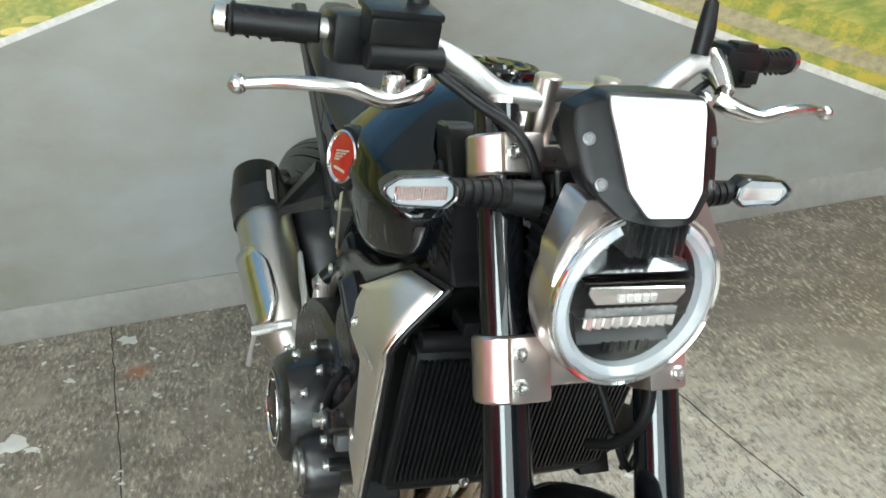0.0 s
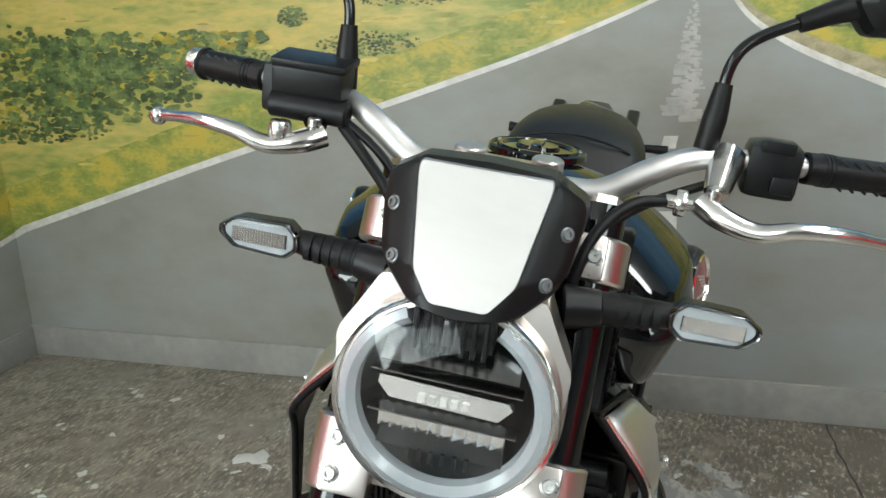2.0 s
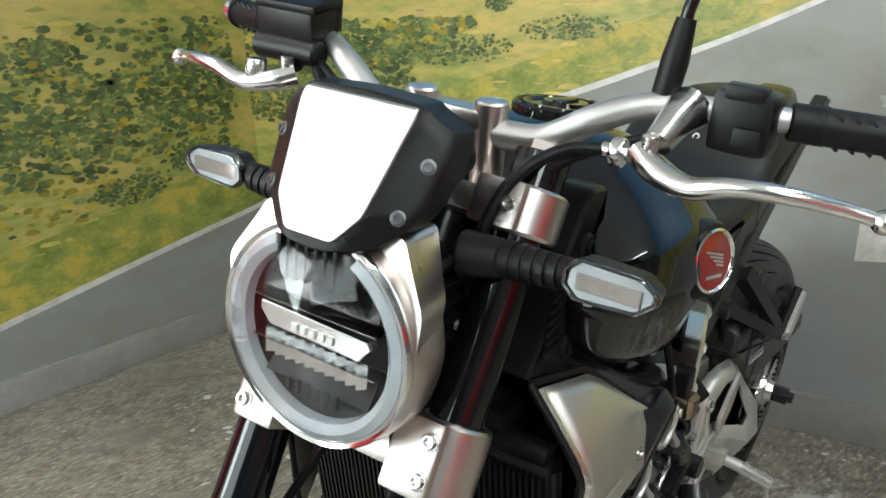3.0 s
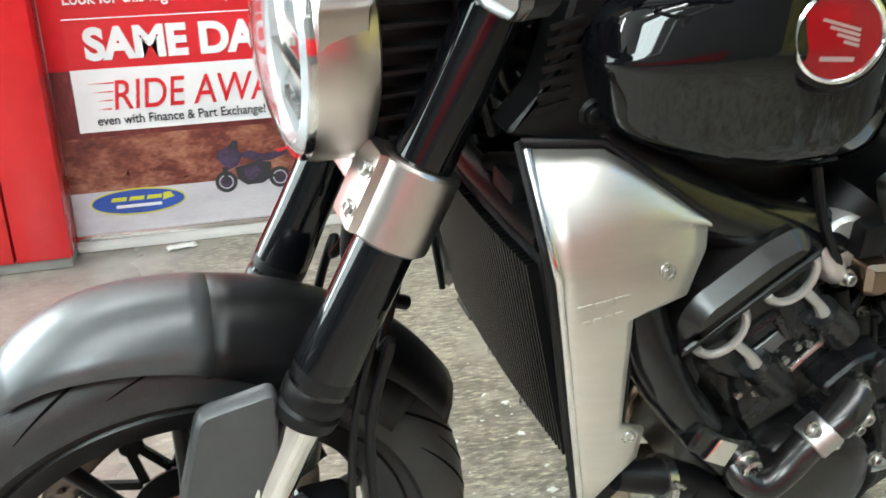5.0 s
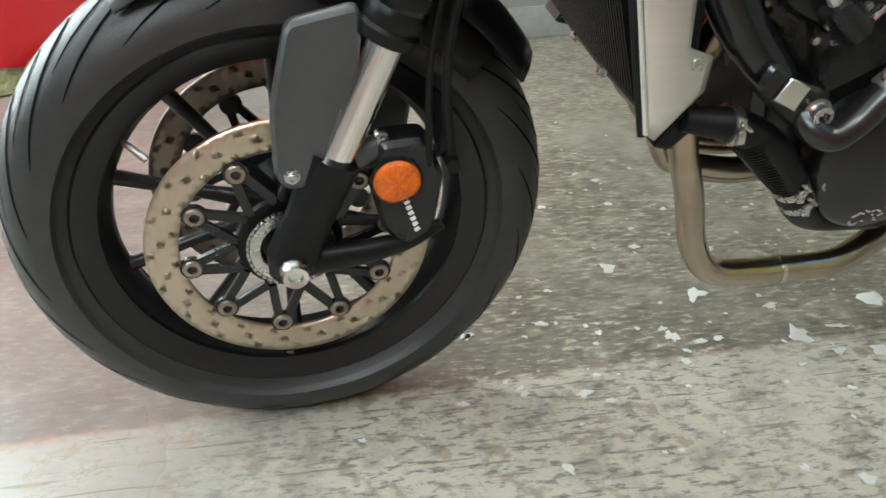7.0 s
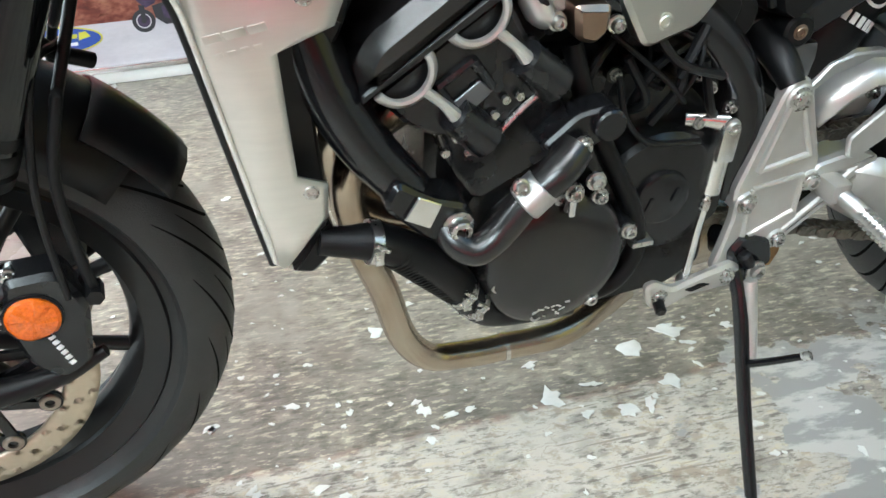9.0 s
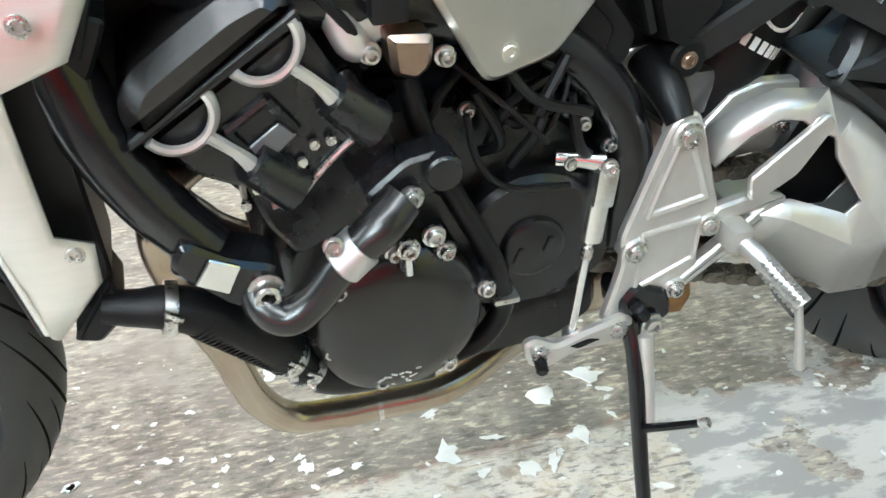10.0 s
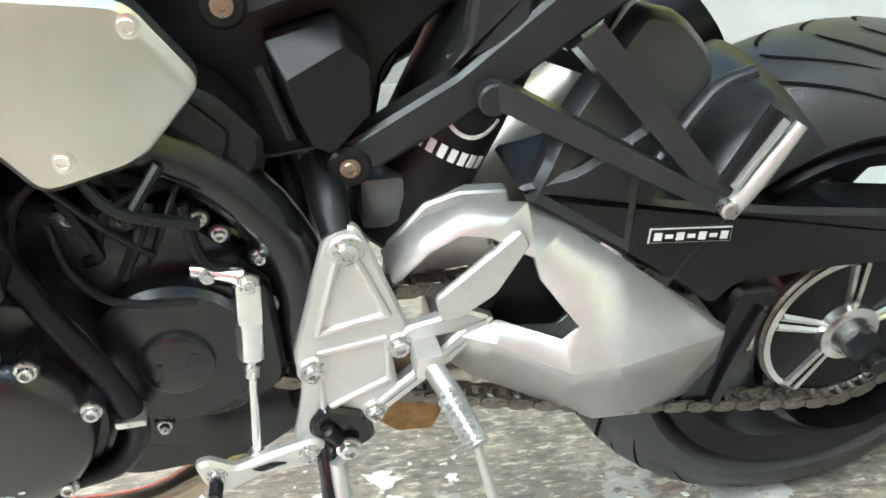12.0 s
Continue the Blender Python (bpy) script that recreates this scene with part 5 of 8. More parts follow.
def build_tank():
    T = [[(0.372, 0, 0.985), (0.366, 0.064, 0.978), (0.345, 0.111, 0.950), (0.316, 0.159, 0.922), (0.300, 0.175, 0.895), (0.318, 0.172, 0.850), (0.35, 0.08, 0.835), (0.36, 0, 0.83)],
         [(0.42, 0, 1.022), (0.415, 0.090, 1.010), (0.395, 0.153, 0.975), (0.358, 0.207, 0.941), (0.345, 0.222, 0.898), (0.362, 0.193, 0.826), (0.38, 0.09, 0.80), (0.38, 0, 0.80)],
         [(0.49, 0, 1.042), (0.487, 0.106, 1.028), (0.475, 0.175, 0.990), (0.445, 0.228, 0.953), (0.440, 0.239, 0.902), (0.450, 0.203, 0.799), (0.45, 0.10, 0.775), (0.45, 0, 0.775)],
         [(0.57, 0, 1.035), (0.566, 0.110, 1.018), (0.556, 0.182, 0.985), (0.535, 0.226, 0.955), (0.530, 0.239, 0.905), (0.540, 0.199, 0.791), (0.53, 0.10, 0.77), (0.53, 0, 0.77)],
         [(0.64, 0, 1.000), (0.636, 0.102, 0.985), (0.625, 0.159, 0.962), (0.608, 0.193, 0.935), (0.603, 0.206, 0.895), (0.610, 0.180, 0.789), (0.60, 0.09, 0.78), (0.60, 0, 0.78)],
         [(0.71, 0, 0.945), (0.705, 0.076, 0.935), (0.697, 0.106, 0.920), (0.682, 0.129, 0.900), (0.672, 0.140, 0.872), (0.668, 0.135, 0.800), (0.66, 0.06, 0.795), (0.66, 0, 0.795)]]
    bm = bmesh.new()
    loops = [[Vector(p) for p in row] + [Vector((p[0], -p[1], p[2])) for p in row[-2:0:-1]] for row in T]
    vs = rings(bm, loops)
    cl = bm.edges.layers.float.new("crease_edge")
    for a, b in zip(vs, vs[1:]):
        for i, cr in ((3, 0.8), (11, 0.8), (4, 0.7), (10, 0.7), (5, 0.8), (9, 0.8), (1, 0.2), (13, 0.2)):
            e = bm.edges.get((a[i], b[i]))
            if e:
                e[cl] = cr
    t = part("fuel_tank", bm, GLOSS, bike, "gloss black fuel tank with a crease along its flanks", sub=3)
    c = Vector((0.553, 0, 1.034))
    rot = Matrix.Translation(c) @ Matrix.Rotation(radians(2), 4, "Y")
    cap = part("fuel_cap", revolve([(0.0, 0.008), (0.028, 0.008), (0.030, 0.003), (0.046, 0.003), (0.049, 0.006), (0.054, 0.006), (0.056, 0.002), (0.062, 0.002), (0.064, 0.005), (0.067, 0.003), (0.068, -0.004)], (0, 0, 0), "z", 40), GLOSS, t, m=rot)
    part("cap_key_cover", box(c + Vector((0, 0, 0.009)), (0.046, 0.014, 0.004), 0.002), GLOSS, t)
    for k in range(5):
        u = 2 * math.pi * k / 5
        part("cap_bolt", bolt(c + Vector((0.0595 * math.cos(u), 0.0595 * math.sin(u), 0.001)), (0, 0, 1), 0.0032, 0.003), STEEL, t)
    for s in (-1, 1):
        n = Vector((-0.30, s * 0.94, 0.16)).normalized()
        q = Matrix.Translation((0.490, s * 0.236, 0.918)) @ n.to_track_quat("Z", "Y").to_matrix().to_4x4()
        bd = part("badge", revolve([(0.046, -0.028), (0.044, -0.006), (0.040, 0.002), (0.0345, 0.004), (0, 0.004)], (0, 0, 0), "z", 40), PLASTIC, t, "round red badge in a chrome ring", m=q)
        part("badge_ring", revolve([(0.0345, 0.003), (0.0355, 0.007), (0.033, 0.0085), (0.031, 0.006), (0.0305, 0.003)], (0, 0, 0), "z", 40), CHROME, bd, m=q)
        part("badge_face", revolve([(0.031, 0.005), (0.02, 0.0062), (0, 0.0068)], (0, 0, 0), "z", 40), RED, bd, m=q)
        up = (Vector((0, 0, 1)) - n * n.z).normalized()
        right = up.cross(n)
        turn = Matrix((right, up, n)).transposed()
        for k in range(4):
            o = Vector((0.490, s * 0.236, 0.918)) + n * 0.0066 + up * (0.008 - 0.0045 * k) - right * 0.003 * k * s
            part("badge_mark", box(o, (0.030 - 0.006 * k, 0.0024, 0.0010), 0, None, turn @ Matrix.Rotation(radians(14 * s), 3, "Z")), CAST, bd)
        part("badge_mark", box(Vector((0.490, s * 0.236, 0.918)) + n * 0.0062 - up * 0.017, (0.026, 0.0035, 0.0010), 0, None, turn), CAST, bd)
    # black covers between the tank and the headstock
    for s in (-1, 1):
        bm = prism([(0.262, 0.832), (0.33, 0.815), (0.40, 0.80), (0.37, 0.86), (0.345, 0.90), (0.365, 0.955), (0.39, 1.0), (0.352, 1.005), (0.315, 0.95), (0.292, 0.865)], s * 0.105, s * 0.150, 0.008, 0.004)
        fc = part("tank_front_cover", bm, PLASTIC, t, "black grained cover between tank and headstock")
        for x, z in ((0.352, 0.947), (0.338, 0.843)):
            part("cover_boss", cyl((x, s * 0.146, z), (x, s * 0.154, z), 0.0135, segs=22, bev=0.003), PLASTIC, fc)
            part("cover_bolt", bolt((x, s * 0.152, z), (0, s, 0), 0.0075), PLASTIC, fc)
        for k in range(7):
            z = 0.853 + 0.011 * k
            part("cover_ridge", box((0.300 + 0.12 * (z - 0.853), s * 0.151, z), (0.030, 0.004, 0.0055), 0.0012, m=Matrix.Rotation(radians(-12), 3, "Y")), SOFT, fc)
    # seat
    S = [[(0.66, 0, 0.90), (0.66, 0.06, 0.895), (0.665, 0.10, 0.86), (0.67, 0.09, 0.82), (0.67, 0, 0.81)],
         [(0.78, 0, 0.865), (0.78, 0.085, 0.86), (0.78, 0.125, 0.835), (0.78, 0.115, 0.80), (0.78, 0, 0.79)],
         [(0.92, 0, 0.865), (0.92, 0.11, 0.865), (0.92, 0.15, 0.845), (0.92, 0.135, 0.81), (0.92, 0, 0.80)],
         [(1.03, 0, 0.885), (1.03, 0.115, 0.885), (1.03, 0.15, 0.87), (1.03, 0.13, 0.83), (1.03, 0, 0.82)],
         [(1.08, 0, 0.975), (1.08, 0.105, 0.962), (1.08, 0.150, 0.93), (1.08, 0.150, 0.86), (1.08, 0, 0.85)],
         [(1.18, 0, 1.005), (1.18, 0.105, 0.992), (1.18, 0.148, 0.955), (1.18, 0.140, 0.90), (1.18, 0, 0.89)],
         [(1.36, 0, 0.995), (1.36, 0.07, 0.985), (1.36, 0.095, 0.965), (1.36, 0.09, 0.93), (1.36, 0, 0.92)]]
    bm = bmesh.new()
    rings(bm, [[Vector(p) for p in row] + [Vector((p[0], -p[1], p[2])) for p in row[-2:0:-1]] for row in S])
    st = part("seat", bm, SEATM, bike, "black two-step vinyl seat", sub=2)
    part("seat_base", prism([(0.64, 0.80), (0.68, 0.875), (0.78, 0.855), (0.92, 0.85), (1.00, 0.85), (0.98, 0.80), (0.85, 0.770), (0.72, 0.780)], -0.105, 0.105, 0.012, 0.006), GLOSS, st)
    part("seat_seam", tube([(1.083, -0.112, 0.945), (1.078, -0.07, 0.958), (1.076, 0, 0.966), (1.078, 0.07, 0.958), (1.083, 0.112, 0.945)], 0.0025, 8, 6), SOFT, st)
    part("seat_bolt", bolt((1.058, 0.0, 0.925), (-0.9, 0, 0.4), 0.007), STEEL, st)
    # black filler added below the seat, hiding the bright wall behind
    part("undertray", prism([(0.70, 0.62), (0.71, 0.80), (1.08, 0.86), (1.12, 0.76), (1.02, 0.70), (0.97, 0.655), (0.955, 0.585), (0.86, 0.575)], -0.062, 0.062, 0.012, 0.006), PLASTIC, st)
    tail = bmesh.new()
    rings(tail, [[Vector((x, y * w, zt + h * math.sin(u))) for u, y in ((0.2, 1), (1.2, 0.7), (1.57, 0), (1.94, -0.7), (2.94, -1), (4.2, -0.8), (5.2, 0.8))] for x, w, zt, h in ((1.0, 0.13, 0.81, 0.03), (1.2, 0.12, 0.87, 0.035), (1.42, 0.08, 0.93, 0.03), (1.52, 0.04, 0.955, 0.015))])
    part("tail_cover", tail, GLOSS, bike, "gloss black tail cover")
    for s in (-1, 1):
        part("rear_indicator", tube([(1.38, s * 0.085, 0.90), (1.385, s * 0.15, 0.905), (1.387, s * 0.185, 0.905)], [0.008, 0.009, 0.012], 12, 4), PLASTIC, bike)


build_headlamp()
build_visor()
build_indicators()
build_bars()
settled(build_tank, wide=0.945)


SH = [(0.278, -0.154, 0.808), (0.337, -0.180, 0.820), (0.420, -0.212, 0.774), (0.415, -0.222, 0.755), (0.396, -0.233, 0.719), (0.351, -0.229, 0.696), (0.355, -0.227, 0.588), (0.380, -0.225, 0.581), (0.378, -0.224, 0.548), (0.337, -0.218, 0.493), (0.329, -0.218, 0.498), (0.290, -0.217, 0.707), (0.281, -0.215, 0.743)]


def build_shrouds():
    for s in (-1, 1):
        P = [Vector((x, -y * s, z)) for x, y, z in SH]
        A, A2, B, C1, C, E, F, T1, T2, G, H, D0, D = P
        bm = bmesh.new()
        # upper facet
        n = 8
        up = []
        for i in range(n + 1):
            t = i / n
            top = A.lerp(A2, t / 0.4) if t < 0.4 else A2.lerp(B, (t - 0.4) / 0.6)
            low = D.lerp(B, t) + Vector((0, s * 0.004 * math.sin(math.pi * t), 0))
            up.append([top.lerp(low, k / 5) + Vector((0, s * 0.006 * math.sin(math.pi * k / 5), 0)) for k in range(6)])
        vs = rings(bm, up, closed=False, cap=False)
        low_edge = [r[-1] for r in vs]
        # lower panel: rows from the crease down to the tip
        rows = [low_edge]
        lefts = [D.lerp(D0, 0.6), D0, D0.lerp(H, 0.2), D0.lerp(H, 0.4), D0.lerp(H, 0.6), D0.lerp(H, 0.78), D0.lerp(H, 0.85), D0.lerp(H, 0.9), H]
        rights = [C1, C, E, E.lerp(F, 0.4), E.lerp(F, 0.8), F, T1, T2, G]
        for l, r in zip(lefts, rights):
            rows.append([bm.verts.new(l.lerp(r, i / n) + Vector((0, s * 0.004 * math.sin(math.pi * i / n), 0))) for i in range(n + 1)])
        for a, b in zip(rows, rows[1:]):
            for i in range(n):
                bm.faces.new((a[i], a[i + 1], b[i + 1], b[i]))
        sh = part("radiator_shroud", bm, SILVER, bike, "brushed aluminium radiator shroud with a folded upper facet", thick=0.004, sharp=22)
        part("front_edge", tube([A + Vector((0, s * 0.002, 0)), D, D0, D0.lerp(H, 0.5), H], 0.0042, 10, 5), ALLOY, sh, "bright rolled front edge")
        part("liner", tube([A + Vector((-0.005, -s * 0.006, 0.003)), D + Vector((-0.005, -s * 0.005, 0.001)), D0 + Vector((-0.005, -s * 0.005, 0)), D0.lerp(H, 0.5) + Vector((-0.005, -s * 0.005, 0)), H + Vector((-0.003, -s * 0.004, -0.004))], 0.0045, 10, 5), PLASTIC, sh)
        part("top_liner", tube([A + Vector((-0.002, -s * 0.008, 0.003)), A2 + Vector((0, -s * 0.007, 0.003)), B + Vector((0.003, -s * 0.007, 0.003)), C + Vector((0.004, -s * 0.008, 0))], 0.0045, 10, 0), PLASTIC, sh)
        for q in ((0.374, 0.2365, 0.741), (0.365, 0.2275, 0.574)):
            part("shroud_bolt", bolt((q[0], s * q[1], q[2]), (0, s, 0.1), 0.0056, 0.004), STEEL, sh)
        bm = bmesh.new()
        for k, (w, h) in enumerate(((0.018, 0.006), (0.020, 0.006), (0.018, 0.006))):
            box((0.3047 + 0.017 * k, s * 0.2312, 0.7055 + 0.0045 * k), (w * 0.8, 0.0012, h), 0.0004, bm, Matrix.Rotation(radians(-16), 3, "Y"))
        for k in range(5):
            box((0.3077 + 0.010 * k, s * 0.2310, 0.6925 + 0.0028 * k), (0.007, 0.0012, 0.0035), 0.0003, bm, Matrix.Rotation(radians(-16), 3, "Y"))
        part("embossed_logo", bm, SILVER, sh, "embossed plain marks")
        # black inner duct behind the shroud
        part("inner_duct", prism([(0.35, 0.74), (0.422, 0.733), (0.405, 0.695), (0.378, 0.66), (0.383, 0.53), (0.356, 0.50), (0.335, 0.60)], s * 0.196, s * 0.12, 0.008, 0.003), PLASTIC, sh)
        part("duct_tip", prism([(0.342, 0.479), (0.380, 0.535), (0.388, 0.515), (0.382, 0.497), (0.362, 0.476)], s * 0.208, s * 0.15, 0.005, 0.003), PLASTIC, sh)


def rad_x(y, z):
    return 0.297 + (0.735 - z) * 0.24 + 0.006 * (abs(y) / 0.17) ** 2


def build_radiator():
    rows = [[Vector((rad_x(y, z), y, z)) for y in np.linspace(-0.164, 0.164, 13)] for z in np.linspace(0.735, 0.490, 8)]
    r = part("radiator", patch(rows), CORE, bike, "black finned radiator", thick=0.03)
    bm = bmesh.new()
    for i in range(46):
        y = -0.160 + 0.320 * i / 45
        rings(bm, [[Vector((rad_x(y, z) - 0.0165 + dx, y + dy, z)) for dx, dy in ((0, -0.0016), (-0.010, -0.0016), (-0.010, 0.0016), (0, 0.0016))] for z in (0.722, 0.61, 0.502)])
    tagged(part("radiator_fin_core", bm, PLASTIC, r), kind="stuff")
    for z, h in ((0.742, 0.022), (0.482, 0.018)):
        part("tank_rail", tube([(rad_x(y, z) - 0.002, y, z) for y in np.linspace(-0.160, 0.160, 9)], h / 2 + 0.003, 12, 3), PLASTIC, r)
    for s in (-1, 1):
        part("side_rail", tube([(rad_x(0.18, z) - 0.008, s * 0.166, z) for z in (0.73, 0.61, 0.49)], 0.008, 10, 3), PLASTIC, r)
        part("guard_bolt", bolt((rad_x(0.0, 0.50) - 0.012, s * 0.05, 0.482), (-1, 0, 0.2), 0.006), STEEL, r)
        part("top_bracket", box((rad_x(0.10, 0.75) + 0.012, s * 0.085, 0.762), (0.045, 0.05, 0.02), 0.004), PLASTIC, r)
    part("expansion_pipe", tube([(0.29, -0.04, 0.765), (0.31, -0.075, 0.775), (0.33, -0.085, 0.76), (0.36, -0.09, 0.72)], 0.010, 12, 6), SOFT, r)


def build_frame():
    for s in (-1, 1):
        beam = tube([(0.33, s * 0.06, 0.88), (0.38, s * 0.115, 0.80), (0.50, s * 0.14, 0.735), (0.66, s * 0.13, 0.69), (0.80, s * 0.105, 0.62), (0.87, s * 0.095, 0.52), (0.88, s * 0.09, 0.40)], [0.03, 0.032, 0.028, 0.026, 0.026, 0.028, 0.03], 16, 5)
        part("main_frame", beam, FRAME, bike)
        dt = part("down_tube", tube([(0.372, s * 0.135, 0.735), (0.388, s * 0.148, 0.68), (0.402, s * 0.158, 0.635), (0.428, s * 0.168, 0.583), (0.463, s * 0.178, 0.537)], [0.026, 0.027, 0.027, 0.025, 0.022], 20, 5), FRAME, bike, "thick black frame down tube")
        part("engine_hanger", prism([(0.444, 0.566), (0.477, 0.541), (0.512, 0.528), (0.518, 0.508), (0.497, 0.488), (0.472, 0.496), (0.430, 0.541)], s * 0.160, s * 0.205, 0.010, 0.004), FRAME, dt)
        part("hanger_plate", prism([(0.462, 0.550), (0.484, 0.538), (0.472, 0.514), (0.448, 0.528)], s * 0.205, s * 0.209, 0.002, 0.001), ALLOY if s < 0 else FRAME, dt, "bare metal nameplate")
        part("hanger_bolt", bolt((0.500, s * 0.205, 0.509), (0, s, 0), 0.011, 0.012), STEEL, dt)
    part("headstock", cyl(PIV + AXIS * 0.50, PIV + AXIS * 0.74, 0.032, segs=28, bev=0.003), FRAME, bike)
    # black fillers added between the frame beams to close bright gaps at fender, front and intake
    part("inner_fender", prism([(0.925, 0.625), (0.940, 0.765), (1.00, 0.80), (1.06, 0.80), (1.05, 0.75), (1.00, 0.69), (0.97, 0.64)], -0.05, 0.05, 0.01, 0.005), PLASTIC, bike)
    part("inner_cover", prism([(0.365, 0.775), (0.45, 0.78), (0.445, 0.62), (0.40, 0.56), (0.372, 0.56)], -0.055, 0.055, 0.01, 0.004), PLASTIC, bike)
    part("intake_tract", prism([(0.555, 0.60), (0.585, 0.72), (0.84, 0.71), (0.87, 0.60), (0.85, 0.55), (0.70, 0.57)], -0.05, 0.05, 0.015, 0.006), PLASTIC, bike)
    part("air_box", box((0.56, 0, 0.745), (0.34, 0.19, 0.14), 0.03), PLASTIC, bike)


def build_engine():
    bm = prism([(0.505, 0.575), (0.60, 0.605), (0.70, 0.600), (0.80, 0.570), (0.865, 0.50), (0.862, 0.40), (0.80, 0.345), (0.68, 0.328), (0.56, 0.335), (0.515, 0.38), (0.50, 0.47)], -0.098, 0.165, 0.02, 0.01)
    e = part("engine", bm, ENGINE, bike, "black four-cylinder engine")
    part("crankcase", prism([(0.512, 0.40), (0.52, 0.50), (0.56, 0.545), (0.66, 0.55), (0.70, 0.50), (0.708, 0.40), (0.68, 0.338), (0.56, 0.336)], -0.142, 0.10, 0.02, 0.008), ENGINE, e)
    # cylinder head leaning forward
    def head():
        part("cylinder_block", prism([(0.488, 0.590), (0.592, 0.625), (0.610, 0.560), (0.605, 0.50), (0.51, 0.48), (0.495, 0.52)], -0.152, 0.152, 0.008, 0.005), ENGINE, e)
        part("cylinder_head", prism([(0.440, 0.636), (0.566, 0.680), (0.590, 0.600), (0.580, 0.575), (0.528, 0.548), (0.485, 0.573), (0.462, 0.594)], -0.163, 0.163, 0.010, 0.005), ENGINE, e)
        part("valve_cover", prism([(0.431, 0.640), (0.432, 0.668), (0.448, 0.686), (0.52, 0.712), (0.550, 0.716), (0.566, 0.700), (0.566, 0.688)], -0.174, 0.174, 0.010, 0.013), COVER, e)
        part("cover_flange", prism([(0.428, 0.636), (0.430, 0.645), (0.566, 0.692), (0.568, 0.682)], -0.173, 0.173, 0.003, 0.002), ENGINE, e)
        for c in ((0.467, 0.650), (0.537, 0.676)):
            u0 = math.atan2(0.676 - 0.650, 0.07)
            pts = [(c[0] + 0.026 * math.cos(u0 + a), -0.171, c[1] + 0.026 * math.sin(u0 + a)) for a in np.linspace(-math.pi * 0.98, 0.02, 15)]
            y = part("y_rib", tube(pts, 0.0048, 8, 2, flat=0.8), CAST, e, "bare alloy y-shaped rib")
            d = Vector((math.sin(u0), 0, -math.cos(u0)))
            o = Vector((c[0], -0.171, c[1])) + d * 0.026 + Vector((math.cos(u0), 0, math.sin(u0))) * 0.006
            part("rib_stem", tube([o, o + d * 0.020 + Vector((0.006, 0, 0)), o + d * 0.036 + Vector((0.008, 0, 0))], [0.0048, 0.0045, 0.0065], 8, 2), CAST, y)
            part("rib_boss", tube([o + d * 0.036 + Vector((0.008, 0.004, 0)), o + d * 0.075 + Vector((0.018, 0.006, 0))], [0.016, 0.019], 14, 0), ENGINE, e)
        part("head_window", prism([(0.505, 0.604), (0.530, 0.614), (0.540, 0.600), (0.510, 0.584)], -0.164, -0.1665, 0.001, 0.0008), SATIN, e)
        for w0, w1 in (((0.494, 0.622), (0.528, 0.634)), ((0.528, 0.634), (0.541, 0.603)), ((0.494, 0.622), (0.508, 0.586))):
            part("head_rib", tube([(w0[0], -0.164, w0[1]), (w1[0], -0.164, w1[1])], 0.0045, 8, 0), ENGINE, e)
        part("head_gasket", tube([(0.505, -0.166, 0.55), (0.525, -0.166, 0.548), (0.544, -0.166, 0.561), (0.567, -0.166, 0.574), (0.589, -0.166, 0.584), (0.599, -0.166, 0.602)], 0.0028, 8, 5), STEEL, e, "bright wavy gasket edge")
        bm = bmesh.new()
        for k in range(9):
            t = k / 8
            cyl((0.487 + 0.10 * t, -0.166, 0.560 - 0.0 * t + 0.035 * t + 0.006 * (k % 2)), (0.487 + 0.10 * t, -0.170, 0.560 + 0.035 * t + 0.006 * (k % 2)), 0.004, segs=8, bm=bm)
        tagged(part("head_studs", bm, STEEL, e), kind="stuff")

    settled(head, -0.009, 1.0, 0.012, -0.20, 0.26, 1.0, (0.467, 0.650))
    # round generator cover with its bolts
    c = Vector((0.6215, 0, 0.432))
    gc = part("generator_cover", revolve([(0.083, -0.130), (0.082, -0.160), (0.079, -0.168), (0.072, -0.174), (0.050, -0.179), (0.0, -0.1805)], Vector((0.612, 0, 0.427)), "y", 56), COVER, e, "round black generator cover with scuffed lower rim")
    part("cover_stem", prism([(0.612, 0.495), (0.626, 0.497), (0.630, 0.52), (0.616, 0.525)], -0.14, -0.182, 0.003, 0.002), ENGINE, gc)
    part("cover_pin", cyl((0.620, -0.18, 0.494), (0.618, -0.184, 0.515), 0.0045, segs=10), ALLOY, gc)
    bm = bmesh.new()
    rng = random.Random(9)
    for k in range(12):
        u = radians(250 + 42 * rng.random())
        rr = 0.048 + 0.022 * rng.random()
        box(Vector((0.612, 0, 0.427)) + Vector((rr * math.cos(u), -0.1800 + 0.24 * max(0, rr - 0.045), rr * math.sin(u))), (0.008 * rng.random() + 0.002, 0.0012, 0.002), 0, bm, Matrix.Rotation(rng.uniform(-0.6, 0.6), 3, "Y"))
    part("scuffs", bm, CAST, gc, "pale scuff marks")
    for a in (143, 195, 248, 300, 12, 62, 98):
        u = radians(a)
        p = c + Vector((0.0755 * math.cos(u), -0.168, 0.0755 * math.sin(u)))
        part("cover_lug", cyl(p + Vector((0, 0.03, 0)), p, 0.0105, segs=16), ENGINE, gc)
        part("cover_bolt", bolt(p + Vector((0, -0.001, 0)), (0, -1, 0), 0.0065, 0.006), STEEL, gc)
    part("oil_pan", prism([(0.60, 0.350), (0.86, 0.375), (0.868, 0.300), (0.82, 0.268), (0.70, 0.262), (0.63, 0.285)], -0.088, 0.09, 0.014, 0.008), ENGINE, e)
    # right-hand clutch cover
    cr = Vector((0.66, 0, 0.435))
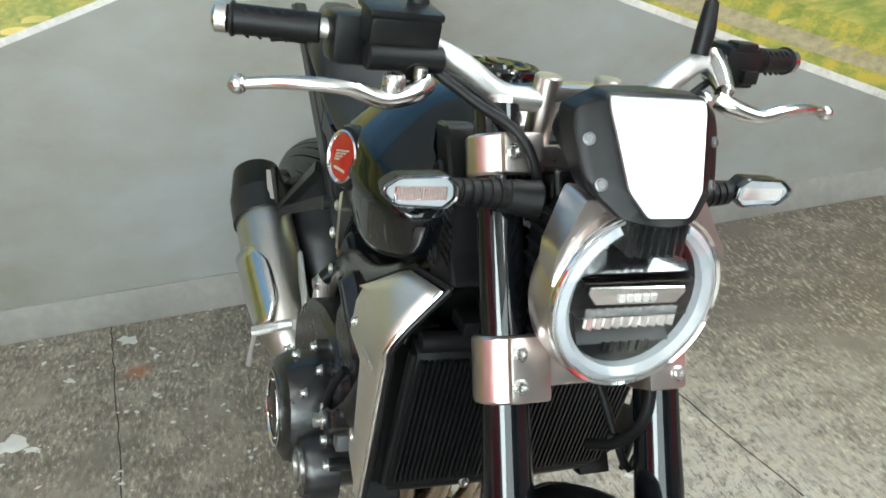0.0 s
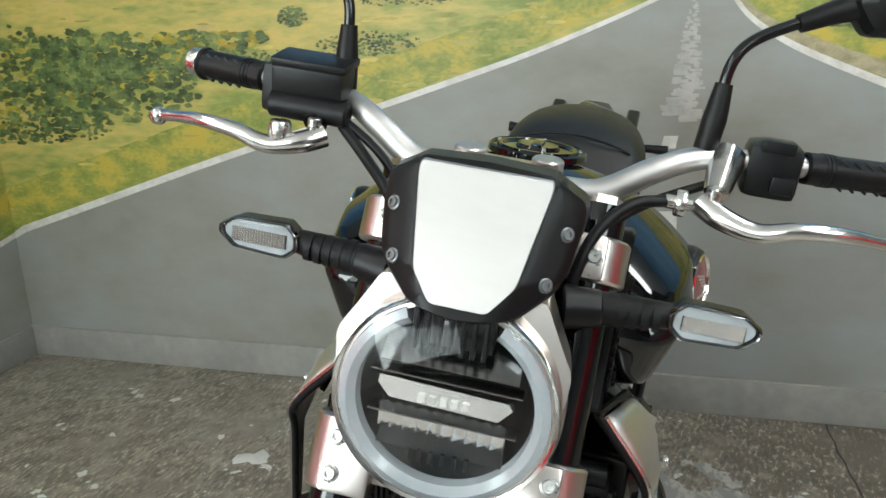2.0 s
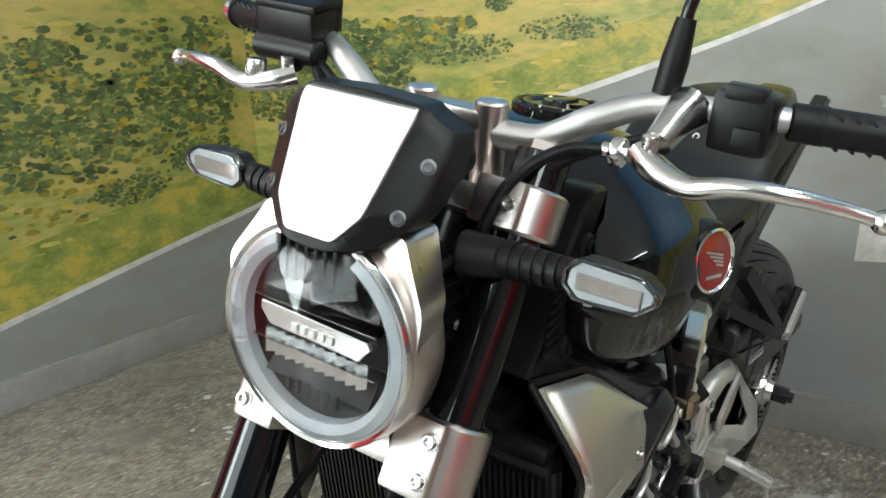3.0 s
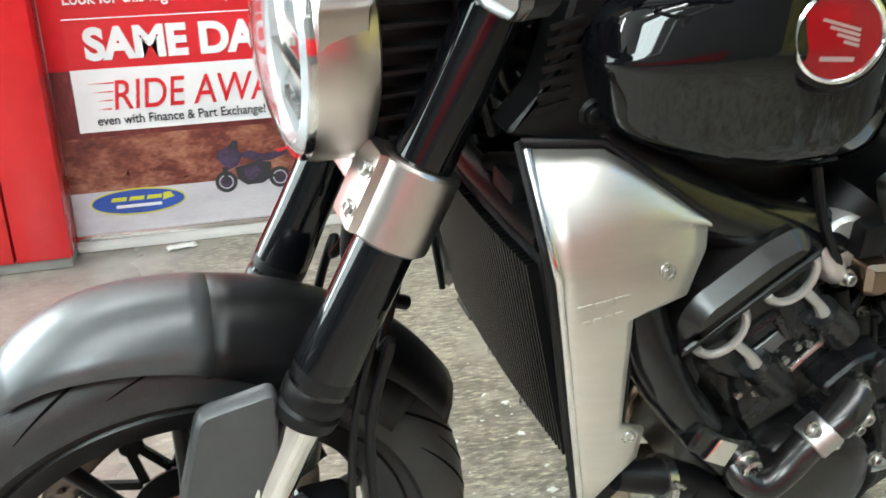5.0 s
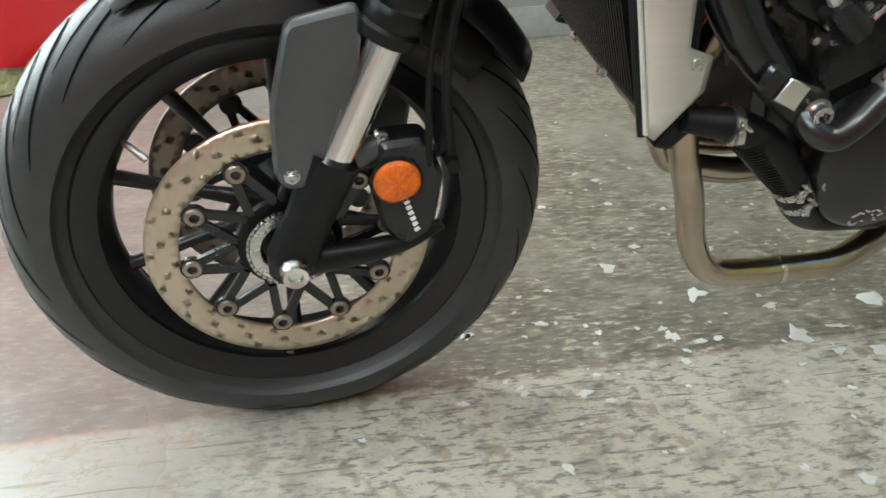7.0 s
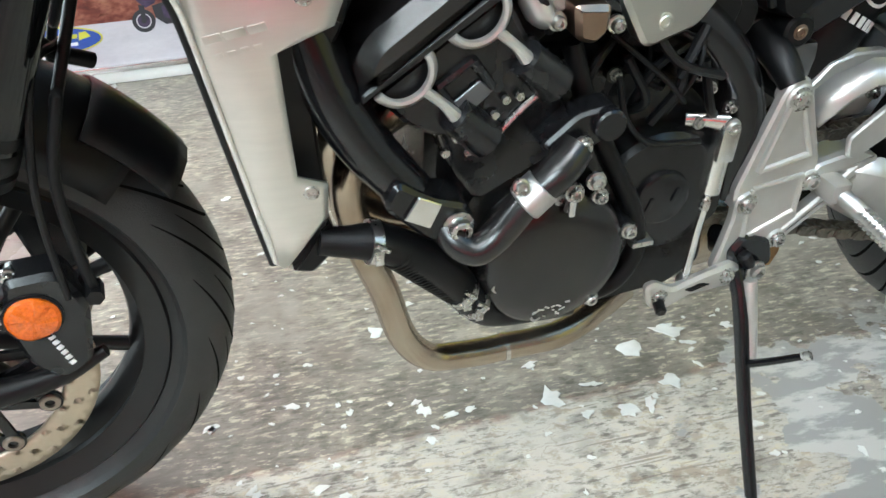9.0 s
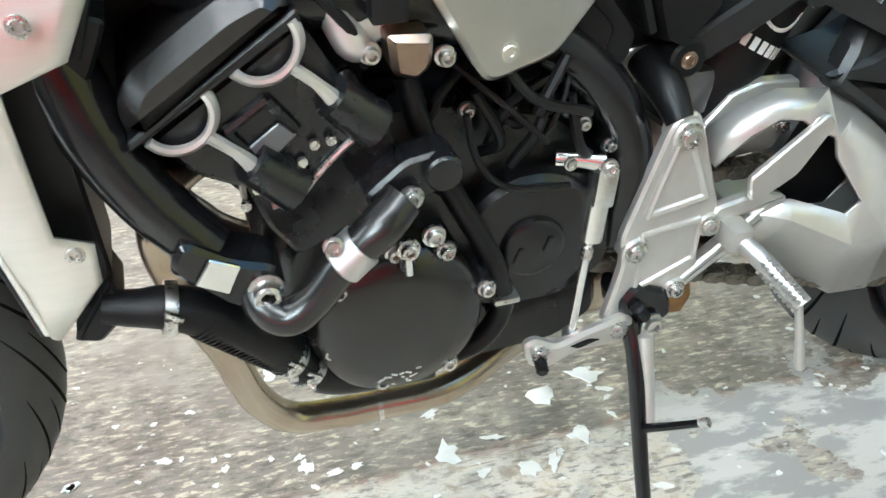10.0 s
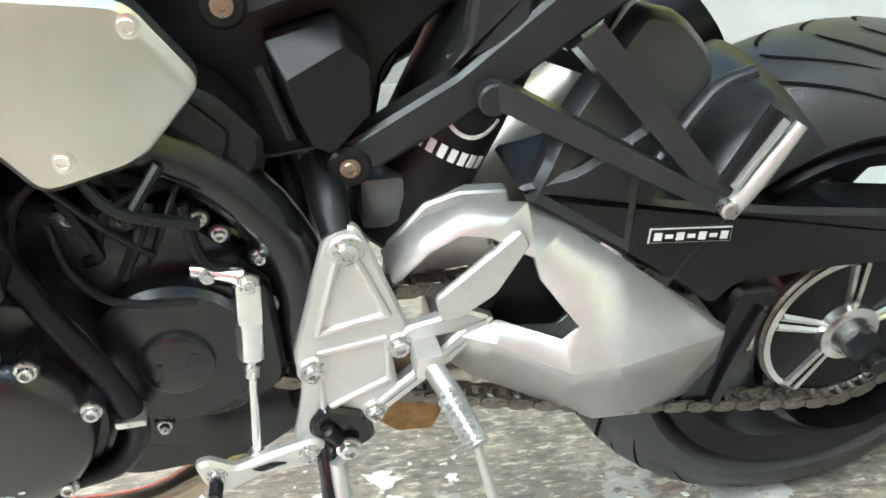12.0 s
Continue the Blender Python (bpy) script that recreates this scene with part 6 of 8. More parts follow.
    cc = part("clutch_cover", revolve([(0.098, 0.16), (0.096, 0.198), (0.088, 0.215), (0.064, 0.226), (0.0, 0.228)], cr, "y", 48), ENGINE, e, "round black clutch cover")
    part("clutch_ring", revolve([(0.066, 0.2245), (0.068, 0.228), (0.063, 0.2285), (0.061, 0.2265)], cr, "y", 48, closed=True), ALLOY, cc)
    for k in range(8):
        u = 2 * math.pi * k / 8
        part("cover_bolt", bolt(cr + Vector((0.100 * math.cos(u), 0.196, 0.100 * math.sin(u))), (0, 1, 0), 0.0065, 0.007), STEEL, cc)
    for k in range(3):
        a0 = radians(35 + 120 * k)
        part("cover_arc", tube([cr + Vector((0.050 * math.cos(a0 + q), 0.2275, 0.050 * math.sin(a0 + q))) for q in np.linspace(-0.75, 0.75, 9)], 0.0018, 8, 2), ALLOY, cc)
    for x, z in ((0.545, 0.505), (0.530, 0.455), (0.590, 0.545), (0.505, 0.425), (0.640, 0.560)):
        part("case_lug", cyl((x, 0.13, z), (x, 0.176, z), 0.0115, segs=16, bev=0.002), ENGINE, e)
        part("case_bolt", bolt((x, 0.176, z), (0, 1, 0), 0.0072, 0.007), STEEL, e)
    part("cam_sensor", box((0.505, 0.150, 0.470), (0.024, 0.040, 0.030), 0.005), SATIN, e)
    part("oil_line", tube([(0.500, 0.165, 0.600), (0.512, 0.178, 0.560), (0.520, 0.180, 0.520), (0.512, 0.176, 0.480)], 0.006, 10, 6), SOFT, e)
    part("pickup_ring", revolve([(0.026, 0.2065), (0.034, 0.2065), (0.034, 0.2095), (0.026, 0.2095)], (0.548, 0, 0.395), "y", 36, closed=True), ALLOY, e)
    part("pickup_cover", revolve([(0.058, 0.16), (0.056, 0.196), (0.048, 0.206), (0.0, 0.207)], (0.548, 0, 0.395), "y", 36), ENGINE, e)
    # sprocket cover
    c2 = Vector((0.762, 0, 0.443))
    sc = part("sprocket_cover", revolve([(0.078, -0.095), (0.076, -0.116), (0.070, -0.121), (0.034, -0.123), (0.032, -0.128), (0.028, -0.130), (0.0, -0.130)], c2, "y", 48), ENGINE, e)
    part("sprocket_cover_tail", prism([(0.695, 0.40), (0.703, 0.47), (0.735, 0.512), (0.80, 0.520), (0.852, 0.50), (0.858, 0.39), (0.80, 0.355), (0.72, 0.36)], -0.08, -0.112, 0.02, 0.006), ENGINE, e)
    for x, z in ((0.745, 0.440), (0.776, 0.448)):
        part("cover_nib", box((x, -0.129, z), (0.006, 0.006, 0.018), 0.002, m=Matrix.Rotation(radians(20), 3, "Y")), ENGINE, sc)
    part("wire", tube([(0.69, -0.128, 0.60), (0.70, -0.134, 0.555), (0.73, -0.136, 0.525), (0.79, -0.134, 0.515)], 0.0035, 8, 6), SOFT, e)
    # coolant pipes and hoses
    pipe = part("water_pipe", tube([(0.487, -0.165, 0.520), (0.495, -0.190, 0.500), (0.513, -0.200, 0.492), (0.536, -0.200, 0.506), (0.561, -0.200, 0.536), (0.591, -0.200, 0.562), (0.613, -0.190, 0.577)], [0.014, 0.0148, 0.0148, 0.0148, 0.0150, 0.0166, 0.0165], 18, 6), COVER, e, "black coolant pipe with an alloy collar")
    part("collar", cyl((0.558, -0.200, 0.533), (0.578, -0.200, 0.5505), 0.0176, segs=20, bev=0.002), PLATE, pipe)
    part("collar_bolt", bolt((0.553, -0.205, 0.556), (0, -1, 0.3), 0.006), STEEL, pipe)
    part("thermostat_lug", prism([(0.585, 0.572), (0.62, 0.600), (0.655, 0.605), (0.665, 0.585), (0.645, 0.565), (0.60, 0.555)], -0.15, -0.178, 0.008, 0.003), ENGINE, e)
    part("lug_boss", cyl((0.650, -0.15, 0.588), (0.650, -0.186, 0.588), 0.016, segs=20, bev=0.002), ENGINE, e)
    for q in ((0.622, 0.573), (0.640, 0.532), (0.618, 0.523)):
        part("case_bolt", bolt((q[0], -0.186, q[1]), (0, -1, 0), 0.0075, 0.006), STEEL, e)
    hose = part("radiator_hose", tube([(0.375, -0.165, 0.505), (0.400, -0.168, 0.500), (0.430, -0.170, 0.494), (0.470, -0.170, 0.468), (0.505, -0.165, 0.425), (0.535, -0.155, 0.378), (0.570, -0.145, 0.352), (0.65, -0.14, 0.338)], [0.013, 0.0145, 0.018, 0.0195, 0.0195, 0.019, 0.018, 0.016], 20, 6), SOFT, e, "ribbed black radiator hose with steel clips")
    bm = bmesh.new()
    for k in range(22):
        t = k / 21
        p = Vector((0.448, -0.170, 0.483)).lerp(Vector((0.515, -0.162, 0.41)), t)
        tube([p, p + Vector((0.0012, 0, -0.0013))], 0.0202, 18, 0, bm)
    tagged(part("hose_ribs", bm, SOFT, hose), kind="stuff")
    for p, d in (((0.424, -0.169, 0.4955), (0.9, 0, -0.25)), ((0.512, -0.163, 0.412), (0.55, 0.1, -0.8)), ((0.527, -0.158, 0.390), (0.55, 0.15, -0.8))):
        p, d = Vector(p), Vector(d).normalized()
        bm = cyl(p - d * 0.005, p + d * 0.005, 0.0205, segs=20)
        box(p + Vector((0, -0.021, 0)), (0.008, 0.006, 0.016), 0.001, bm)
        box(p + Vector((0.004, -0.022, 0.010)), (0.016, 0.004, 0.004), 0.001, bm, Matrix.Rotation(radians(40), 3, "Y"))
        part("hose_clip", bm, STEEL, hose)
    h2 = part("breather_hose", tube([(0.640, -0.12, 0.640), (0.655, -0.135, 0.575), (0.680, -0.145, 0.520), (0.705, -0.148, 0.470), (0.718, -0.148, 0.430), (0.722, -0.146, 0.395), (0.700, -0.146, 0.360), (0.66, -0.145, 0.348)], 0.0105, 14, 6), SOFT, e, "black rubber breather hose with a steel clip")
    part("hose_clip", box((0.7205, -0.151, 0.418), (0.026, 0.022, 0.007), 0.002), STEEL, h2)
    for q in ((0.745, 0.405), (0.735, 0.350), (0.69, 0.345), (0.815, 0.558), (0.845, 0.53), (0.80, 0.575), (0.74, 0.585), (0.70, 0.59), (0.835, 0.60)):
        y = -0.106 if q[1] > 0.5 or q[0] > 0.73 else -0.142
        part("case_lug", cyl((q[0], y + 0.05, q[1]), (q[0], y, q[1]), 0.0095, segs=14), ENGINE, e)
        part("case_bolt", bolt((q[0], y, q[1]), (0, -1, 0), 0.0052, 0.006), STEEL, e)
    # throttle bodies and the wiring round them
    th = part("throttle_body", cyl((0.600, -0.10, 0.712), (0.600, -0.150, 0.712), 0.030, segs=24, bev=0.004), CAST, e, "cast alloy throttle body with a bronze sensor")
    part("intake_boot", tube([(0.575, -0.10, 0.66), (0.605, -0.11, 0.70), (0.64, -0.11, 0.74)], [0.036, 0.04, 0.038], 18, 4), SOFT, th)
    part("sensor", prism([(0.612, 0.700), (0.648, 0.697), (0.646, 0.672), (0.634, 0.662), (0.616, 0.668)], -0.142, -0.172, 0.006, 0.005), BRONZE, th, "bronze-coloured sensor cap")
    for q in ((0.602, 0.683), (0.660, 0.673)):
        part("sensor_bolt", bolt((q[0], -0.158, q[1]), (0, -1, 0), 0.0065, 0.007), STEEL, th)
    part("connector", box((0.617, -0.15, 0.722), (0.028, 0.03, 0.032), 0.003), PLASTIC, th)
    part("casting_arm", tube([(0.575, -0.14, 0.72), (0.590, -0.148, 0.690), (0.600, -0.15, 0.682)], [0.012, 0.014, 0.010], 12, 4), CAST, th)
    rng = random.Random(12)
    for k in range(12):
        a = Vector((rng.uniform(0.60, 0.82), rng.uniform(-0.13, -0.09), rng.uniform(0.60, 0.66)))
        b = a + Vector((rng.uniform(-0.08, 0.1), rng.uniform(-0.01, 0.01), rng.uniform(-0.10, -0.03)))
        part("wire", tube([a, a.lerp(b, 0.5) + Vector((rng.uniform(-0.02, 0.02), -0.012, rng.uniform(-0.02, 0.02))), b], rng.choice((0.003, 0.004, 0.005)), 8, 5), SOFT, e)
    part("wire", tube([(0.545, -0.15, 0.80), (0.560, -0.158, 0.745), (0.590, -0.155, 0.70), (0.60, -0.15, 0.67)], 0.0045, 8, 6), SOFT, e)


def build_exhaust():
    ex = None
    for y, w, b in ((-0.118, -0.070, 0.181), (-0.042, 0.012, 0.290), (0.042, 0.052, 0.312), (0.118, 0.092, 0.320)):
        # each pipe leaves its port, bends down and draws in towards the middle
        pts = [(0.475, y, 0.580), (0.437, y, 0.550), (0.418, y * 0.85 + w * 0.15, 0.490), (0.430, y * 0.5 + w * 0.5, 0.405), (0.455, y * 0.3 + w * 0.7, max(0.325, b + 0.05)), (0.476, y * 0.15 + w * 0.85, b + (0.063 if b < 0.2 else 0.030)), (0.510, w, b + 0.013), (0.560, w, b + 0.002), (0.612, w, b), (0.70, w, b * 0.7 + 0.058), (0.80, w * 0.6 + 0.012, 0.212 * 0.7 + b * 0.3)]
        p = part("header_pipe", tube(pts, [0.020, 0.0185, 0.018, 0.018, 0.018, 0.018, 0.018, 0.018, 0.018, 0.018, 0.020], 20, 6), HEADER, ex or bike, "heat-stained steel exhaust header" if ex is None else "")
        if ex is None:
            ex = p
            p.name = "exhaust"
        part("weld_ring", cyl((0.609, w, b), (0.615, w, b), 0.0195, segs=20), ALLOY, ex)
    part("collector", tube([(0.78, 0.03, 0.212), (0.86, 0.03, 0.222), (0.95, 0.02, 0.238), (1.03, 0.01, 0.247), (1.09, 0.02, 0.250)], [0.042, 0.052, 0.050, 0.042, 0.030], 24, 5), HEADER, ex)
    part("heat_shield", prism([(0.945, 0.275), (0.973, 0.288), (1.007, 0.284), (1.018, 0.24), (1.007, 0.215), (0.966, 0.219), (0.945, 0.24)], -0.066, 0.0, 0.004, 0.003), RUST, ex, "heat-browned catalyst housing")
    part("tail_pipe", tube([(1.05, 0.0, 0.25), (1.10, 0.03, 0.26), (1.11, 0.09, 0.31), (1.09, 0.14, 0.36)], 0.028, 18, 5), HEADER, ex)
    m = part("muffler", tube([(1.02, 0.15, 0.315), (1.06, 0.165, 0.345), (1.18, 0.18, 0.435), (1.34, 0.19, 0.540), (1.38, 0.19, 0.565)], [0.045, 0.060, 0.066, 0.062, 0.052], 28, 5), MUFFLER, ex, "dull steel muffler with a dark end cap")
    part("muffler_sleeve", tube([(1.285, 0.187, 0.504), (1.34, 0.190, 0.540)], [0.0700, 0.0690], 28, 0), GRAPH, ex)
    ax = Vector((0.12, 0.015, 0.09)).normalized()
    side = Vector((-0.35, 0.93, 0.12))
    side = (side - ax * side.dot(ax)).normalized()
    over = ax.cross(side)
    rows = []
    for i in range(9):
        f = i / 8
        o = Vector((1.055, 0.163, 0.342)).lerp(Vector((1.21, 0.184, 0.457)), f)
        half = 0.95 * min(1.0, 0.55 + 1.6 * min(f, 1 - f))
        rows.append([o + 0.0745 * (side * math.cos(u) + over * math.sin(u)) for u in np.linspace(-half, half, 11)])
    part("muffler_shield", patch(rows), ALLOY, ex, "bright alloy heat shield", thick=0.003)
    part("muffler_cap", tube([(1.34, 0.19, 0.538), (1.405, 0.191, 0.580)], [0.0675, 0.054], 28, 0), PLASTIC, ex)


def build_side_covers():
    out = [(0.615, 0.772), (0.672, 0.790), (0.777, 0.765), (0.820, 0.696), (0.765, 0.641), (0.697, 0.633)]
    for s in (-1, 1):
        bm = prism(out, s * 0.146, s * 0.178, 0.014, 0.005, fn=lambda x, y, z: (x, y + s * 0.30 * (0.72 - x), z))
        sc = part("side_cover", bm, SIDE, bike, "satin silver side cover with three bolts")
        for q in ((0.648, 0.752), (0.776, 0.748), (0.716, 0.658)):
            yy = s * (0.1785 + 0.30 * (0.72 - q[0]))
            part("cover_bolt", bolt((q[0], yy, q[1]), (0, s, 0), 0.0068, 0.003), SIDE, sc)
        bm = prism([(0.709, 0.640), (0.800, 0.690), (0.826, 0.676), (0.860, 0.634), (0.855, 0.610), (0.825, 0.587), (0.74, 0.602), (0.70, 0.612)], s * 0.06, s * 0.128, 0.010, 0.006)
        ab = part("lower_side_cover", bm, PLASTIC, bike, "black plastic side cover")
        part("cover_step", prism([(0.74, 0.655), (0.800, 0.682), (0.834, 0.645), (0.824, 0.615), (0.77, 0.612)], s * 0.128, s * 0.133, 0.008, 0.003), PLASTIC, ab)
        out = rounded([(0.868, 0.705), (0.928, 0.720), (0.953, 0.692), (0.953, 0.643), (0.915, 0.605), (0.887, 0.616), (0.876, 0.650)], 0.005)
        face = rounded([(0.881, 0.679), (0.931, 0.705), (0.949, 0.688), (0.949, 0.646), (0.915, 0.611), (0.899, 0.620), (0.888, 0.650)], 0.005)
        bm = bmesh.new()
        rings(bm, [[Vector((x, s * 0.05, z)) for x, z in out], [Vector((x, s * 0.092, z)) for x, z in out], [Vector((x, s * 0.116, z)) for x, z in face]])
        bmesh.ops.recalc_face_normals(bm, faces=bm.faces)
        part("fuse_box", bm, PLASTIC, bike, "black faceted battery cover")
        part("fuse_box_edge", tube([(0.862, s * 0.104, 0.690), (0.872, s * 0.110, 0.66), (0.882, s * 0.112, 0.628)], 0.005, 8, 4), PLASTIC, ab)


settled(build_shrouds, 0.002, 0.945, 0.0, 0.0, -0.16, 1.05, (0.33, 0.743))
build_radiator()
settled(build_frame, -0.003, 1.095, -0.007)
settled(build_engine, -0.003, 1.18, -0.012)
build_exhaust()
settled(build_side_covers, -0.001, 0.96, -0.008)


RX = Vector((1.482, 0, 0.312))


def build_rear_wheel():
    w = part("rear_wheel", revolve([(0.02, -0.09), (0.06, -0.09), (0.065, -0.06), (0.055, -0.03), (0.055, 0.06), (0.07, 0.08), (0.02, 0.085)], RX, "y", 40), RIM, bike, "black rear wheel with a wide road tyre")
    rim = [(0.20, -0.05), (0.195, -0.07), (0.221, -0.085), (0.225, -0.078), (0.205, -0.05), (0.198, 0.0), (0.205, 0.05), (0.225, 0.078), (0.221, 0.085), (0.195, 0.07), (0.2, 0.05), (0.186, 0.0)]
    part("rim", revolve(rim, RX, "y", 80, closed=True), RIM, w)
    for k in range(5):
        u = 2 * math.pi * k / 5
        er, et = Vector((math.cos(u), 0, math.sin(u))), Vector((-math.sin(u), 0, math.cos(u)))
        for q in (-0.25, 0.25):
            b = RX + Vector((0.19 * math.cos(u + q), 0.03, 0.19 * math.sin(u + q)))
            part("spoke", tube([RX + er * 0.05 + Vector((0, 0.04, 0)), b], [0.016, 0.012], 10, 0), RIM, w)
    tyre("tyre", w, RX, 0.322, 0.17, 0.216, Matrix())
    tread("tread_groove", w, RX, 0.322, 0.17, 18, Matrix(), -1)
    # sprocket with bright star carrier
    sp = part("sprocket", revolve([(0.070, -0.088), (0.102, -0.088), (0.102, -0.082), (0.070, -0.082)], RX, "y", 60, closed=True), CHAINM, w)
    part("carrier_disc", revolve([(0.0, -0.095), (0.090, -0.092), (0.096, -0.086), (0.0, -0.080)], RX, "y", 48), PLASTIC, sp)
    part("carrier_ring", revolve([(0.0915, -0.094), (0.0985, -0.093), (0.0985, -0.088), (0.0915, -0.088)], RX, "y", 60, closed=True), ALLOY, sp, "bright alloy ring")
    part("carrier_hub", revolve([(0.0, -0.118), (0.022, -0.118), (0.024, -0.112), (0.026, -0.106), (0.036, -0.104), (0.038, -0.095)], RX, "y", 36), ALLOY, sp)
    for k in range(5):
        for q in (-0.075, 0.075):
            u = 2 * math.pi * k / 5 + 0.35
            a, b = RX + Vector((0.034 * math.cos(u), -0.096, 0.034 * math.sin(u))), RX + Vector((0.093 * math.cos(u + q), -0.0945, 0.093 * math.sin(u + q)))
            part("carrier_spoke", tube([a + (b - a).cross(Vector((0, 1, 0))) * q * 1.1, b], [0.004, 0.005], 6, 0), ALLOY, sp)
    part("axle_nut", cyl(RX + Vector((0, -0.115, 0)), RX + Vector((0, -0.145, 0)), 0.020, segs=6), ENGINE, sp)
    part("axle_end", cyl(RX + Vector((0, -0.12, 0)), RX + Vector((0, -0.155, 0)), 0.012, segs=16, bev=0.002), ENGINE, sp)


def build_chain():
    r1, r2 = 0.106, 0.040
    F = Vector((0.80, 0, 0.425))
    d = (RX - F)
    L0 = math.hypot(d.x, d.z)
    tilt = math.atan2(d.z, d.x)
    off = math.asin((r1 - r2) / L0)
    path = []

    def arc(c, r, a0, a1, n):
        for i in range(n + 1):
            a = a0 + (a1 - a0) * i / n
            path.append((c.x + r * math.cos(a), c.z + r * math.sin(a)))

    up, dn = tilt + math.pi / 2 + off, tilt - math.pi / 2 - off
    arc(F, r2, up + 0.0, up + (2 * math.pi - (up - dn)), 8)
    n = 30
    a, b = path[-1], (RX.x + r1 * math.cos(dn), RX.z + r1 * math.sin(dn))
    for i in range(1, n):
        t = i / n
        path.append((a[0] + (b[0] - a[0]) * t, a[1] + (b[1] - a[1]) * t - 0.022 * math.sin(math.pi * t)))
    arc(RX, r1, dn, up, 20)
    a, b = path[-1], path[0]
    for i in range(1, n):
        t = i / n
        path.append((a[0] + (b[0] - a[0]) * t, a[1] + (b[1] - a[1]) * t))
    pts = [Vector((x, -0.085, z)) for x, z in path + path[:1]]
    total = [0]
    for p, q in zip(pts, pts[1:]):
        total.append(total[-1] + (q - p).length)

    def at(s):
        i = max(k for k in range(len(total)) if total[k] <= s + 1e-9)
        i = min(i, len(pts) - 2)
        return pts[i].lerp(pts[i + 1], (s - total[i]) / max(1e-9, total[i + 1] - total[i]))

    pitch = 0.0159
    cnt = int(total[-1] / pitch)
    bm = bmesh.new()
    for k in range(cnt):
        p, q = at(k * pitch), at(min(k * pitch + pitch, total[-1]))
        t = (q - p).normalized()
        nn = Vector((-t.z, 0, t.x))
        for y in ((-0.0105, -0.0085, 0.0085, 0.0105) if k % 2 else (-0.0078, -0.006, 0.006, 0.0078))[::2]:
            ring = []
            for cc, a0 in ((p, math.pi / 2), (q, -math.pi / 2)):
                for j in range(4):
                    a = a0 + math.pi * j / 3
                    ring.append(cc + 0.0072 * (math.cos(a) * t + math.sin(a) * nn))
            rings(bm, [[v + Vector((0, y, 0)) for v in ring], [v + Vector((0, y + 0.0018, 0)) for v in ring]])
        cyl(p + Vector((0, -0.0115, 0)), p + Vector((0, 0.0115, 0)), 0.0042, segs=6, bm=bm)
    tagged(part("drive_chain", bm, CHAINM, bike, "greasy steel drive chain"), kind="stuff")


def build_swingarm():
    # silver pivot casting: flat facets that meet in folds, an arch and a three-cornered hole
    V = {"a1": (0.949, -0.078, 0.508), "a2": (0.984, -0.085, 0.541), "a3": (1.019, -0.092, 0.559), "a4": (1.073, -0.096, 0.556), "a5": (1.109, -0.100, 0.534), "a6": (1.180, -0.102, 0.480), "a7": (1.284, -0.098, 0.398),
         "i1": (0.953, -0.108, 0.498), "i2": (0.985, -0.112, 0.528), "i3": (1.010, -0.114, 0.542), "i4": (1.036, -0.115, 0.539), "i5": (1.055, -0.116, 0.526), "u2": (1.072, -0.122, 0.520),
         "h1": (1.077, -0.124, 0.500), "h2": (1.113, -0.132, 0.451), "h3": (1.099, -0.130, 0.437), "h4": (1.044, -0.114, 0.452),
         "q0": (0.990, -0.106, 0.444), "q1": (1.040, -0.124, 0.436), "q2": (1.107, -0.140, 0.407), "q3": (1.149, -0.142, 0.409), "q4": (1.274, -0.112, 0.402),
         "p8": (1.284, -0.094, 0.350), "p9": (1.256, -0.090, 0.306), "p10": (1.208, -0.090, 0.288), "p11": (1.157, -0.090, 0.291), "p12": (1.111, -0.092, 0.322), "p13": (1.022, -0.096, 0.378), "p14": (0.985, -0.098, 0.418)}
    bm = bmesh.new()
    vs = {k: bm.verts.new(p) for k, p in V.items()}
    for f in ("a1 a2 i2 i1", "a2 a3 i3 i2", "a3 a4 i4 i3", "a4 u2 i5 i4", "a4 a5 u2", "a5 a6 h1 u2", "a6 h2 h1", "a6 q3 h2", "a6 a7 q4 q3", "h2 q3 q2 h3", "h3 q2 q1 h4", "h4 q1 q0", "q0 q1 p13 p14", "q1 q2 p12 p13", "q2 q3 p11 p12", "q3 p10 p11", "q3 q4 p9 p10", "q4 p8 p9"):
        bm.faces.new([vs[k] for k in f.split()])
    bmesh.ops.bevel(bm, geom=[e for e in bm.edges if len(e.link_faces) == 2 and e.calc_face_angle(0) > 0.12], offset=0.0022, segments=1, affect="EDGES", profile=0.5)
    sw = part("swingarm_casting", bm, CAST, bike, "satin silver faceted swingarm casting", thick=0.006, sharp=7)
    under = [(1.022, 0.372), (1.111, 0.318), (1.157, 0.289), (1.208, 0.286), (1.256, 0.304), (1.284, 0.350), (1.284, 0.396), (1.18, 0.478), (1.13, 0.44), (1.11, 0.42), (1.04, 0.438), (0.99, 0.44), (0.988, 0.415)]
    part("casting_body", prism(under, -0.091, -0.045, 0.006, 0.003), CAST, sw)
    part("arch_web", prism([(0.950, 0.472), (0.955, 0.508), (0.990, 0.546), (1.020, 0.555), (1.065, 0.553), (1.072, 0.520), (1.050, 0.480)], -0.072, -0.058, 0.004, 0.002), CAST, sw)
    part("inner_filler", prism([(1.030, 0.430), (1.075, 0.520), (1.135, 0.460), (1.105, 0.425)], -0.098, -0.075, 0.004, 0.002), PLASTIC, sw)
    part("web_bolt", bolt((1.053, -0.074, 0.507), (0, -1, 0), 0.006), STEEL, sw)
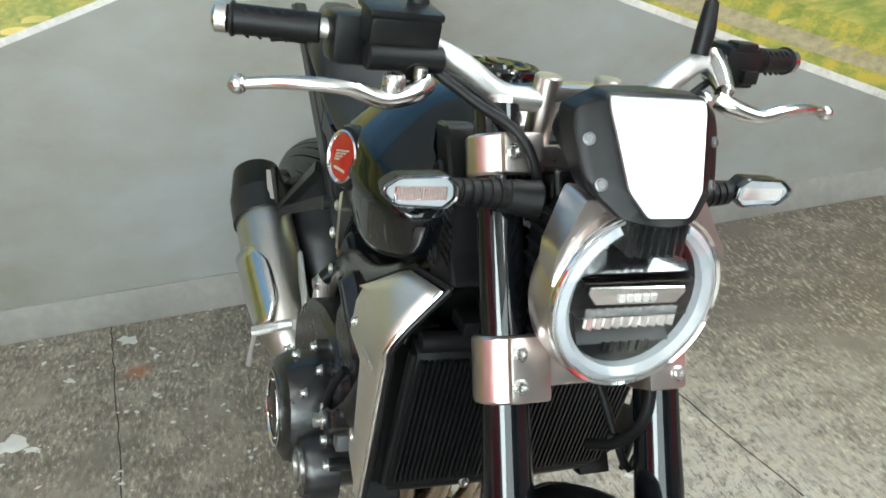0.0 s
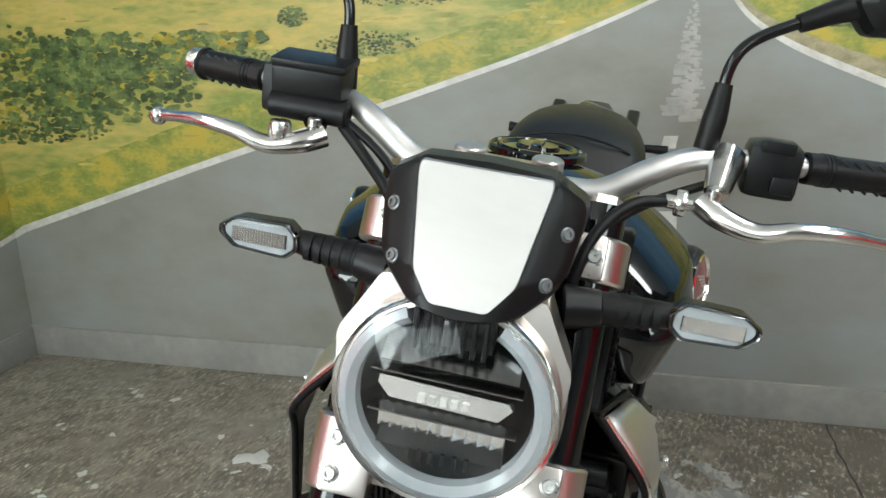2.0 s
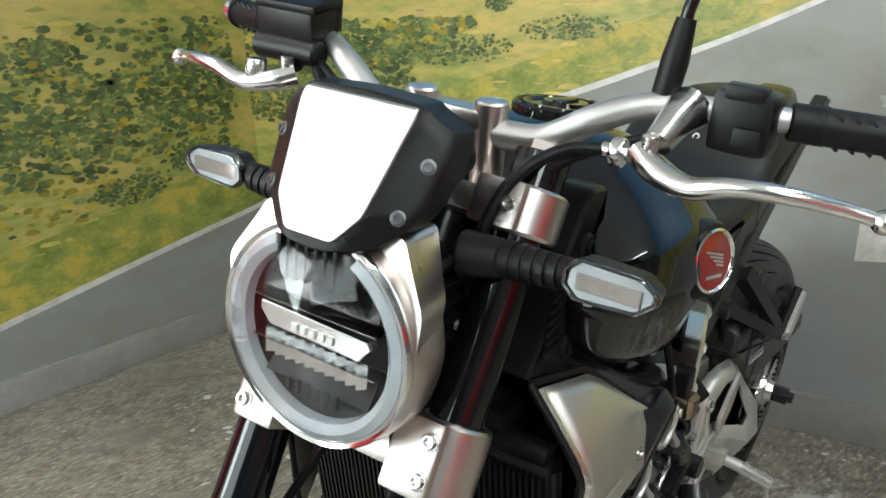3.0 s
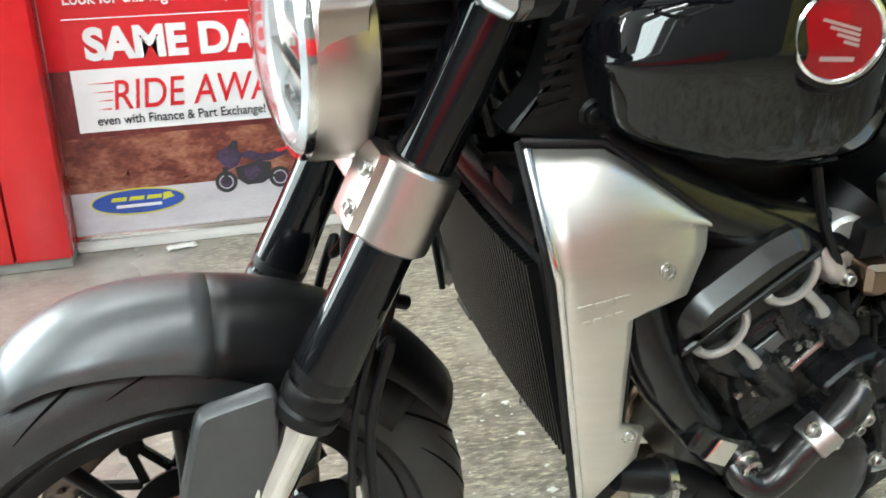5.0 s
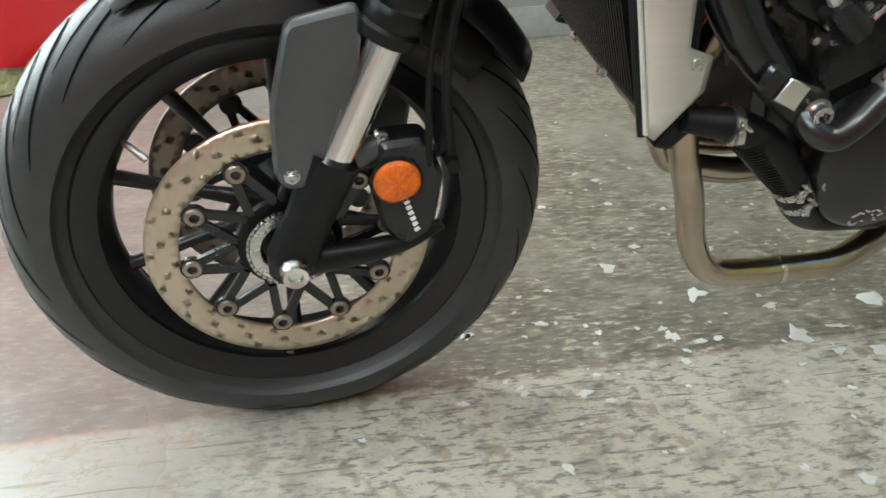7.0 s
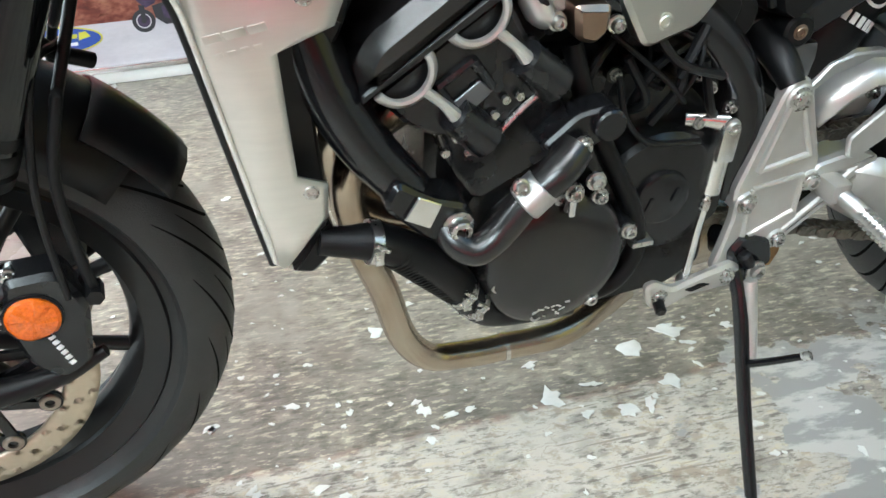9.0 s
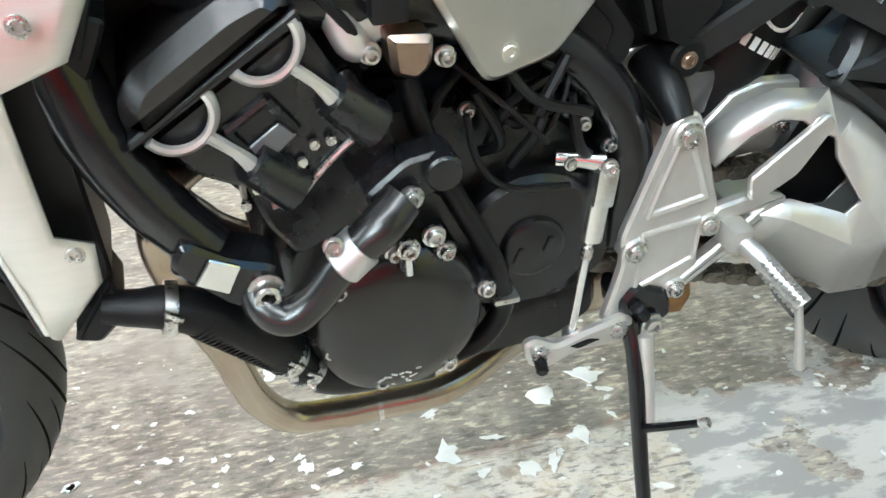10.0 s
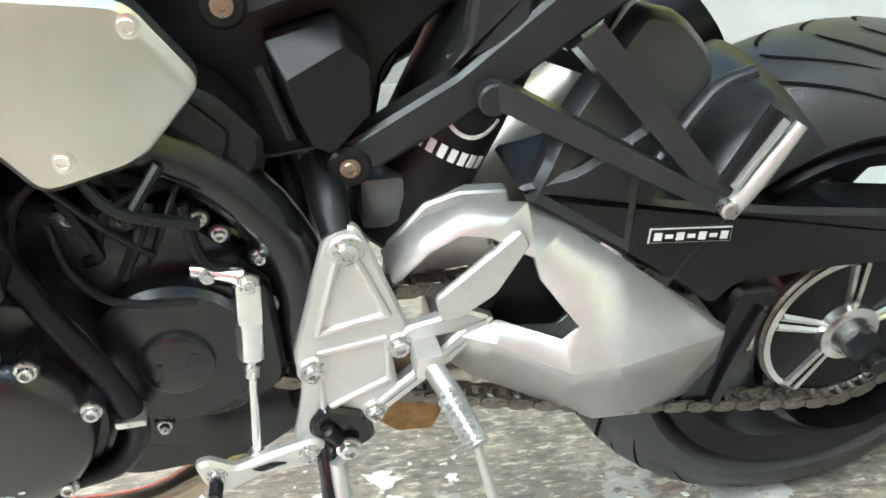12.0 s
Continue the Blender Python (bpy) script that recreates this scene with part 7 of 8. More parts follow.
    # black arm, top cover and hugger
    top = [(1.075, 0.568), (1.15, 0.556), (1.33, 0.528), (1.50, 0.508), (1.60, 0.49), (1.60, 0.455), (1.49, 0.452), (1.40, 0.455), (1.285, 0.449), (1.265, 0.428), (1.16, 0.500)]
    arm = part("swingarm", prism(top, -0.104, -0.05, 0.008, 0.005), FRAME, bike, "black single-sided swingarm")
    part("shock_cover", prism([(1.06, 0.572), (1.115, 0.585), (1.19, 0.63), (1.205, 0.60), (1.19, 0.55), (1.165, 0.502)], -0.103, -0.03, 0.010, 0.005), GRAPH, arm)
    bm = bmesh.new()
    rng = random.Random(3)
    box((1.2265, -0.1052, 0.514), (0.082, 0.0008, 0.015), 0, bm, Matrix.Rotation(radians(4), 3, "Y"))
    lab = part("warning_label", bm, WHITE, arm, "small label with plain bars")
    bm = bmesh.new()
    box((1.2265, -0.1062, 0.514), (0.080, 0.0006, 0.013), 0, bm, Matrix.Rotation(radians(4), 3, "Y"))
    part("label_field", bm, PLASTIC, lab)
    for k in range(7):
        bm = box((1.1935 + 0.011 * k, -0.1070, 0.5163 - 0.0008 * k), (0.0075, 0.0005, 0.004 if k % 2 else 0.008), 0, None, Matrix.Rotation(radians(4), 3, "Y"))
        part("label_bar", bm, WHITE, lab)
    part("lower_arm", prism([(1.300, 0.432), (1.348, 0.430), (1.325, 0.36), (1.312, 0.268), (1.268, 0.272), (1.246, 0.288), (1.272, 0.35)], -0.090, -0.05, 0.010, 0.006), FRAME, arm)
    part("arm_rib", tube([(1.330, -0.092, 0.405), (1.308, -0.094, 0.345), (1.295, -0.093, 0.29)], 0.006, 10, 4), FRAME, arm)
    part("rear_hub_arm", revolve([(0.106, -0.082), (0.118, -0.074), (0.12, -0.06), (0.10, -0.055)], RX, "y", 48, closed=True), FRAME, arm)
    rows = []
    for i in range(15):
        a = radians(168 - 52 * i / 14)
        rows.append([Vector((RX.x + (0.352 - 0.045 * abs(u) ** 2.5) * math.cos(a), 0.104 * u, RX.z + (0.352 - 0.045 * abs(u) ** 2.5) * math.sin(a))) for u in np.linspace(-1, 1, 11)])
    hg = part("hugger", patch(rows), GRAPH, bike, "matt black rear tyre hugger", thick=0.004)
    part("hugger_cheek", prism([(1.068, 0.560), (1.092, 0.603), (1.122, 0.636), (1.189, 0.697), (1.225, 0.690), (1.248, 0.662), (1.245, 0.637), (1.200, 0.602), (1.175, 0.574), (1.172, 0.492), (1.11, 0.535)], -0.106, -0.080, 0.010, 0.006, fn=lambda x, y, z: (x, y + 0.5 * max(0, z - 0.585), z)), GRAPH, hg)
    part("cheek_rim", tube([(1.175, -0.106, 0.578), (1.20, -0.100, 0.606), (1.245, -0.082, 0.640), (1.280, -0.080, 0.652)], 0.006, 10, 5), GRAPH, hg)
    # shock absorber in a black sleeve
    sh = part("rear_shock", cyl((0.965, -0.02, 0.49), (1.075, -0.02, 0.70), 0.048, segs=28, bev=0.006), SOFT, bike, "rear shock in a black sleeve with white marks")
    ax = Vector((0.11, 0, 0.21)).normalized()
    sd, Y, r = Vector((ax.z, 0, -ax.x)), Vector((0, 1, 0)), 0.0485

    def mark(u, h, w, t, spin=0.0):
        o = Vector((1.02, -0.02, 0.595)) + sd * r * math.sin(u) - Y * r * math.cos(u) + ax * h
        rot = Matrix((sd * math.cos(u) + Y * math.sin(u), sd * math.sin(u) - Y * math.cos(u), ax)).transposed()
        part("sleeve_mark", box(o, (w, 0.001, t), 0, None, rot @ Matrix.Rotation(spin, 3, "Y")), WHITE, sh)

    for k in range(7):
        mark((k - 3) * 0.21, -0.008, 0.0062, 0.012)
    for k in range(14):
        u = radians(195 + 150 * k / 13)
        mark(0.55 * math.cos(u), 0.038 + 0.026 * math.sin(u), 0.0075, 0.0035, -u - math.pi / 2)
    part("linkage", box((0.955, -0.05, 0.545), (0.040, 0.03, 0.05), 0.008), SATIN, sh)


def build_subframe():
    low = [(0.903, 0.622), (0.918, 0.600), (0.935, 0.602), (1.02, 0.648), (1.19, 0.762), (1.36, 0.875), (1.50, 0.955), (1.46, 0.965), (1.32, 0.895), (1.16, 0.795), (1.075, 0.735), (1.00, 0.676)]
    up = [(0.826, 0.735), (0.838, 0.762), (0.94, 0.795), (1.05, 0.832), (1.20, 0.880), (1.36, 0.93), (1.37, 0.905), (1.21, 0.850), (1.10, 0.800), (1.02, 0.775), (0.93, 0.755), (0.85, 0.730)]
    web = [(0.996, 0.680), (1.010, 0.700), (1.018, 0.749), (1.010, 0.775), (1.07, 0.805), (1.13, 0.815), (1.134, 0.772), (1.089, 0.766), (1.063, 0.740), (1.062, 0.718), (1.04, 0.70)]
    for s in (-1, 1):
        f = part("subframe", prism(low, s * 0.108, s * 0.078, 0.006, 0.004), GRAPH, bike, "matt graphite cast subframe")
        part("upper_rail", prism(up, s * 0.104, s * 0.076, 0.006, 0.004), GRAPH, f)
        part("web", prism(web, s * 0.1065, s * 0.080, 0.006, 0.004), GRAPH, f)
        part("web", prism([(1.120, 0.735), (1.190, 0.785), (1.22, 0.84), (1.17, 0.845), (1.128, 0.812), (1.143, 0.758)], s * 0.1060, s * 0.082, 0.006, 0.004), GRAPH, f)
        for q in ((0.832, 0.742), (0.913, 0.608)):
            part("mount_boss", cyl((q[0], s * 0.07, q[1]), (q[0], s * 0.112, q[1]), 0.018, segs=24, bev=0.003), PLASTIC, f)
            part("mount_bolt", bolt((q[0], s * 0.112, q[1]), (0, s, 0), 0.0062, 0.004), BRONZE, f)
        # pillion peg bracket
        pb = part("pillion_peg_bracket", tube([(1.106, s * 0.110, 0.704), (1.214, s * 0.176, 0.578)], [0.021, 0.014], 4, 0, flat=0.8), GRAPH, bike, "black v-shaped pillion peg bracket")
        part("bracket_arm", tube([(1.032, s * 0.110, 0.664), (1.212, s * 0.176, 0.576)], [0.018, 0.013], 4, 0, flat=0.8), GRAPH, pb)
        part("arm_root", cyl((1.030, s * 0.09, 0.660), (1.030, s * 0.122, 0.660), 0.014, segs=18, bev=0.002), GRAPH, pb)
        part("hinge_bolt", cyl((1.214, s * 0.176, 0.577), (1.214, s * 0.197, 0.577), 0.0080, segs=16, bev=0.002), STEEL, pb)
        pg = part("pillion_peg", tube([(1.216, s * 0.186, 0.570), (1.236, s * 0.190, 0.604), (1.262, s * 0.194, 0.650)], [0.0085, 0.0095, 0.006], 12, 4, flat=0.8), CAST, pb, "toothed alloy pillion peg")
        bm = bmesh.new()
        for k in range(11):
            p = Vector((1.226, s * 0.190, 0.594)).lerp(Vector((1.254, s * 0.195, 0.648)), k / 10)
            box(p + Vector((-0.008, -s * 0.002, 0.004)), (0.007, 0.012, 0.003), 0, bm, Matrix.Rotation(radians(-58), 3, "Y"))
        tagged(part("peg_teeth", bm, CAST, pg), kind="stuff")
        part("peg_rubber", tube([(1.212, s * 0.178, 0.594), (1.246, s * 0.184, 0.660)], [0.007, 0.009], 8, 0), SOFT, pb)


def build_controls():
    for s in (-1, 1):
        plate = [(0.858, 0.440), (0.872, 0.500), (0.887, 0.562), (0.897, 0.577), (0.915, 0.576), (0.926, 0.556), (0.945, 0.510), (0.965, 0.463), (0.962, 0.448), (0.950, 0.432), (0.954, 0.412), (0.960, 0.380), (0.945, 0.360), (0.905, 0.340), (0.872, 0.318), (0.855, 0.330), (0.862, 0.372), (0.866, 0.405)]
        b = part("footrest_plate", prism(plate, s * 0.132, s * 0.118, 0.008, 0.003), CAST, bike, "satin silver footrest plate with recessed panels")
        tri = [(0.880, 0.466), (0.897, 0.545), (0.914, 0.545), (0.945, 0.478)]
        for k in range(4):
            a, c = tri[k], tri[(k + 1) % 4]
            part("plate_rib", tube([(a[0], s * 0.133, a[1]), (c[0], s * 0.133, c[1])], 0.0042, 8, 0), CAST, b)
        tri = [(0.880, 0.442), (0.945, 0.450), (0.948, 0.400), (0.885, 0.372)]
        for k in range(4):
            a, c = tri[k], tri[(k + 1) % 4]
            part("plate_rib", tube([(a[0], s * 0.1325, a[1]), (c[0], s * 0.1325, c[1])], 0.0035, 8, 0), CAST, b)
        part("upper_strut", prism([(0.948, 0.442), (0.965, 0.460), (1.02, 0.470), (1.045, 0.458), (1.03, 0.446), (0.985, 0.442), (0.955, 0.428)], s * 0.134, s * 0.120, 0.004, 0.003), CAST, b)
        part("lower_strut", prism([(0.905, 0.338), (0.935, 0.372), (0.985, 0.415), (1.03, 0.460), (1.05, 0.455), (1.01, 0.410), (0.958, 0.368), (0.925, 0.340)], s * 0.134, s * 0.118, 0.004, 0.003), CAST, b)
        part("heel_guard", prism([(0.988, 0.492), (1.062, 0.556), (1.074, 0.540), (1.046, 0.488), (1.012, 0.466), (0.996, 0.464)], s * 0.140, s * 0.132, 0.006, 0.002), CAST, b)
        for q, r in (((0.907, 0.553), 0.0125), ((0.957, 0.440), 0.0105), ((0.935, 0.362), 0.0095), ((0.876, 0.424), 0.0115)):
            part("plate_boss", cyl((q[0], s * 0.11, q[1]), (q[0], s * 0.135, q[1]), r * 1.35, segs=24, bev=0.002), CAST, b)
            part("plate_bolt", bolt((q[0], s * 0.135, q[1]), (0, s, 0), r * 0.85, 0.007), STEEL, b)
        part("plate_root", tube([(0.893, s * 0.06, 0.60), (0.896, s * 0.10, 0.585), (0.90, s * 0.125, 0.565)], [0.02, 0.018, 0.014], 14, 4), PLASTIC, b)
        # rider's peg
        pg = part("foot_peg", tube([(0.984, s * 0.158, 0.430), (0.995, s * 0.185, 0.420), (1.011, s * 0.230, 0.401)], [0.010, 0.0105, 0.0098], 14, 4), PLATE, bike, "knurled alloy foot peg with a feeler rod")
        bm = bmesh.new()
        for k in range(9):
            for j in range(3):
                p = Vector((0.996, s * 0.187, 0.419)).lerp(Vector((1.011, s * 0.229, 0.402)), k / 8)
                u = radians(100 + 50 * j)
                box(p + Vector((0.0105 * math.cos(u), -s * -0.002, 0.0105 * math.sin(u))), (0.006, 0.0045, 0.004), 0.0008, bm)
        tagged(part("knurling", bm, PLATE, pg), kind="stuff")
        part("peg_hinge", box((0.980, s * 0.148, 0.434), (0.026, 0.030, 0.026), 0.005), CAST, pg)
        part("feeler", tube([(1.010, s * 0.226, 0.398), (1.022, s * 0.230, 0.356), (1.035, s * 0.232, 0.313)], [0.0042, 0.0045, 0.006], 10, 3), CAST, pg)


def build_gear_linkage():
    # gear linkage
    g = part("gear_linkage", cyl((0.776, -0.105, 0.548), (0.776, -0.105, 0.515), 0.010, segs=16, bev=0.002), ALLOY, bike, "alloy gear linkage with a quickshifter rod")
    part("arm", tube([(0.776, -0.125, 0.530), (0.798, -0.135, 0.530), (0.818, -0.142, 0.528)], [0.010, 0.0085, 0.011], 12, 3, flat=0.9), ALLOY, g)
    part("arm_bolt", bolt((0.819, -0.152, 0.527), (0, -1, 0), 0.007), STEEL, g)
    part("arm_ring", bolt((0.786, -0.138, 0.530), (0, -1, 0), 0.005, 0.004), STEEL, g)
    part("spindle", cyl((0.776, -0.10, 0.535), (0.772, -0.10, 0.585), 0.013, segs=16), SOFT, g)
    part("sensor_body", cyl((0.818, -0.142, 0.525), (0.810, -0.142, 0.447), 0.0125, segs=18, bev=0.003), ALLOY, g, "bright quickshifter sensor")
    part("sensor_flat", box((0.817, -0.146, 0.508), (0.022, 0.018, 0.040), 0.003, m=Matrix.Rotation(radians(6), 3, "Y")), ALLOY, g)
    part("rod", cyl((0.810, -0.142, 0.450), (0.798, -0.142, 0.340), 0.0045, segs=12), CHROME, g)
    part("lock_nut", cyl((0.809, -0.142, 0.440), (0.807, -0.142, 0.428), 0.007, segs=6), STEEL, g)
    part("rod_end", revolve([(0, -0.008), (0.008, -0.006), (0.010, 0), (0.008, 0.006), (0, 0.008)], (0.797, -0.142, 0.334), "y", 16), STEEL, g)
    ped = part("gear_pedal", prism([(0.738, 0.344), (0.752, 0.348), (0.775, 0.334), (0.812, 0.345), (0.856, 0.354), (0.870, 0.342), (0.866, 0.322), (0.83, 0.320), (0.80, 0.320), (0.766, 0.305), (0.745, 0.314)], -0.156, -0.142, 0.008, 0.004), CAST, bike, "cast silver gear pedal")
    part("pedal_slot", prism([(0.790, 0.331), (0.812, 0.336), (0.826, 0.332), (0.80, 0.326)], -0.1575, -0.150, 0.003, 0.0008), PLASTIC, ped)
    part("pedal_toe", cyl((0.756, -0.156, 0.322), (0.753, -0.172, 0.318), 0.007, segs=14, bev=0.002), PLASTIC, ped)
    for q in ((0.848, 0.338), (0.757, 0.328)):
        part("pedal_bolt", bolt((q[0], -0.156, q[1]), (0, -1, 0), 0.008, 0.005), STEEL, ped)


def build_side_stand():
    # side stand
    st = part("side_stand", tube([(0.882, -0.118, 0.330), (0.883, -0.150, 0.290), (0.876, -0.205, 0.175), (0.866, -0.272, 0.056), (0.866, -0.276, 0.048)], [0.013, 0.0095, 0.0085, 0.0075, 0.010], 14, 4), FRAME, bike, "black steel side stand, folded out")
    part("stand_foot", box((0.866, -0.280, 0.049), (0.075, 0.042, 0.008), 0.003, m=Matrix.Rotation(radians(-8.6), 3, "X")), FRAME, st)
    part("spring", tube([(0.893, -0.150, 0.312), (0.893, -0.170, 0.250), (0.889, -0.185, 0.215)], 0.0085, 12, 4), CAST, st)
    part("stand_arm", tube([(0.880, -0.196, 0.222), (0.899, -0.214, 0.240), (0.918, -0.234, 0.262)], [0.005, 0.0045, 0.004], 8, 4), FRAME, st)
    part("arm_tip", cyl((0.916, -0.232, 0.260), (0.922, -0.238, 0.266), 0.0055, segs=10), STEEL, st)
    part("stand_bracket", prism([(0.868, 0.345), (0.885, 0.368), (0.925, 0.352), (0.935, 0.318), (0.905, 0.298), (0.875, 0.312)], -0.085, -0.135, 0.008, 0.004), FRAME, st)
    part("stand_switch", cyl((0.884, -0.138, 0.345), (0.898, -0.138, 0.324), 0.008, segs=14, bev=0.003), PLASTIC, st)
    part("pivot_bolt", bolt((0.905, -0.142, 0.318), (0, -1, 0), 0.0095, 0.008), STEEL, st)


settled(build_rear_wheel, wide=1.15)
settled(build_chain, wide=1.25)
settled(build_swingarm, -0.052, 1.25, -0.042, -0.019, -0.032, 1.105, long=1.07)
settled(build_subframe, -0.0588, 0.93, -0.0638, -0.0079, -0.0253, 1.1027, long=1.0866)
settled(build_controls, 0.003, 1.08, -0.028, 0.06, 0.0, 1.0, (0.9, 0.45))
settled(build_gear_linkage, 0.011, 1.0, -0.018, -0.03, 0.0, 1.10, (0.80, 0.527))
settled(build_side_stand, -0.002, 1.11, -0.016)


# ---- things round the machine ----
PRED = ramp_print("printed_red", [(0.3, (0.60, 0.012, 0.018)), (0.7, (0.70, 0.020, 0.028))], 4, (1, 1, 1), 0.35)
PWHITE = ramp_print("printed_white", [(0.3, (0.74, 0.73, 0.74)), (0.7, (0.82, 0.81, 0.82))], 4, (1, 1, 1), 0.35)
PROCK = ramp_print("printed_red_rock", [(0.30, (0.05, 0.010, 0.010)), (0.46, (0.16, 0.035, 0.025)), (0.56, (0.30, 0.11, 0.07)), (0.70, (0.46, 0.24, 0.16))], 7, (1, 1, 1.8), 0.35)
PFOREST = ramp_print("printed_dark_rock", [(0.30, (0.06, 0.008, 0.010)), (0.55, (0.14, 0.02, 0.02)), (0.70, (0.24, 0.05, 0.04))], 9, (1.8, 1, 0.6), 0.35)
PROAD = ramp_print("printed_pale_road", [(0.3, (0.46, 0.43, 0.47)), (0.7, (0.60, 0.57, 0.60))], 6, (1, 1, 3), 0.35)
PINK = mat("printed_dark_ink", (0.03, 0.03, 0.035), 0.4, 0, 0.2, 40)
PURPLE = mat("printed_purple", (0.055, 0.035, 0.075), 0.4, 0, 0.5, 90)
PBLUE = mat("printed_blue", (0.03, 0.08, 0.36), 0.4, 0, 0.2, 30)
PYELLOW = mat("printed_yellow", (0.62, 0.58, 0.05), 0.4, 0, 0.1, 30)


def on_poster(layer):
    return lambda x, z: (x, PY - 0.0012 * layer, z)


def build_poster():
    t = thing("wall_poster", "red and white sales poster with a motorcycle photograph on the wall", "poster", pose(0.0138, PY, -0.0102) @ Matrix.Diagonal((0.9693, 1, 0.9775, 1)) @ Matrix.Translation((0, -PY, 0)))
    part("backing", box((0.055, PY + 0.006, 1.03), (0.99, 0.010, 1.92), 0.002), PRED, t)

    def flat(name, pts, layer, m, label=""):
        return part(name, sheet(pts, on_poster(layer)), m, t, label)

    def band(name, x0, x1, z0, z1, layer, m):
        return flat(name, [(x0, z0), (x1, z0), (x1, z1), (x0, z1)], layer, m)

    band("printed_field", -0.44, 0.55, 0.34, 0.62, 1, PFOREST)
    band("printed_field", -0.44, 0.55, 0.19, 0.40, 1.3, PROCK)
    band("printed_road", -0.44, 0.55, 0.07, 0.215, 1.6, PROAD)
    rng = random.Random(5)
    bm = bmesh.new()
    for i in range(26):
        clump(rng, -0.42 + 0.93 * i / 25 + rng.uniform(-0.02, 0.02), 0.235 + rng.uniform(-0.012, 0.035), rng.uniform(0.07, 0.15), rng.uniform(0.025, 0.06), on_poster(1.7 + 0.02 * i), bm)
    tagged(part("printed_rock_face", bm, PROCK, t), kind="stuff")
    band("white_band", -0.40, 0.50, 0.915, 1.12, 2, PWHITE)
    band("rule", -0.375, 0.385, 0.7785, 0.7825, 3, PWHITE)
    band("white_panel", -0.375, 0.375, 0.418, 0.622, 2.5, PWHITE)
    band("red_panel", -0.375, 0.375, 0.622, 0.78, 2.5, PRED)

    def words(text, x, z, size, m, **kw):
        return lettering("printed_text", text, m, t, size, pose(x, PY - 0.006, z, 90, 0, 0), **kw)

    words("Look for this logo on the price card", -0.365, 0.826, 0.0545, PWHITE, bold=0.0008, width=0.88)
    words("SAME DAY", -0.318, 0.655, 0.135, PWHITE, bold=0.0062, width=0.985)
    words("RIDE AWAY", -0.262, 0.488, 0.138, PRED, bold=0.0005, shear=0.16, width=0.80)
    words("even with Finance & Part Exchange!", -0.315, 0.440, 0.043, PINK, bold=0.0005, width=0.89)
    for k in range(4):
        w = (0.065, 0.055, 0.045, 0.05)[k]
        flat("speed_mark", [(-0.27 - w + 0.004 * k, 0.575 - 0.028 * k), (-0.245 - 0.006 * k, 0.578 - 0.028 * k), (-0.247 - 0.006 * k, 0.573 - 0.028 * k)], 3.5, PRED)
    # oval logo as plain shapes
    def oval(x, z, a, b, layer, m):
        flat("logo_shape", [(x + a * math.cos(2 * math.pi * i / 40), z + b * math.sin(2 * math.pi * i / 40)) for i in range(40)], layer, m)

    oval(-0.225, 0.172, 0.158, 0.046, 3, PYELLOW)
    oval(-0.225, 0.172, 0.152, 0.041, 3.4, PBLUE)
    for k in range(3):
        x = -0.315 + 0.058 * k
        flat("logo_shape", [(x, 0.176), (x + 0.05, 0.176), (x + 0.054, 0.190), (x + 0.006, 0.190)], 3.8, PYELLOW)
    flat("logo_shape", [(-0.145, 0.168), (-0.105, 0.178), (-0.118, 0.196), (-0.140, 0.194)], 3.8, PYELLOW)
    band("logo_bar", -0.30, -0.15, 0.152, 0.163, 3.8, PWHITE)
    # photographed motorcycle as plain dark shapes
    def disc(x, z, r, layer, m):
        flat("photo_shape", [(x + r * math.cos(2 * math.pi * i / 28), z + r * math.sin(2 * math.pi * i / 28)) for i in range(28)], layer, m)

    for x in (0.075, 0.262):
        disc(x, 0.208, 0.038, 3.0, PINK)
        disc(x, 0.208, 0.025, 3.2, PROAD)
        disc(x, 0.208, 0.021, 3.3, PURPLE)
        disc(x, 0.208, 0.008, 3.4, PINK)
    flat("photo_shape", [(0.048, 0.295), (0.060, 0.318), (0.090, 0.330), (0.125, 0.318), (0.140, 0.300), (0.120, 0.262), (0.088, 0.250), (0.070, 0.268)], 3.6, PURPLE)
    flat("photo_shape", [(0.118, 0.300), (0.165, 0.312), (0.205, 0.296), (0.270, 0.302), (0.302, 0.312), (0.290, 0.288), (0.238, 0.272), (0.190, 0.270)], 3.65, PURPLE)
    flat("photo_shape", [(0.110, 0.255), (0.190, 0.272), (0.236, 0.265), (0.232, 0.210), (0.200, 0.192), (0.145, 0.190), (0.115, 0.215)], 3.5, PINK)
    flat("photo_shape", [(0.140, 0.250), (0.185, 0.256), (0.200, 0.232), (0.165, 0.205), (0.142, 0.215)], 3.7, PURPLE)
    flat("photo_shape", [(0.225, 0.225), (0.262, 0.214), (0.266, 0.206), (0.222, 0.212)], 3.75, PINK)
    flat("photo_shape", [(0.066, 0.262), (0.086, 0.258), (0.082, 0.208), (0.070, 0.206)], 3.75, PINK)
    flat("photo_shape", [(0.090, 0.330), (0.112, 0.352), (0.128, 0.348), (0.126, 0.318)], 3.8, PINK)
    flat("photo_shape", [(0.255, 0.306), (0.300, 0.316), (0.306, 0.308), (0.262, 0.296)], 3.8, PRED)
    part("base_rail", box((0.055, PY - 0.008, 0.062), (1.0, 0.022, 0.020), 0.003), ALLOY, t, "aluminium rail")
    part("base_board", box((0.055, PY - 0.004, 0.0316), (1.0, 0.020, 0.040), 0.003), PAINT, t)


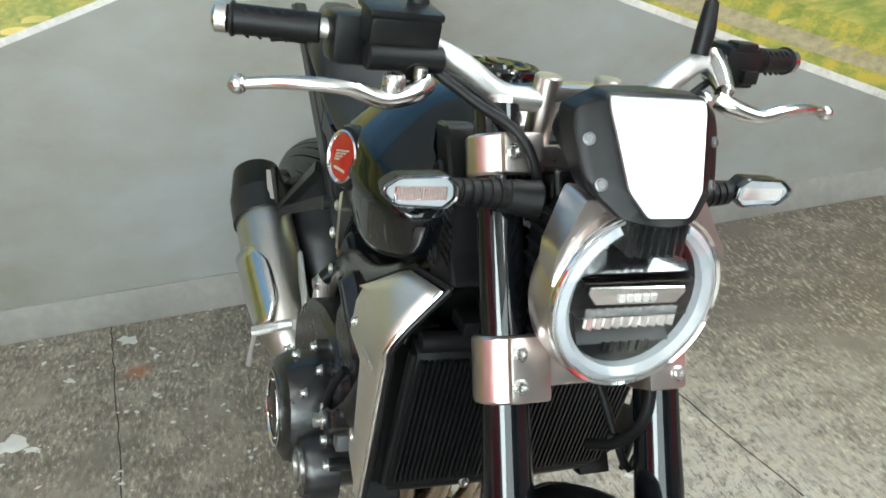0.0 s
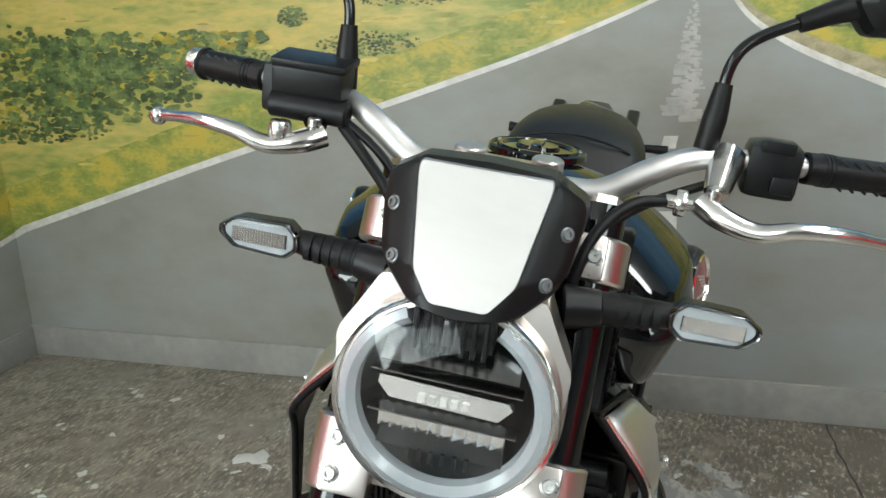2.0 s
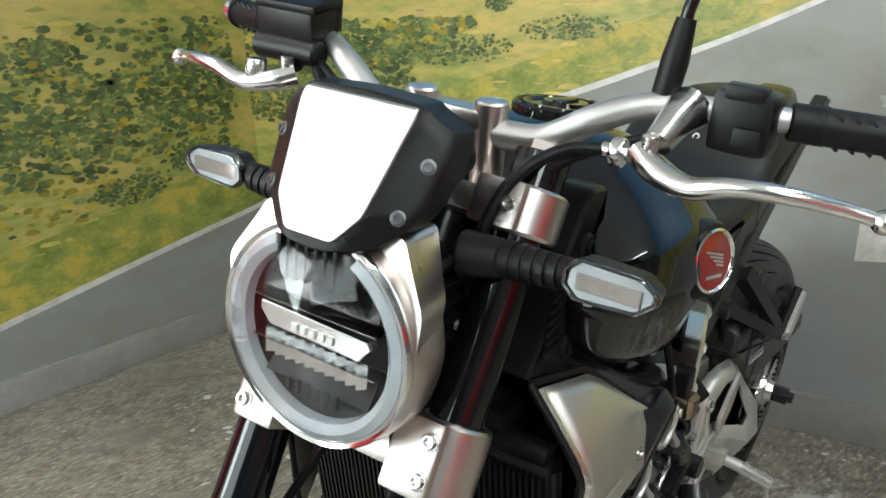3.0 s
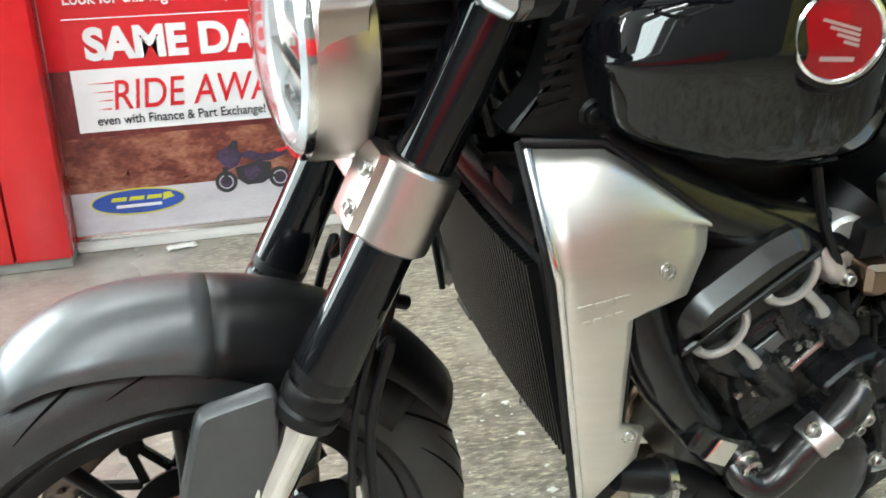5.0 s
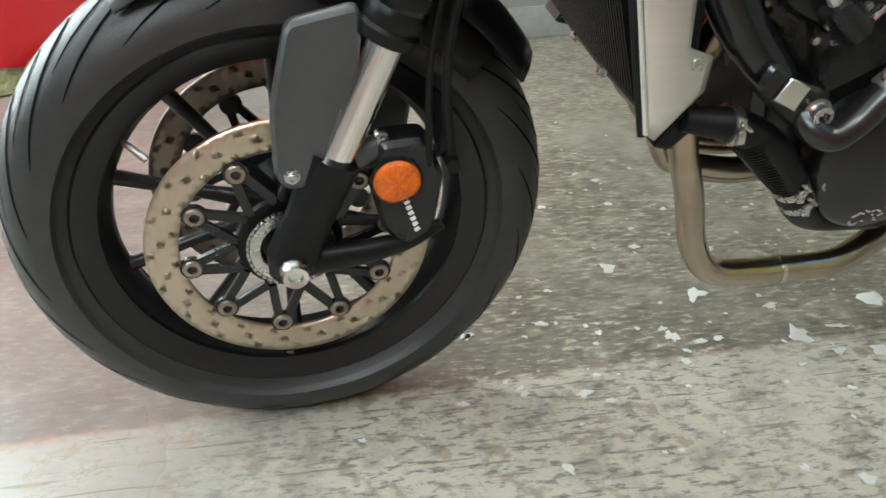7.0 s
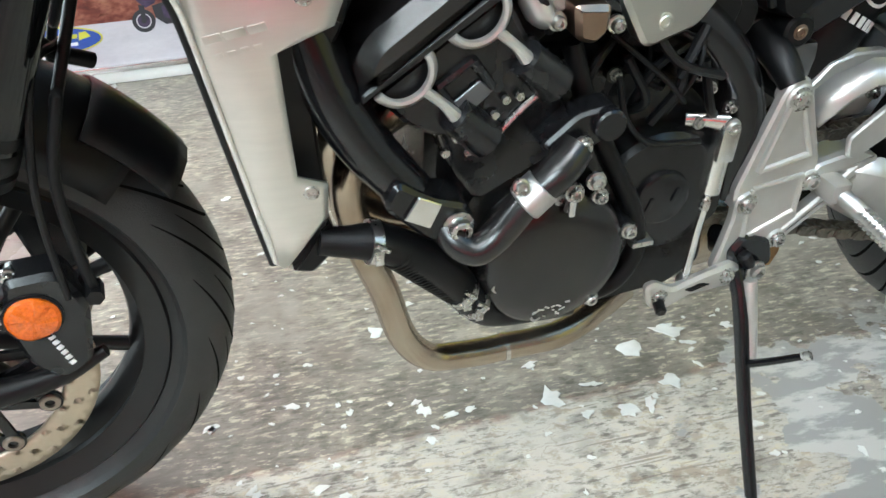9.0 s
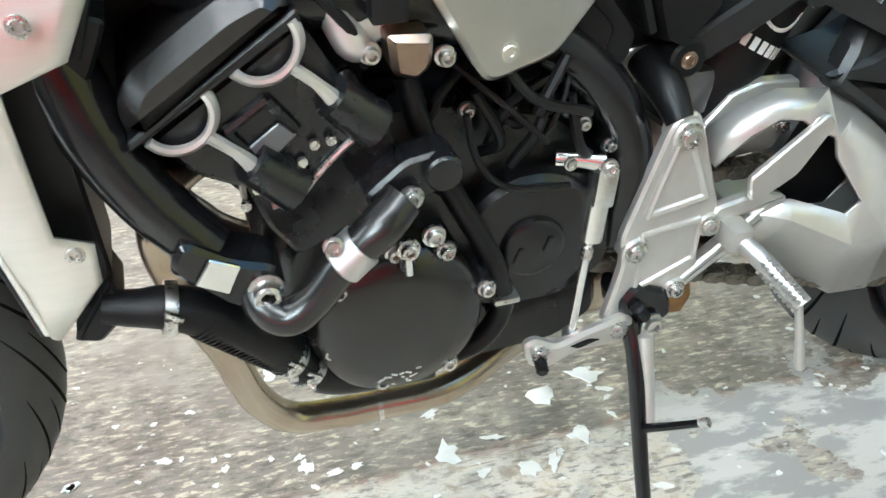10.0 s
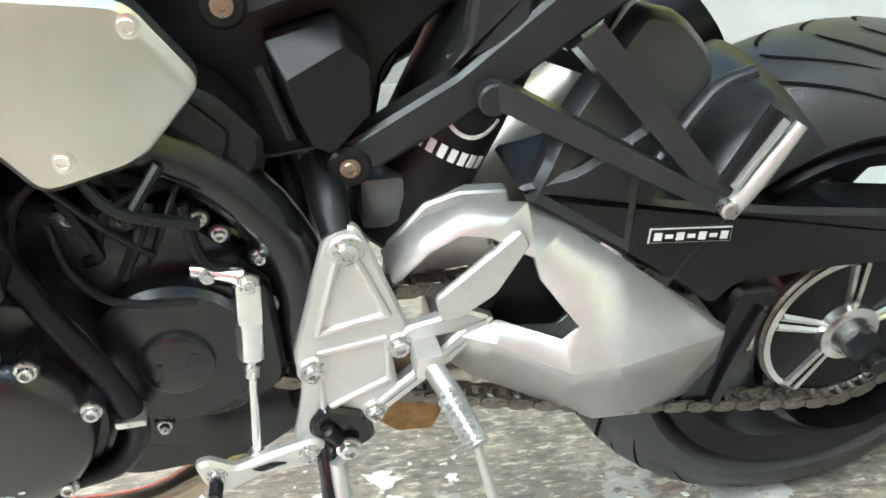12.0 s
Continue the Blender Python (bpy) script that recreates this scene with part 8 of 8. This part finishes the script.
def build_cabinet():
    t = thing("red_cabinet", "tall glossy red cabinet standing on the floor", "cabinet")
    part("plinth", box((-0.90, 2.055, 0.019), (0.96, 0.14, 0.036), 0.002), SKIRT, t)
    for k, (x0, x1) in enumerate(((-0.578, -0.415), (-1.09, -0.585), (-1.38, -1.097))):
        part("panel", box(((x0 + x1) / 2, 2.05, 0.797), (x1 - x0, 0.16, 1.52), 0.004), REDP, t)


def build_cloth():
    rng = random.Random(21)
    CLOTH = mat("olive_rag", (0.19, 0.175, 0.065), 0.85, 0, 0.5, 25, second=(0.06, 0.055, 0.02), bump=0.6, bscale=160)
    rows = []
    for i in range(46):
        row = []
        for j in range(34):
            u, v = i / 45 - 0.5, j / 33 - 0.5
            env = max(0, 1 - (abs(u) * 2) ** 2.2) * max(0, 1 - (abs(v) * 2) ** 2.2)
            x, y = u * 0.46, v * 0.26
            h = env * (0.055 + 0.055 * noise.noise(Vector((x * 9, y * 9, 3))) + 0.030 * math.sin(14 * u + 9 * v + 4 * noise.noise(Vector((x * 6, y * 6, 1)))) + 0.045 * (0.35 - abs(noise.noise(Vector((x * 22, y * 30, 5))))) + 0.02 * (0.3 - abs(noise.noise(Vector((x * 50, y * 60, 9))))))
            wob = 0.035 * noise.noise(Vector((u * 5, v * 5, 8)))
            row.append(Vector((x + wob, y + wob * 0.8, 0.003 + max(0, h))))
        rows.append(row)
    ob = link("cleaning_rag", patch(rows), CLOTH, thick=0.003, sub=1)
    ob.matrix_world = pose(-0.85, 1.92, 0.002, 0, 0, 24) @ Matrix.Scale(0.87, 4)
    tagged(ob, "crumpled olive green rag lying on the floor", "rag")


def build_chips():
    rng = random.Random(8)
    bm = bmesh.new()
    spots = [(1.372, 0.865, 0.055), (1.335, 0.81, 0.02), (0.611, 0.190, 0.030), (0.339, 0.147, 0.014), (0.355, -0.047, 0.013), (0.496, 0.310, 0.016), (0.594, 0.709, 0.011), (0.580, 0.580, 0.010), (0.374, 0.249, 0.008), (0.711, 0.131, 0.014), (0.713, 0.044, 0.024), (0.524, 0.075, 0.017), (0.56, 0.051, 0.013), (0.532, 0.03, 0.008), (0.405, 0.126, 0.008), (0.955, 0.152, 0.036), (0.783, 0.053, 0.016), (0.748, -0.012, 0.014), (0.845, -0.02, 0.020), (0.88, 0.12, 0.024), (0.90, 0.02, 0.020)]
    for i in range(420):
        x, y = rng.uniform(0.0, 1.9), rng.gauss(0.2, 0.42)
        spots.append((x, min(max(y, -0.9), 1.7), abs(rng.gauss(0, 0.0045)) + 0.0018))
    for i in range(40):
        spots.append((rng.uniform(0.9, 1.85), rng.uniform(0.5, 1.6), abs(rng.gauss(0, 0.010)) + 0.004))
    for x, y, r in spots:
        n = 13
        st, an = rng.uniform(0.45, 1.0), rng.uniform(0, 3.1)
        pts = []
        for k in range(n):
            u = 2 * math.pi * k / n
            q = r * rng.uniform(0.45, 1.3)
            a, b = q * math.cos(u), q * st * math.sin(u)
            pts.append((x + a * math.cos(an) - b * math.sin(an), y + a * math.sin(an) + b * math.cos(an)))
        lo = [bm.verts.new((a, b, 0.0004)) for a, b in pts]
        hi = [bm.verts.new((x + (a - x) * 0.93, y + (b - y) * 0.93, 0.0014)) for a, b in pts]
        bm.faces.new(hi)
        for k in range(n):
            bm.faces.new((lo[k], lo[(k + 1) % n], hi[(k + 1) % n], hi[k]))
    ob = link("paint_chips", bm, CHIP)
    tagged(ob, "scattered white paint chips stuck to the concrete", "paint chips", kind="stuff")
    for i, (a, b, w) in enumerate((((1.9, 0.648), (0.9, 0.579), 0.004), ((1.9, -0.645), (0.6, -0.82), 0.006), ((1.9, 1.15), (1.0, 2.06), 0.003))):
        a, b = Vector((*a, 0)), Vector((*b, 0))
        d = (b - a).normalized().cross(Vector((0, 0, 1))) * w / 2
        bm = bmesh.new()
        pa, pb = [], []
        for k in range(25):
            p = a.lerp(b, k / 24) + d * rng.uniform(-1.5, 1.5) + Vector((0, 0, 0.0008))
            pa.append(p + d * rng.uniform(0.5, 1.2)), pb.append(p - d * rng.uniform(0.5, 1.2))
        rings(bm, [[p, q] for p, q in zip(pa, pb)], closed=False, cap=False)
        tagged(link("floor_joint_%d" % (i + 1), bm, DARK), kind="structure")


def build_scrap():
    rows = [[Vector((0.10 * (i / 6 - 0.5), 0.05 * (j / 4 - 0.5), 0.003 + 0.006 * abs(math.sin(i * 1.3 + j * 0.8)))) for j in range(5)] for i in range(7)]
    ob = link("paper_scrap", patch(rows), WHITE, thick=0.0008)
    ob.matrix_world = pose(-0.085, 2.055, 0.0005, 0, 0, 12)
    tagged(ob, "small crumpled white paper scrap on the floor", "paper")


def build_added_windows():
    """Unseen window frames added round the area lamps, before closed walls."""
    for k, (c, w, h, turn) in enumerate((((-4.58, 0.79, 1.7), 2.62, 2.4, 90), ((-2.42, PY - 0.005, 1.35), 1.9, 2.0, 0), ((-0.9, -2.735, 2.35), 2.7, 0.9, 0))):
        t = new("window_%d" % (k + 1))
        t.matrix_world = pose(*c, 0, 0, turn)
        tagged(t, kind="structure")
        for x in (-w / 2, 0, w / 2):
            part("window_frame", box((x, 0, 0), (0.06, 0.03, h + 0.06), 0.004), PAINT, t)
        for z in (-h / 2, h / 2):
            part("window_frame", box((0, 0.002, z), (w - 0.07, 0.03, 0.06), 0.004), PAINT, t)


build_poster()
build_scrap()
build_added_windows()
build_cabinet()
build_cloth()
build_chips()
